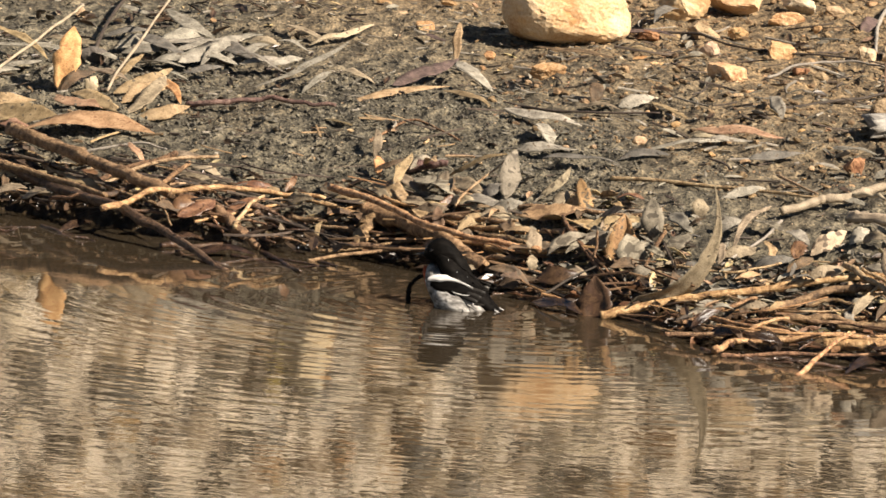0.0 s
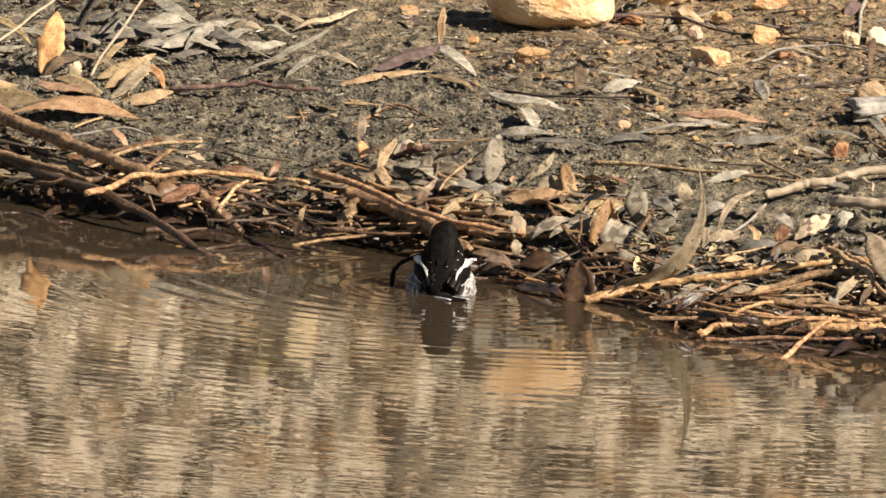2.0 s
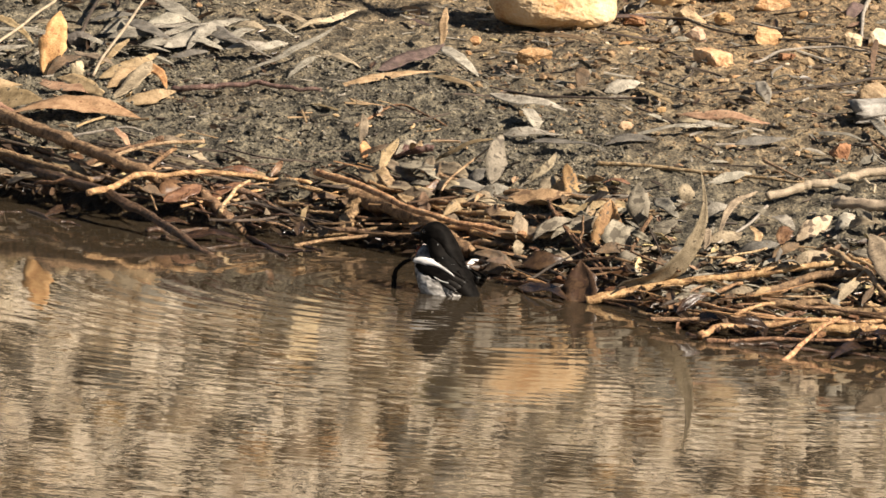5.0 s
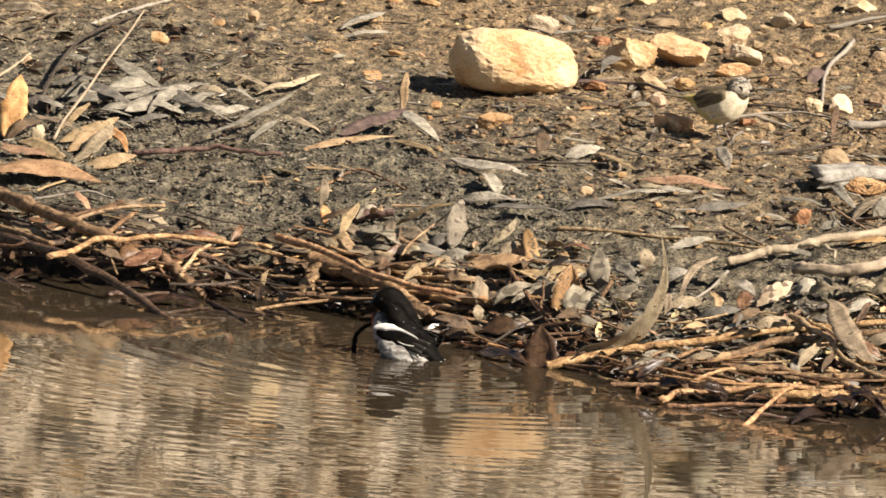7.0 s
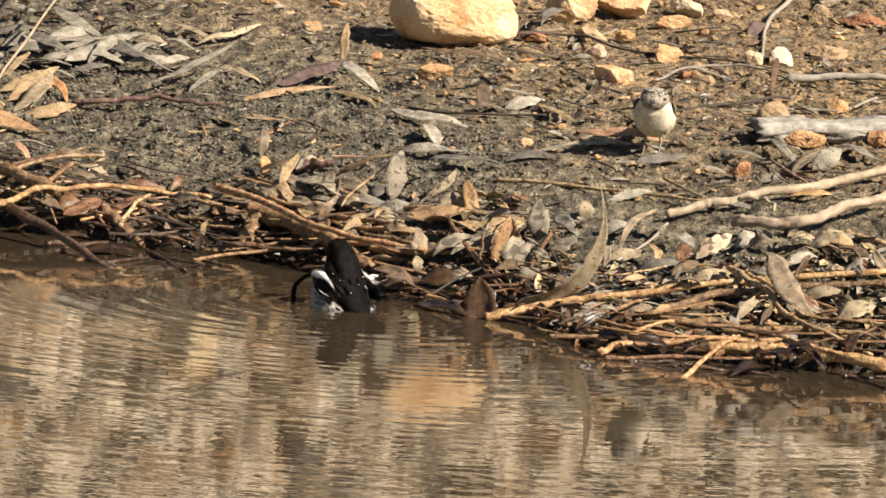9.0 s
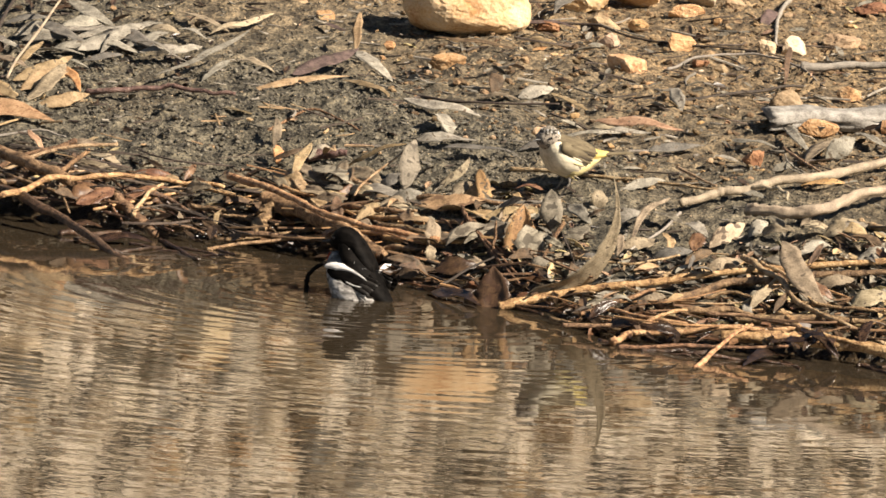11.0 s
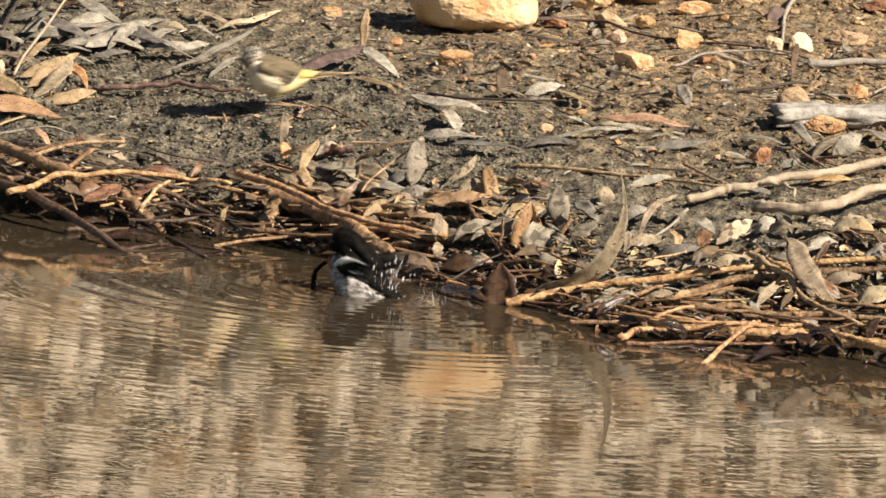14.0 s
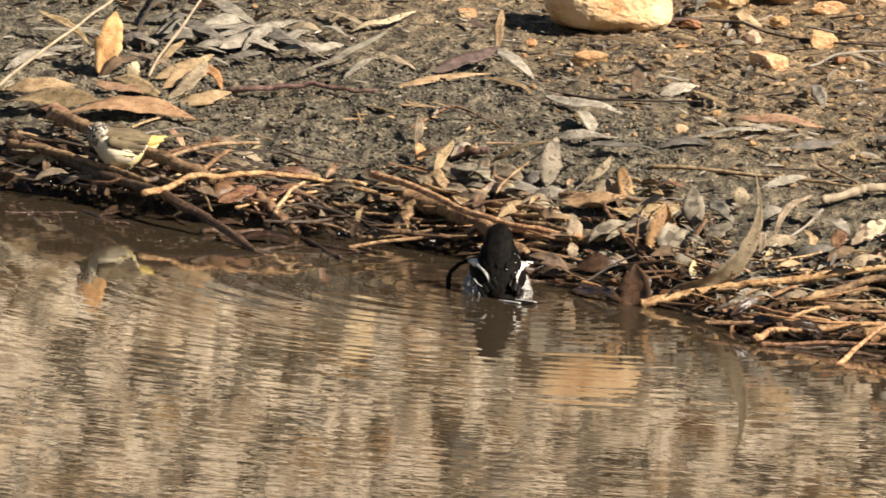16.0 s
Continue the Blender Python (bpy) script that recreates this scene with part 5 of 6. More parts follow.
def grit_cloud(name, count, material, size, zone, label, category, seed, flat=0.7, base_at=lip):
    """Small rough lumps strewn over the bank."""
    rng = random.Random(seed)
    verts, faces = [], []
    for _ in range(count):
        x, y = zone(rng)
        s = size[0] + (size[1] - size[0]) * rng.random() ** 2.5
        q = Euler((rng.uniform(-0.4, 0.4), rng.uniform(-0.4, 0.4), rng.uniform(0, 6.28))).to_matrix()
        a, b2, c = s * rng.uniform(0.8, 1.3), s * rng.uniform(0.7, 1.0), s * flat * rng.uniform(0.6, 1.0)
        z = base_at(x, y) + rough(x, y) + c * 0.15
        base = len(verts)
        for v in ICO_V:
            k = rng.uniform(0.78, 1.15) / 2
            p = q @ Vector((v.x * a * k, v.y * b2 * k, v.z * c * k))
            verts.append((p.x + x, p.y + y, p.z + z))
        faces += [tuple(base + i for i in f) for f in ICO_F]
    return cloud(name, verts, faces, material, label, category)


def twig_cloud(name, count, colour, size, zone, label, seed, lift=0.006, along=0.6):
    """Short bits of stem strewn over the litter."""
    rng = random.Random(seed)
    verts, faces = [], []
    for _ in range(count):
        x, y = zone(rng)
        s, r, g = rng.uniform(*size), rng.uniform(0.0005, 0.0016), rng.gauss(0, along)
        tilt = rng.uniform(-0.25, 0.25)
        m = Matrix.Translation((x, y, bank(x, y) + rough(x, y) + r + rng.random() * lift + abs(math.sin(tilt)) * s * 0.4)) @ Euler((0, tilt, g)).to_matrix().to_4x4()
        b, bow = len(verts), rng.uniform(-0.28, 0.28)
        for i in range(4):
            for k in range(5):
                h = 6.2832 * k / 5
                verts.append(m @ Vector(((i / 3 - 0.5) * s, bow * s * math.sin(math.pi * i / 3) + r * math.cos(h), r * math.sin(h))))
        faces += [(b + i * 5 + k, b + i * 5 + (k + 1) % 5, b + i * 5 + 5 + (k + 1) % 5, b + i * 5 + 5 + k) for i in range(3) for k in range(5)]
    return cloud(name, verts, faces, STEM[colour], label, "twigs")


def zone(x0, x1, d0, d1, power=1.0):
    """Places between d0 and d1 metres up from the water's edge."""
    def pick(rng):
        x = rng.uniform(x0, x1)
        return x, water_edge(x) + d0 + (d1 - d0) * rng.random() ** power
    return pick


edge, strand, slope, upper, far = (zone(-0.14, 0.8, 0.0, 0.16), zone(-0.75, 0.8, 0.05, 0.38), zone(-0.75, 0.8, 0.25, 1.2), zone(-0.8, 0.9, 0.8, 2.0),
                                   lambda rng: (rng.uniform(-1.2, 1.4), rng.uniform(2.05, 4.4)))
rise = zone(0.02, 0.8, 0.55, 1.75)
right_edge, left_edge = zone(0.12, 0.8, 0.08, 0.34), zone(-0.78, -0.1, 0.0, 0.20)
for args in (("leaf_litter", 760, "grey", (0.008, 0.034), right_edge, "grey broken gum leaves heaped by the water", 11),
             ("leaf_litter", 520, "tan", (0.008, 0.034), right_edge, "tan broken gum leaves heaped by the water", 12),
             ("leaf_litter", 450, "dark", (0.008, 0.034), right_edge, "dark rotting leaf pieces by the water", 13),
             ("leaf_litter", 300, "russet", (0.01, 0.036), edge, "russet wet leaf pieces by the water", 14),
             # Dark wet leaves whose colour also mimics shade below the overhanging sticks.
             ("leaf_litter", 520, "dark", (0.01, 0.036), edge, "dark wet leaf pieces by the water", 20),
             ("leaf_litter", 180, "tan", (0.008, 0.026), strand, "tan leaf pieces on the mud", 15),
             ("leaf_litter", 220, "grey", (0.006, 0.028), slope, "grey leaf crumbs on the mud", 16),
             ("leaf_litter", 300, "tan", (0.006, 0.022), upper, "tan leaf crumbs on the earth", 17),
             ("leaf_litter", 110, "dark", (0.006, 0.024), slope, "dark brown leaf crumbs on the mud", 18),
             ("leaf_litter", 260, "dark", (0.008, 0.032), zone(-0.75, -0.22, 0.42, 1.1), "dark leaf crumbs between the grey leaves", 75),
             # Blackish leaves that put the pile's shaded gaps into colour.
             ("leaf_litter", 420, "dark", (0.010, 0.040), left_edge, "black wet leaf pieces packed at the water", 64),
             ("leaf_litter", 50, "dark", (0.008, 0.034), rise, "dark brown leaf pieces among the stones", 65),
             ("leaf_litter", 160, "grey", (0.008, 0.036), rise, "grey leaf pieces among the stones", 66),
             ("leaf_litter", 260, "grey", (0.03, 0.12), far, "grey fallen leaves further up the bank", 19)):
    litter_cloud(*args)
for args in (("gravel", 3200, CHIP["tan"], (0.0009, 0.0042), slope, "tan gravel on the bank", "gravel", 21),
             ("gravel", 380, CHIP["amber"], (0.0015, 0.012), upper, "ochre gravel on the upper bank", "gravel", 22),
             ("gravel", 350, CHIP["pale"], (0.002, 0.009), upper, "pale gravel on the upper bank", "gravel", 23),
             ("rubble", 1500, CHIP["pale"], (0.02, 0.10), far, "cream stones further up the bank", "stones", 25, 0.4),
             ("rubble", 900, CHIP["mud"], (0.02, 0.09), far, "dark clods further up the bank", "clods", 26, 0.5),
             ("mud_clods", 4200, CHIP["mud"], (0.0016, 0.009), zone(-0.75, 0.8, 0.06, 0.75), "grey-brown clods of dried mud", "mud", 27, 0.6),
             ("mud_clods", 9000, CHIP["mud"], (0.0018, 0.0075), zone(-0.55, 0.20, 0.08, 0.60), "small grey-brown clods of dried mud", "mud", 29, 0.85),
             ("mud_clods", 6000, CHIP["mud"], (0.0018, 0.009), zone(-0.75, 0.85, 0.5, 2.0), "grey-brown clods of earth", "mud", 28, 0.55),
             ("earth_clods", 2200, CHIP["earth"], (0.003, 0.017), rise, "brown lumps of earth among the stones", "earth", 71, 0.6),
             ("rubble", 60, CHIP["mud"], (0.04, 0.10), lambda rng: (rng.uniform(-1.3, -0.42), rng.uniform(2.1, 3.6)), "dark clods further up the bank", "clods", 72, 0.5),
             ("gravel", 2600, CHIP["rust"], (0.0012, 0.006), rise, "dark orange grit among the stones", "gravel", 61, 0.5),
             ("gravel", 160, CHIP["amber"], (0.002, 0.013), rise, "ochre grit among the stones", "gravel", 62, 0.6),
             ("rubble", 160, CHIP["amber"], (0.03, 0.11), far, "orange stones further up the bank", "stones", 63, 0.45)):
    grit_cloud(*args)
for args in (("twig_litter", 50, "hide", (0.03, 0.11), edge, "brown broken stems along the water's edge", 31, 0.02, 0.5),
             ("twig_litter", 26, "orange", (0.04, 0.12), zone(-0.12, 0.8, 0.0, 0.16), "orange broken stems along the water's edge", 32, 0.022, 0.4),
             ("twig_litter", 90, "dark", (0.03, 0.12), left_edge, "dark wet stems along the water's edge", 37, 0.02, 0.5),
             ("twig_litter", 110, "honey", (0.012, 0.05), strand, "honey-coloured bits of stem on the mud", 33, 0.004, 1.0),
             ("twig_litter", 60, "dark", (0.015, 0.06), strand, "dark bits of twig on the mud", 34, 0.004, 0.9),
             ("twig_litter", 380, "grey", (0.005, 0.018), slope, "tiny grey bits of stem on the mud", 73, 0.001, 1.4),
             ("twig_litter", 260, "dark", (0.006, 0.022), slope, "tiny dark bits of stem on the mud", 74, 0.001, 1.4),
             ("twig_litter", 110, "grey", (0.012, 0.045), slope, "grey bits of twig on the bank", 35, 0.003, 1.2),
             ("twig_litter", 60, "dark", (0.02, 0.09), rise, "dark thin twigs among the stones", 67, 0.004, 0.7),
             ("twig_litter", 60, "grey", (0.02, 0.07), rise, "grey thin twigs among the stones", 68, 0.004, 0.8),
             ("twig_litter", 70, "dark", (0.02, 0.07), upper, "dark bits of twig on the earth", 36, 0.003, 1.2)):
    twig_cloud(*args)


def pile(count, x0, x1, d0, d1, colours, radius, length, seed):
    """Stout broken sticks heaped at random along the water's edge."""
    rng = random.Random(seed)
    for _ in range(count):
        x, g, s = rng.uniform(x0, x1), rng.gauss(-0.12, 0.42), rng.uniform(*length)
        y = water_edge(x) + rng.uniform(d0, d1)
        h, r = rng.uniform(0.004, 0.020), rng.uniform(*radius)
        dx, dy = s * math.cos(g) / 2, s * math.sin(g)
        soaked = y - water_edge(x) < 0.045
        stick(r, rng.choice(("wet", "wet", "bark", "hide")) if soaked else rng.choice(colours), (x - dx, y - dy, h), (x, y + rng.uniform(-0.02, 0.02), h + 0.004), (x + dx, y + dy, h + rng.uniform(-0.004, 0.008)), taper=rng.uniform(0.5, 0.9))


pile(11, -0.70, -0.30, 0.00, 0.17, ["bark", "umber", "umber", "hide", "honey"], (0.0018, 0.0046), (0.05, 0.15), 81)
def afloat(count, x0, x1, out, seed):
    """Soaked sticks and dark leaves that lie half sunk before the matted edge."""
    rng = random.Random(seed)
    for i in range(count):
        x, g, s = rng.uniform(x0, x1), rng.gauss(-0.1, 0.5), rng.uniform(0.03, 0.11)
        y = water_edge(x) - rng.uniform(0.01, out)
        dx, dy = s * math.cos(g) / 2, s * math.sin(g)
        rows = [(x - dx, y - dy), (x, y + rng.uniform(-0.01, 0.01)), (x + dx, y + dy)]
        if i % 4:
            stick(rng.uniform(0.0014, 0.0034), "wet", *[(a, b, rng.uniform(-0.001, 0.003) - floor_at(a, b)) for a, b in rows], label="dark wet stick half sunk at the water's edge")
        else:
            (a, b), (c, d) = rows[0], rows[2]
            leaf(a, b, 0.001 - floor_at(a, b), c, d, 0.004 - floor_at(c, d), s * 0.24, "soaked", 0, 0.3)


afloat(15, -0.66, -0.12, 0.15, 91)
afloat(3, 0.02, 0.24, 0.05, 92)
afloat(14, 0.30, 0.74, 0.06, 93)
pile(12, -0.34, -0.06, 0.00, 0.09, ["bark", "umber", "wet", "hide"], (0.0014, 0.0028), (0.04, 0.10), 84)
pile(4, -0.10, 0.30, 0.02, 0.14, ["hide", "orange", "honey", "bark"], (0.0014, 0.0030), (0.05, 0.14), 82)
pile(7, 0.28, 0.74, 0.02, 0.16, ["orange", "hide", "bark", "bark"], (0.0014, 0.0030), (0.05, 0.15), 83)

# White-coloured beads stand in for sun glints on the wet edge.
grit_cloud("water_beads", 420, surface("white_glint", [(0.7, 0.7, 0.69), (0.82, 0.82, 0.8)], 0.04, 200, 800, 0, 0.0, 0.0, spec=0.9), (0.0006, 0.0020), zone(-0.72, 0.78, -0.01, 0.08),
           "white beads of water in place of sun glints along the wet edge", "water beads", 51, 0.8, lambda x, y: floor_at(x, y) + 0.007)


# ---- the birds ----
def feathers(name, stops, rough_=0.8, scale=300.0, spec=0.25):
    return surface(name, stops, rough_, scale * 0.4, scale, 0.6, 0.0015, 0.02, (0.35, 1, 1), hue=0.0, spec=spec)


BLACK = feathers("black_feathers", [(0.0016, 0.0014, 0.0012), (0.0080, 0.0068, 0.0058)], 0.62, spec=0.035)
SOOT = feathers("sooty_feathers", [(0.010, 0.009, 0.008), (0.022, 0.019, 0.016)], 0.5, spec=0.16)
WHITE = feathers("white_feathers", [(0.20, 0.19, 0.18), (0.66, 0.64, 0.61)])
GREY = feathers("wet_grey_feathers", [(0.045, 0.041, 0.037), (0.19, 0.175, 0.155)], scale=360)
FLANK = feathers("wet_flank_feathers", [(0.045, 0.041, 0.037), (0.19, 0.178, 0.163), (0.44, 0.42, 0.39)], scale=360)
RED = feathers("scarlet_feathers", [(0.14, 0.028, 0.012), (0.34, 0.075, 0.030)])
CREAM = feathers("cream_feathers", [(0.40, 0.35, 0.25), (0.66, 0.59, 0.44)])
SHANK = surface("pale_shank", [(0.16, 0.14, 0.12), (0.28, 0.25, 0.21)], 0.6, 200, 800, 0.2, 0.0005, 0.0)
BUFF = feathers("yellowish_feathers", [(0.42, 0.35, 0.16), (0.60, 0.51, 0.26)])
OLIVE = feathers("olive_brown_feathers", [(0.085, 0.065, 0.038), (0.17, 0.135, 0.080)])
UMBER = feathers("dark_flight_feathers", [(0.030, 0.023, 0.015), (0.075, 0.058, 0.038)])
YELLOW = feathers("yellow_feathers", [(0.44, 0.33, 0.09), (0.60, 0.48, 0.17)])
FACE = surface("streaked_face", [(0.16, 0.135, 0.10), (0.40, 0.35, 0.275)], 0.8, 180, 700, 0.5, 0.001, 0.0, spots=(0.06, 0.05, 0.038), spot_scale=420, spot_size=0.54)
CROWN = surface("flecked_crown", [(0.03, 0.026, 0.02), (0.10, 0.085, 0.065)], 0.8, 200, 800, 0.5, 0.001, 0.0, spots=(0.5, 0.47, 0.41), spot_scale=420, spot_size=0.60)
# The white base puts the sparkle of the drops into their colour.
DROP = surface("splashed_water", [(0.75, 0.74, 0.72), (0.85, 0.84, 0.82)], 0.05, 200, 800, 0, 0.0, 0.0, spec=0.8)
HORN = surface("dark_horn", [(0.02, 0.018, 0.016), (0.05, 0.045, 0.04)], 0.35, 200, 800, 0.1, 0.0005, 0.0)
EYE_BLACK = surface("dark_eye", [(0.006, 0.005, 0.005), (0.01, 0.009, 0.008)], 0.08, 200, 800, 0, 0.0, 0.0)


def blob(rows, sides=14, ruffle=0.03, seed=0.0):
    """A rounded closed form along x: rows of x, z, half width, half height."""
    bm = bmesh.new()
    rings = []
    fine = []
    n = len(rows)
    for i in range(n - 1):
        for j in range(4):
            t = j / 4
            p0, p1, p2, p3 = (np.array(rows[k], float) for k in (max(i - 1, 0), i, i + 1, min(i + 2, n - 1)))
            fine.append(0.5 * (2 * p1 + (p2 - p0) * t + (2 * p0 - 5 * p1 + 4 * p2 - p3) * t * t + (3 * p1 - p0 - 3 * p2 + p3) * t ** 3))
    fine.append(np.array(rows[-1], float))
    for x, z, w, h in fine:
        ring = []
        for k in range(sides):
            g = 2 * math.pi * k / sides
            q = 1 + ruffle * noise.noise(Vector((x * 160 + seed, math.cos(g) * 2.5, math.sin(g) * 2.5)))
            ring.append(bm.verts.new((x, max(w, 0.0004) * q * math.cos(g), z + max(h, 0.0004) * q * math.sin(g))))
        rings.append(ring)
    for a, b in zip(rings, rings[1:]):
        for k in range(sides):
            bm.faces.new((a[k], a[(k + 1) % sides], b[(k + 1) % sides], b[k]))
    bm.faces.new(rings[0][::-1])
    bm.faces.new(rings[-1])
    bmesh.ops.recalc_face_normals(bm, faces=bm.faces)
    return bm


def blade(length, width, thick, steps=8, bow=0.0, blunt=0.7, taper=0.0):
    """A feathered plate that reaches back along -x from its root, bowed in y."""
    bm = bmesh.new()
    sides = {}
    for s in (0, 1):
        for i in range(steps + 1):
            t = i / steps
            w = width / 2 * (math.sin(math.pi * (0.12 + 0.80 * t)) ** blunt) * (1 - taper * t)
            for k in (-1, 0, 1):
                y = bow * math.sin(math.pi * t * 0.6) + (thick if s else 0) * (1 - 0.7 * abs(k)) * (1 - 0.6 * t)
                sides[s, i, k] = bm.verts.new((-length * t, y, k * w - 0.10 * width * t))
    for i in range(steps):
        for k in (-1, 0):
            bm.faces.new((sides[0, i, k], sides[0, i, k + 1], sides[0, i + 1, k + 1], sides[0, i + 1, k]))
            bm.faces.new((sides[1, i, k], sides[1, i + 1, k], sides[1, i + 1, k + 1], sides[1, i, k + 1]))
        for k in (-1, 1):
            bm.faces.new((sides[0, i, k], sides[0, i + 1, k], sides[1, i + 1, k], sides[1, i, k]))
    for i in (0, steps):
        for k in (-1, 0):
            bm.faces.new((sides[0, i, k], sides[1, i, k], sides[1, i, k + 1], sides[0, i, k + 1]))
    bmesh.ops.recalc_face_normals(bm, faces=bm.faces)
    return bm


def ball(radius, sub=2):
    bm = bmesh.new()
    bmesh.ops.create_icosphere(bm, subdivisions=sub, radius=radius)
    return bm


ROBIN_BACK = [(-0.050, 0.000, 0.006, 0.006), (-0.039, 0.008, 0.0120, 0.0110), (-0.021, 0.023, 0.0185, 0.0185), (-0.001, 0.041, 0.0220, 0.0210),
              (0.011, 0.053, 0.0190, 0.0190), (0.019, 0.062, 0.0145, 0.0160), (0.027, 0.071, 0.0090, 0.0095), (0.032, 0.076, 0.0020, 0.0020)]


def on_back(x, share):
    """A point on the robin's back, share of the half width out from its ridge."""
    for p, q in zip(ROBIN_BACK, ROBIN_BACK[1:]):
        if x <= q[0]:
            f = (x - p[0]) / (q[0] - p[0])
            z, w, h = (p[k] + (q[k] - p[k]) * f for k in (1, 2, 3))
            return Vector((x, share * w, z + h * math.sqrt(max(0, 1 - share * share))))
    return Vector((x, 0, 0.07))


def make_wing(s, bird):
    """A wing in layers: a lobe of dark coverts, overlapping flight feathers, pale lining, a white shoulder bar and thin white edges."""
    wing = part("wing", blob([(0.006, 0.002, 0.003, 0.005), (-0.007, 0.001, 0.0058, 0.0112), (-0.024, -0.001, 0.0068, 0.0124), (-0.040, -0.003, 0.0052, 0.0090), (-0.053, -0.005, 0.0018, 0.0035)],
                             16, 0.08, s * 4.0), BLACK, bird, "black folded wing")
    for i in range(6):
        f = part("flight_feather", blade(0.038 - 0.0026 * i, 0.0062, 0.0010 * s, 7, 0.002 * s, 0.45), SOOT if i % 2 else BLACK, wing)
        f.location, f.rotation_euler = (-0.024 - 0.0010 * i, s * (0.0022 + 0.0003 * i), 0.0050 - 0.0027 * i), (0, radians(-3 - 1.6 * i), 0)
    for i in range(6):
        f = part("wing_lining", blade(0.050 - 0.003 * i, 0.0062, 0.0006 * s, 7, 0.002 * s, 0.4), GREY if i % 2 else SOOT, wing, "grey feather of the wing lining")
        f.location, f.rotation_euler = (-0.006 - 0.001 * i, -s * (0.0020 + 0.0003 * i), 0.0075 - 0.0029 * i), (0, radians(-4 - 2.5 * i), 0)
    bar = part("wing_bar", blob([(0.010, 0.0040, 0.0018, 0.0022), (0.003, 0.0066, 0.0034, 0.0046), (-0.008, 0.0078, 0.0040, 0.0050), (-0.018, 0.0080, 0.0036, 0.0030), (-0.030, 0.0062, 0.0028, 0.0018),
                                 (-0.042, 0.0030, 0.0018, 0.0012), (-0.052, -0.002, 0.0008, 0.0006)], 12, 0.16, s * 7.0), WHITE, wing, "white bar across the wing")
    bar.location = (0, s * 0.0032, 0)
    edge = [Vector(p) for p in ((-0.022, s * 0.0070, -0.0066), (-0.032, s * 0.0064, -0.0082), (-0.042, s * 0.0050, -0.0074), (-0.049, s * 0.0034, -0.0050), (-0.051, s * 0.0022, -0.0010), (-0.046, s * 0.0030, 0.0030))]
    part("wing_edge", tube(smooth_path(edge, 4), [0.0003] + [0.0006] * 19 + [0.0004], 6, s * 3.0, 0.6), WHITE, wing, "thin white feather edge")
    return wing


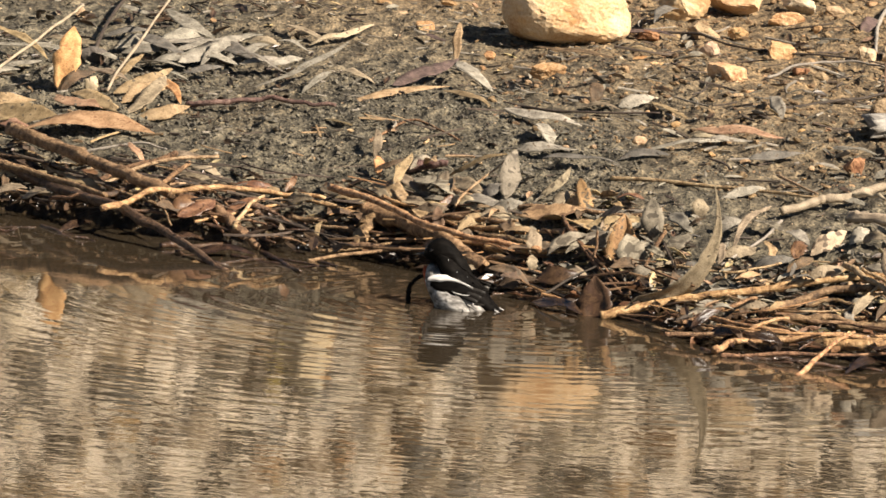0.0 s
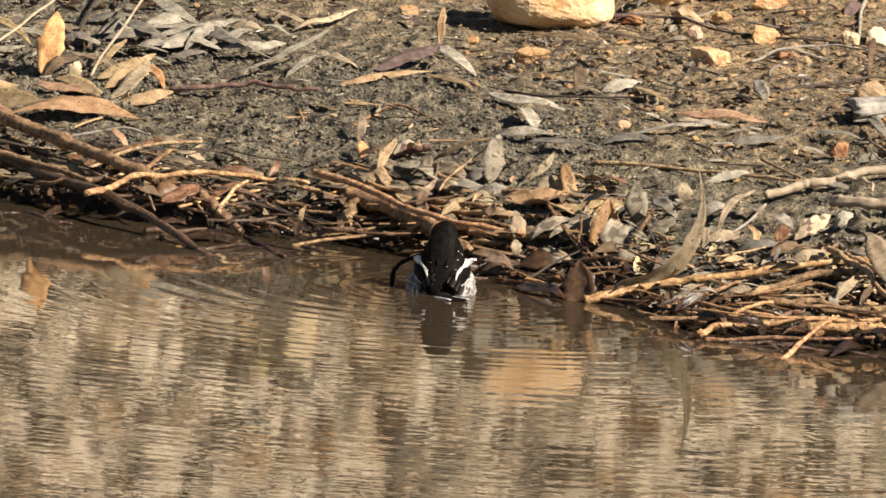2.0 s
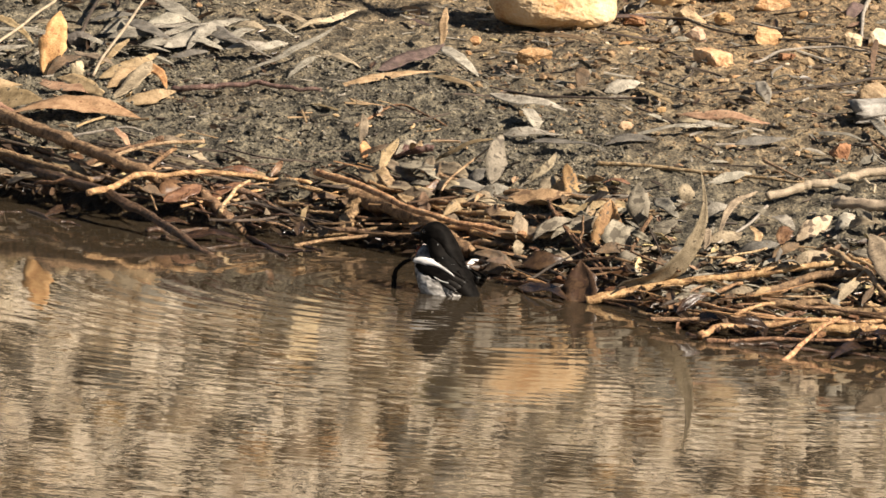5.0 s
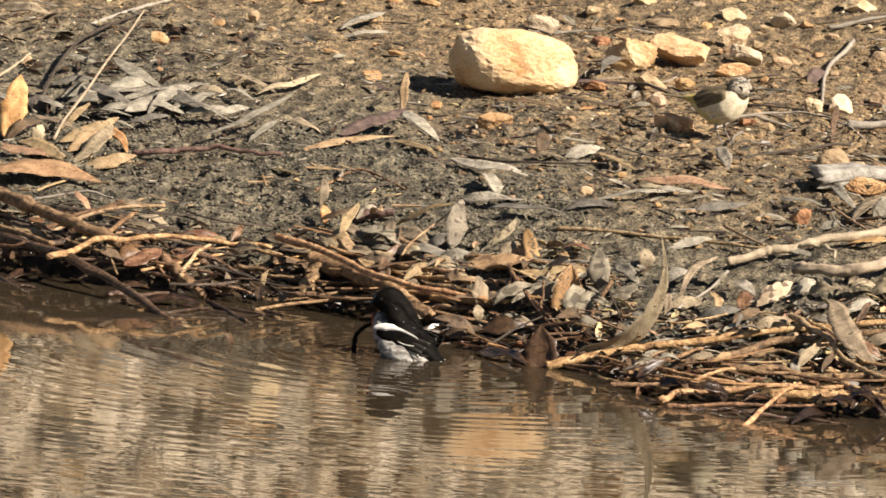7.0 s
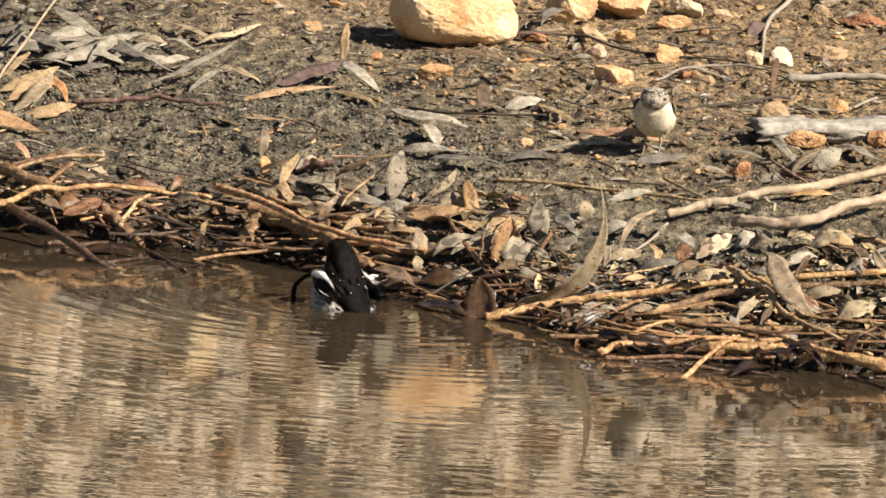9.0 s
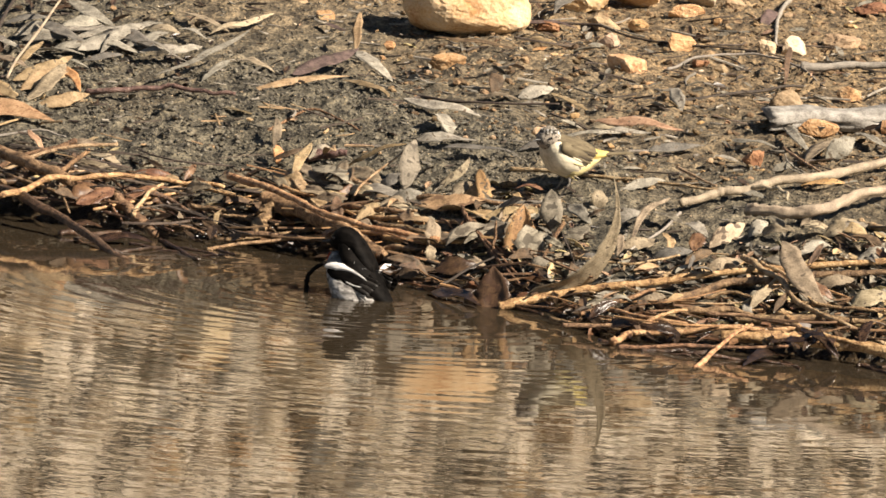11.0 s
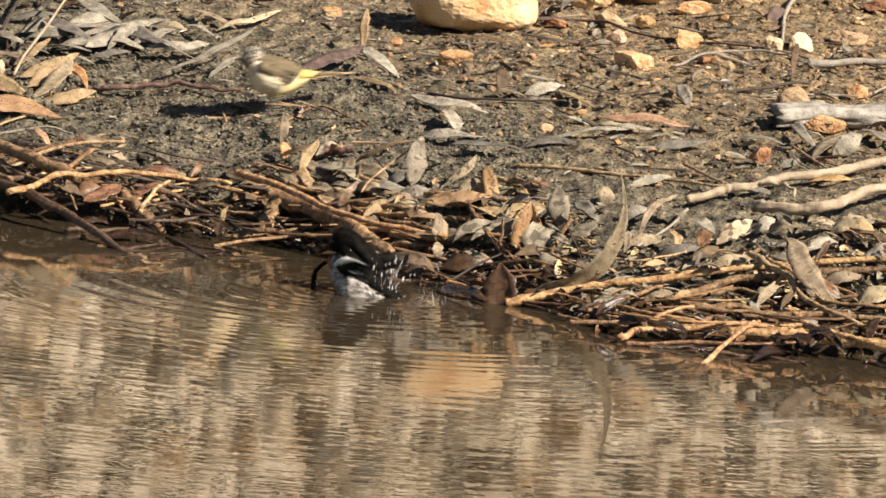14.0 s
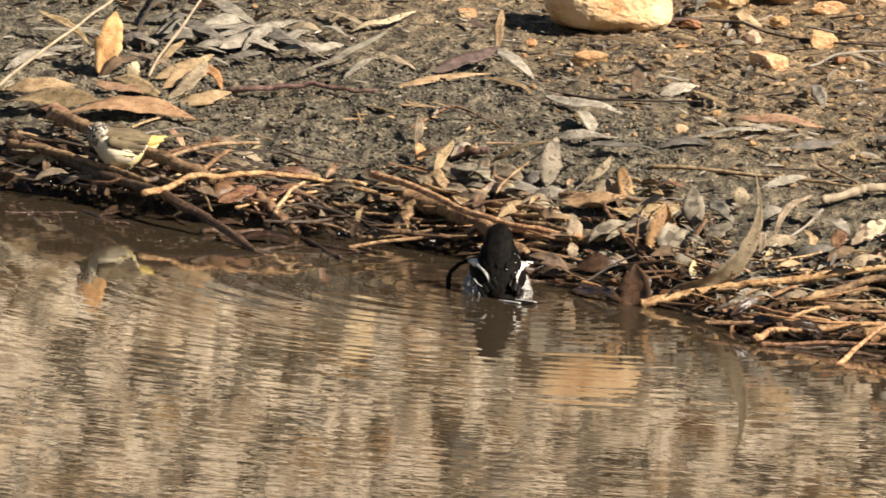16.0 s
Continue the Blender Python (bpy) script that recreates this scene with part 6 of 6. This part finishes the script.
def make_robin():
    """The black, white and red bird; x forward, its waterline at z = 0."""
    bird = new("robin")
    part("back", blob(ROBIN_BACK, 18, 0.05), BLACK, bird, "black back feathers")
    part("belly", blob([(-0.044, -0.006, 0.005, 0.005), (-0.031, -0.002, 0.023, 0.014), (-0.010, 0.006, 0.0335, 0.023), (0.010, 0.016, 0.0320, 0.026),
                        (0.025, 0.030, 0.0225, 0.023), (0.035, 0.040, 0.013, 0.014)], 22, 0.13), FLANK, bird, "wet white belly and flank feathers")
    part("breast", blob([(0.010, 0.012, 0.010, 0.012), (0.0205, 0.020, 0.0125, 0.0190), (0.0300, 0.030, 0.0105, 0.0180), (0.0370, 0.041, 0.0085, 0.0115),
                         (0.0400, 0.047, 0.004, 0.006)], 18, 0.12), RED, bird, "scarlet breast patch")
    for s in (-1, 1):
        for x, k in ((-0.004, 0.42), (-0.014, 0.30), (-0.022, 0.62)):
            tuft = part("back_feather", blade(0.013, 0.005, 0.0006, 5, 0.0, 0.6, 0.7), BLACK, bird)
            tuft.location, tuft.rotation_euler = on_back(x, s * k) + Vector((0, 0, 0.0004)), (radians(90 - s * 35), radians(-34), radians(s * 10))
    head = new("head")
    head.parent = bird
    part("skull", blob([(-0.036, -0.030, 0.0120, 0.0070), (-0.028, -0.020, 0.0170, 0.0125), (-0.019, -0.009, 0.0172, 0.0145), (-0.011, -0.001, 0.0162, 0.0152), (0.000, 0.003, 0.0160, 0.0155), (0.009, 0.003, 0.0133, 0.0125),
                        (0.015, 0.001, 0.0075, 0.0070), (0.018, 0.000, 0.002, 0.002)], 16, 0.07), BLACK, head, "black hood")
    part("bill", blob([(0.015, 0.000, 0.0032, 0.0028), (0.021, -0.0003, 0.0021, 0.0019), (0.028, -0.0014, 0.0004, 0.0004)], 8, 0), HORN, head, "short black bill")
    part("forehead_spot", blob([(0.0125, 0.0085, 0.0022, 0.0014), (0.0145, 0.0070, 0.0036, 0.0022), (0.0168, 0.0046, 0.0022, 0.0014)], 8, 0.05), WHITE, head,
         "small white spot over the bill")
    for s in (-1, 1):
        eye = part("eye", ball(0.0022), EYE_BLACK, head, "shiny dark eye")
        eye.location = (0.009, s * 0.0121, 0.005)
    head.scale = (1.08, 0.84, 1.06)
    wings = [make_wing(s, bird) for s in (-1, 1)]
    tail = new("tail")
    tail.parent = bird
    part("tail_feathers", blob([(0.010, 0, 0.007, 0.004), (-0.010, 0, 0.009, 0.0025), (-0.034, 0, 0.0110, 0.0014), (-0.044, 0, 0.009, 0.001)], 10, 0.02), BLACK, tail,
         "long black tail")
    for s in (-1, 1):
        q = part("tail_edge", blob([(-0.006, 0, 0.0015, 0.0012), (-0.026, 0, 0.0020, 0.0014), (-0.042, 0, 0.0016, 0.001)], 8, 0), WHITE, tail, "white outer tail feather")
        q.location = (0, s * 0.0098, 0.0006)
    rng = random.Random(4)
    for i in range(64):                       # wet tufts that ruffle the flanks
        s, f = (-1, 1)[i % 2], rng.random()
        x, g = -0.030 + 0.052 * f, radians(rng.uniform(-50, 42))
        half, mid = 0.023 + 0.008 * math.sin(math.pi * min(1, 0.2 + f)), -0.001 + 0.022 * f
        tuft = part("flank_feather", blade(rng.uniform(0.012, 0.021), rng.uniform(0.0028, 0.0048), 0.0006 * s, 5, 0.001 * s, 0.7, 0.8), rng.choice((WHITE, WHITE, FLANK) if f > 0.6 else (FLANK, FLANK, FLANK, GREY, GREY, SOOT)), bird)
        tuft.location = (x, s * half * math.cos(g) * 0.97, mid + 0.022 * math.sin(g))
        tuft.rotation_euler = (s * g, radians(rng.uniform(-55, 5)), s * radians(rng.uniform(-14, 4)))
    # White drops on the back, which also stand in for wet highlights.
    for _ in range(34):
        bead = part("bead", ball(rng.uniform(0.0003, 0.0007), 1), DROP, bird, "white bead of water, also a wet glint on the feathers")
        bead.location = on_back(rng.uniform(-0.03, 0.026), rng.uniform(-0.85, 0.85))
    bird.scale = (0.97, 1.16, 0.93)
    tagged(bird, "black-and-white robin with a scarlet breast bathing in the shallows", "bird")
    return bird, head, wings, tail


def make_thornbill():
    """The small buff and olive bird; x forward, its feet at z = -0.01."""
    bird = new("thornbill")
    part("belly", blob([(-0.038, 0.034, 0.004, 0.004), (-0.029, 0.031, 0.0125, 0.0115), (-0.011, 0.028, 0.0200, 0.0190), (0.008, 0.0295, 0.0218, 0.0210),
                        (0.021, 0.035, 0.0190, 0.0185), (0.030, 0.041, 0.0120, 0.0120)], 20, 0.06), CREAM, bird, "cream breast and belly")
    part("back", blob([(-0.042, 0.038, 0.005, 0.004), (-0.025, 0.0425, 0.0125, 0.008), (-0.004, 0.0450, 0.0170, 0.0085), (0.014, 0.0475, 0.0155, 0.0080),
                       (0.026, 0.050, 0.0115, 0.0080)], 18, 0.05), OLIVE, bird, "olive-brown back")
    part("rump", blob([(-0.058, 0.0400, 0.003, 0.003), (-0.048, 0.0385, 0.0065, 0.0048), (-0.036, 0.0365, 0.0105, 0.0075), (-0.024, 0.035, 0.009, 0.008)], ruffle=0.06),
         YELLOW, bird, "bright yellow rump")
    part("vent", blob([(-0.048, 0.0350, 0.004, 0.003), (-0.036, 0.0290, 0.0100, 0.0080), (-0.022, 0.0235, 0.0155, 0.0125), (-0.006, 0.0195, 0.0175, 0.0130), (0.006, 0.0215, 0.011, 0.010)],
                      ruffle=0.08), BUFF, bird, "yellowish lower belly")
    rng = random.Random(9)
    for i in range(30):                       # loose feathers of breast and flanks
        s, f, g = (-1, 1)[i % 2], rng.random(), radians(rng.uniform(-62, 15))
        x, half, mid = -0.008 + 0.034 * f, 0.0165 + 0.0050 * math.sin(math.pi * min(1, 0.25 + f * 0.8)), 0.027 + 0.010 * f * f
        tuft = part("breast_feather", blade(rng.uniform(0.009, 0.015), rng.uniform(0.0028, 0.0050), 0.0005 * s, 5, 0.001 * s, 0.7, 0.8), rng.choice((CREAM, CREAM, WHITE, BUFF)), bird)
        tuft.location = (x, s * half * math.cos(g), mid + half * 0.96 * math.sin(g))
        tuft.rotation_euler = (s * g, radians(rng.uniform(-16, 4)), s * radians(rng.uniform(2, 9)))
    head = new("head")
    head.parent = bird
    part("skull", blob([(-0.012, -0.004, 0.006, 0.006), (-0.007, 0.000, 0.0120, 0.0110), (0.001, 0.002, 0.0132, 0.0122), (0.008, 0.001, 0.0105, 0.0095),
                        (0.013, -0.001, 0.0045, 0.0042)], 18, 0.08), FACE, head, "whitish streaked face")
    part("crown", blob([(-0.011, 0.003, 0.006, 0.004), (-0.005, 0.0065, 0.0110, 0.0062), (0.004, 0.0075, 0.0108, 0.0054), (0.0105, 0.0050, 0.006, 0.003)], ruffle=0.10),
         CROWN, head, "dark crown flecked with white")
    for s in (-1, 1):
        for i in range(3):
            f = part("fleck", ball(0.0011, 1), WHITE, head, "white fleck on the crown")
            f.location = (0.009 - 0.0055 * i, s * (0.0045 + 0.002 * (i % 2)), 0.0118 - 0.0012 * abs(i - 1.5))
        eye = part("eye", ball(0.0016), EYE_BLACK, head, "small dark eye")
        eye.location = (0.0075, s * 0.0098, 0.0028)
        brow = part("eye_stripe", blob([(-0.006, 0.002, 0.001, 0.0012), (0.004, 0.003, 0.0012, 0.0018), (0.010, 0.002, 0.0008, 0.001)], 8, 0), HORN, head, "dark stripe through the eye")
        brow.location = (0, s * 0.0098, 0.0002)
    part("bill", blob([(0.012, -0.0005, 0.0020, 0.0018), (0.017, -0.0010, 0.0013, 0.0012), (0.022, -0.0018, 0.0003, 0.0003)], 8, 0), HORN, head, "fine dark bill")
    wings = []
    for s in (-1, 1):
        wing = part("wing", blade(0.046, 0.019, 0.0035 * s, bow=0.002 * s), OLIVE, bird, "olive-brown wing")
        for i in range(5):
            f = part("flight_feather", blade(0.040 - 0.003 * i, 0.0052, 0.0009 * s, 6, 0.001 * s, 0.5), UMBER if i % 2 else OLIVE, wing)
            f.location, f.rotation_euler = (-0.013 - 0.001 * i, s * (0.0026 - 0.0002 * i), 0.0035 - 0.0027 * i), (0, radians(-2 - i), 0)
        wings.append(wing)
    tail = part("tail", blob([(0.006, 0, 0.004, 0.003), (-0.014, 0, 0.006, 0.0018), (-0.034, 0, 0.0075, 0.0012), (-0.040, 0, 0.006, 0.001)], 10, 0.02), OLIVE, bird,
                "dark tail with a yellow base")
    tail.location, tail.rotation_euler = (-0.050, 0, 0.0390), (0, radians(9), 0)
    head.scale = (1.16, 1.12, 1.16)
    for s in (-1, 1):
        bm = tube([Vector((-0.004, s * 0.007, 0.016)), Vector((-0.008, s * 0.008, 0.002)), Vector((0.002, s * 0.008, -0.0160))], [0.0030, 0.0013, 0.0010], 6, 0, 0)
        leg = part("leg", bm, SHANK, bird, "thin pale grey leg")
        for g in (-28, 0, 28, 180):
            a2 = radians(g)
            toe = tube([Vector((0.002, s * 0.008, -0.0160)), Vector((0.002 + 0.010 * math.cos(a2), s * 0.008 + 0.010 * math.sin(a2), -0.0168))], [0.0008, 0.0004], 5, 0, 0)
            part("toe", toe, SHANK, leg)
    bird.scale = (0.98, 1.16, 1.04)
    tagged(bird, "small cream and olive thornbill with yellow rump on the bank", "bird")
    return bird, head, wings, tail


def make_drop(r):
    """One drop of splashed water."""
    ob = part("water_drop", ball(r, 1), DROP)
    return tagged(ob, "bright drop of splashing pond water", "water drop", "splashed drops")


def make_spray(seed):
    """A burst of fine drops and threads of water that flies as one piece."""
    rng = random.Random(seed)
    verts, faces = [], []
    for _ in range(64):
        g, out, high = rng.uniform(0, 6.28), rng.random() ** 0.7 * 0.030, rng.uniform(-0.012, 0.024)
        r = 0.0003 + 0.0009 * rng.random() ** 3
        long = rng.choice((0.9, 1.3, 2.4))
        b = len(verts)
        verts += [(out * math.cos(g) + v.x * r, out * math.sin(g) + v.y * r, high + v.z * r * long) for v in ICO_V]
        faces += [tuple(b + i for i in f) for f in ICO_F]
    me = bpy.data.meshes.new("water_spray")
    me.from_pydata(verts, [], faces)
    me.materials.append(DROP)
    for f in me.polygons:
        f.use_smooth = True
    return tagged(new("water_spray", me), "burst of fine bright water spray", "water spray", "bursts of spray", "stuff")


sprays = [make_spray(70 + i) for i in range(20)]
drops = [make_drop(0.0004 + 0.0009 * ((i * 7 % 10) / 10) ** 2) for i in range(240)]
robin, robin_head, robin_wings, robin_tail = make_robin()
thornbill, thornbill_head, thornbill_wings, thornbill_tail = make_thornbill()


def motions():
    """All that moves: the bathing robin, the hopping thornbill, the drifting ripples."""
    thornbill_rows = [
        (0, pose(-0.2115, 2.6318, 0.4204, 0, -0, 0)),
        (4.6, pose(-0.1427, 2.4909, 0.3807, 0, -0, -30)),
        (5, pose(0.0164, 1.2138, 0.2486, 0, -0, -40)),
        (5.2, pose(0.0774, 1.1354, 0.2010, 0, -5, -5)),
        (5.7, pose(0.0719, 1.1173, 0.1989, 0, -5, -5)),
        (5.9, pose(0.0839, 1.1213, 0.2001, 0, -5, -30)),
        (6.1, pose(0.1198, 1.0839, 0.2010, 0, -5, -70)),
        (6.3, pose(0.1326, 1.0660, 0.1981, 0, -5, -25)),
        (6.5, pose(0.2261, 0.9917, 0.1975, 0, -5, -5)),
        (6.7, pose(0.3192, 0.9184, 0.1969, 0, -5, -5)),
        (6.9, pose(0.3688, 0.8845, 0.2000, 0, -9, -32)),
        (7.1, pose(0.3703, 0.8720, 0.1959, 0, -9, -36)),
        (7.3, pose(0.3711, 0.8387, 0.1926, 0, -5, -40)),
        (7.5, pose(0.4039, 0.7963, 0.1907, 0, -5, -76)),
        (7.7, pose(0.4203, 0.7744, 0.1937, 0, -5, -75)),
        (7.9, pose(0.4068, 0.7674, 0.1879, 0, -5, -85)),
        (8.1, pose(0.3954, 0.6213, 0.1697, 0, -11, -112)),
        (8.3, pose(0.3621, 0.5886, 0.1620, 0, -11, -135)),
        (8.5, pose(0.3538, 0.5658, 0.1579, 0, -11, -156)),
        (8.8, pose(0.3524, 0.5659, 0.1578, 0, -11, -140)),
        (9.1, pose(0.3498, 0.5689, 0.1579, 0, -11, -88)),
        (9.9, pose(0.3305, 0.5013, 0.1453, 0, -5, -120)),
        (10.3, pose(0.2760, 0.3949, 0.1334, 0, -5, -150)),
        (10.7, pose(0.2313, 0.3821, 0.1089, 0, -2, -150)),
        (11.3, pose(0.2260, 0.3834, 0.1083, 0, -11, -154)),
        (12, pose(0.2273, 0.3772, 0.1071, 0, -11, -152)),
        (12.5, pose(0.2182, 0.3775, 0.1057, 0, -9, -140)),
        (12.9, pose(0.2286, 0.3866, 0.1094, 0, -9, -148)),
        (13.1, pose(0.2187, 0.3990, 0.1106, 0, -5, -170)),
        (13.2, pose(0.1858, 0.4229, 0.1111, 0, -8, -175)),
        (13.3, pose(0.1124, 0.4584, 0.1404, 0, -25, -165)),
        (13.4, pose(0.0579, 0.4904, 0.2162, 0, -20, -170)),
        (13.5, pose(-0.0091, 0.5806, 0.1974, 0, -12, -175)),
        (13.7, pose(-0.0610, 0.7244, 0.1381, 0, -5, -178)),
        (13.9, pose(-0.0888, 0.7485, 0.1389, 0, -5, -175)),
        (14.1, pose(-0.1695, 0.7351, 0.1219, 0, -5, -165)),
        (14.3, pose(-0.1773, 0.7317, 0.1175, 0, -9, -152)),
        (14.7, pose(-0.1785, 0.7285, 0.1164, 0, -9, -150)),
        (15, pose(-0.1950, 0.7277, 0.1117, 0, -5, -160)),
        (15.1, pose(-0.2590, 0.6777, 0.0904, 0, 4, -165)),
        (15.3, pose(-0.3627, 0.6330, 0.0611, 0, 6, -165)),
        (15.5, pose(-0.3809, 0.6579, 0.0636, 0, 6, -170)),
        (15.7, pose(-0.3876, 0.6566, 0.0619, 0, 6, -172)),
        (15.9, pose(-0.4500, 0.6100, 0.0380, 0, 4, -166)),
        (16, pose(-0.4620, 0.6050, 0.0350, 0, 5, -166)),
    ]
    walk(thornbill, thornbill_rows)
    for wing, s in zip(thornbill_wings, (-1, 1)):
        fold, high = pose(0.020, s * 0.0195, 0.0415, s * 12, -4, s * 7), pose(0.016, s * 0.0120, 0.052, s * 20, 45, -s * 55)
        down = pose(0.016, s * 0.0140, 0.046, s * 60, 5, -s * 70)
        walk(wing, [(0, fold), (4.6, fold), (4.7, high), (4.8, down), (4.9, high), (5.0, down), (5.2, fold), (13.1, fold), (13.2, high), (13.3, high), (13.4, down),
                    (13.5, high), (13.6, down), (13.7, fold), (16, fold)])
    turn = [(0, 0, 0), (5.8, 0, 0), (6.1, -20, 0), (6.3, 25, 5), (6.9, 10, 0), (7.4, 0, 0), (8.2, 10, 0), (8.5, -22, 0), (8.8, -15, 0), (9.1, 5, 8), (11.0, 12, 0), (11.6, 12, 0), (12.0, 40, 8), (12.2, 50, 22), (12.5, 60, 0), (12.9, 40, 0),
            (13.0, 0, 0), (14.3, 15, 0), (15.0, -10, 0), (15.6, 10, 0), (16, 0, 8)]
    walk(thornbill_head, [(t, pose(0.0250, 0, 0.0455, 0, p, g)) for t, g, p in turn])

    # the robin: seconds, heading, pitch (head down +), sink, roll
    rows = [(0, 167, 3, 0, 0), (0.3, 166, 4, -1, 0), (0.45, 150, 16, -12, 24), (0.7, 142, 17, -18, 34), (0.85, 138, 17, -18, 30), (1.0, 125, 10, -10, 0), (1.2, 92, -5, 0, 0),
            (1.5, 82, -5, 0, 0), (2.0, 90, -4, 0, 0), (2.5, 92, -4, 0, 0), (2.65, 120, 15, -8, 10), (2.8, 138, 17, -18, 34), (3.1, 145, 17, -18, 38), (3.6, 138, 17, -18, 34),
            (3.9, 130, 4, -2, 0), (4.4, 147, -3, 0, 0), (5.3, 153, -5, 0, 0), (5.9, 155, -3, 0, 0), (6.2, 162, 5, -2, 0), (6.5, 173, 11, -4, 0), (6.9, 165, 1, 0, 0),
            (7.7, 159, -1, 0, 0), (7.85, 157, 8, -6, 6), (8.0, 152, 10, -8, 4), (8.15, 146, 17, -18, 36), (8.5, 140, 17, -18, 38), (8.7, 177, 9, -2, 0), (9.0, 124, -4, -2, 0),
            (9.2, 128, -6, 0, 0), (9.8, 142, 17, -17, 34), (10.4, 145, 17, -18, 36), (10.8, 147, -1, -2, 0), (11.3, 159, -3, 0, 0), (12.5, 149, -5, 0, 0),
            (13.2, 151, -3, 0, 0), (13.35, 150, 15, -12, 24), (13.6, 144, 17, -18, 38), (13.8, 140, 17, -18, 34), (14.0, 160, 5, -4, 0), (14.15, 178, 7, -2, 0), (14.3, 200, 7, 0, 0),
            (14.6, 192, 9, -2, 0), (14.9, 190, 4, 0, 0), (15.1, 186, 0, 0, 0), (15.3, 157, -3, 0, 0), (15.5, 122, -5, 0, 0), (16, 100, -4, 0, 0)]
    walk(robin, [(t, pose(0.012 if h >= 175 else -0.002, 0.045, 0.001 * k - 0.004, r, p, h)) for t, h, p, k, r in rows])
    nod = [(0, 10, 0), (0.5, 0, 20), (1.5, 0, 0), (2.5, -8, 0), (3.0, 0, 20), (4.4, 0, 0), (5.5, 15, 0), (6.5, 20, 5), (7.5, 15, -5), (8.2, 0, 20), (9.1, 0, 0), (10.2, 0, 15),
           (11.5, 10, 0), (12.5, 20, 0), (13.4, 0, 20), (14.5, 0, 0), (14.9, -5, -8), (15.0, 30, -15), (15.2, 10, -5), (16, -5, 0)]
    walk(robin_head, [(t, pose(0.0205, 0, 0.068, 0, p, g)) for t, g, p in nod])
    splashes = [(0.35, 1.03), (2.65, 3.7), (7.9, 8.9), (9.7, 10.6), (13.3, 14.05)]
    for wing, s in zip(robin_wings, (-1, 1)):
        fold = pose(0.0190, s * 0.0232, 0.0340, s * 16, -8, s * 6)
        high, low = pose(0.010, s * 0.0190, 0.048, s * 20, 26, -s * 60), pose(0.010, s * 0.0210, 0.042, s * 55, 2, -s * 70)
        half = pose(0.010, s * 0.0200, 0.043, s * 40, 4, -s * 66)
        beat = [(0, fold)]
        for t0, t1 in splashes:
            beat.append((t0 - 0.07, fold))
            n = round((t1 - t0) * 30) - 2
            beat += [(t0 + i / 30, low if i % 2 == 0 else high if i < 6 or i % 6 == 1 else half) for i in range(n)]
            beat.append((t1, fold))
        loose = pose(0.010, s * 0.0235, 0.0330, s * 22, -13, s * 17)     # let hang while it looks away
        shake = pose(0.012, s * 0.0215, 0.0420, s * 24, 2, -s * 22)      # wings shaken out after the bath
        beat += [(14.15 + i / 15, shake if i % 2 else fold) for i in range(17)]
        beat += [(1.5, loose), (2.4, loose), (8.95, shake), (9.02, fold), (9.09, shake), (9.2, fold), (15.3, fold), (15.5, loose), (16, loose)]
        walk(wing, sorted(beat, key=lambda row: row[0]))
    swing = [(0, 0, -30), (1.0, 8, -25), (1.2, 26, 8), (2.5, 26, 8), (2.7, 5, -25), (5.3, 6, -28), (8.6, 8, -25), (8.9, 12, -12), (9.2, 10, -14), (9.8, 5, -28), (15.2, 5, -25),
             (15.5, 24, 4), (16, 28, 8)]
    walk(robin_tail, [(t, pose(-0.043, 0, 0.006, 0, p, g)) for t, g, p in swing])

    # bursts of spray
    rng = random.Random(18)
    for i, spray in enumerate(sprays):
        wait = pose(0, 0.05, -0.09)
        rows = [(0, wait)]
        for t0, t1 in splashes:
            t = t0 + 0.02 + 0.012 * i
            while t < t1 - 0.2:
                g, out, up = rng.uniform(0, 6.28), rng.uniform(0.02, 0.22), rng.uniform(0.2, 0.7)
                x, y, flight = rng.uniform(-0.06, 0.06), 0.045 + rng.uniform(-0.07, 0.01), 0.02 + up * 0.2
                rows.append((t, wait))
                for k in range(1, 5):
                    f = flight * k / 4
                    rows.append((t + 0.03 + f, pose(x + out * math.cos(g) * f, y + out * math.sin(g) * f, 0.012 + up * f - 4.905 * f * f)))
                rows.append((t + flight + 0.07, wait))
                t += flight + 0.09 + rng.uniform(0.0, 0.06)
        walk(spray, rows + [(16, wait)])

    # drops thrown up by the beating wings; under the water they wait
    rng = random.Random(8)
    for drop in drops:
        wait = pose(0, 0.14, -0.03)
        rows = [(0, wait)]
        for t0, t1 in splashes:
            t = t0 + rng.uniform(0.02, 0.3)
            while t < t1 - 0.2:
                g, out, up = rng.uniform(0, 6.28), rng.uniform(0.03, 0.34), rng.uniform(0.15, 0.95)
                x, y = rng.uniform(-0.07, 0.07), 0.05 + rng.uniform(-0.07, 0.05)
                rows.append((t, pose(0, 0.14, -0.03)))
                flight = 2 * up / 9.81
                for k in range(1, 5):
                    f = flight * k / 4
                    rows.append((t + 0.034 + f, pose(x + out * math.cos(g) * f, y + out * math.sin(g) * f, 0.012 + up * f - 4.905 * f * f)))
                rows.append((t + flight + 0.07, pose(0, 0.14, -0.03)))
                t += flight + 0.1 + rng.uniform(0.0, 0.10)
        walk(drop, rows + [(16, wait)])

    # the sheet of water turns, so that its winding ripples run out from the bird
    walk(water, [(0.1 * i, pose(*BATH, 0, 0, 0, 21 * i)) for i in range(161)])


motions()
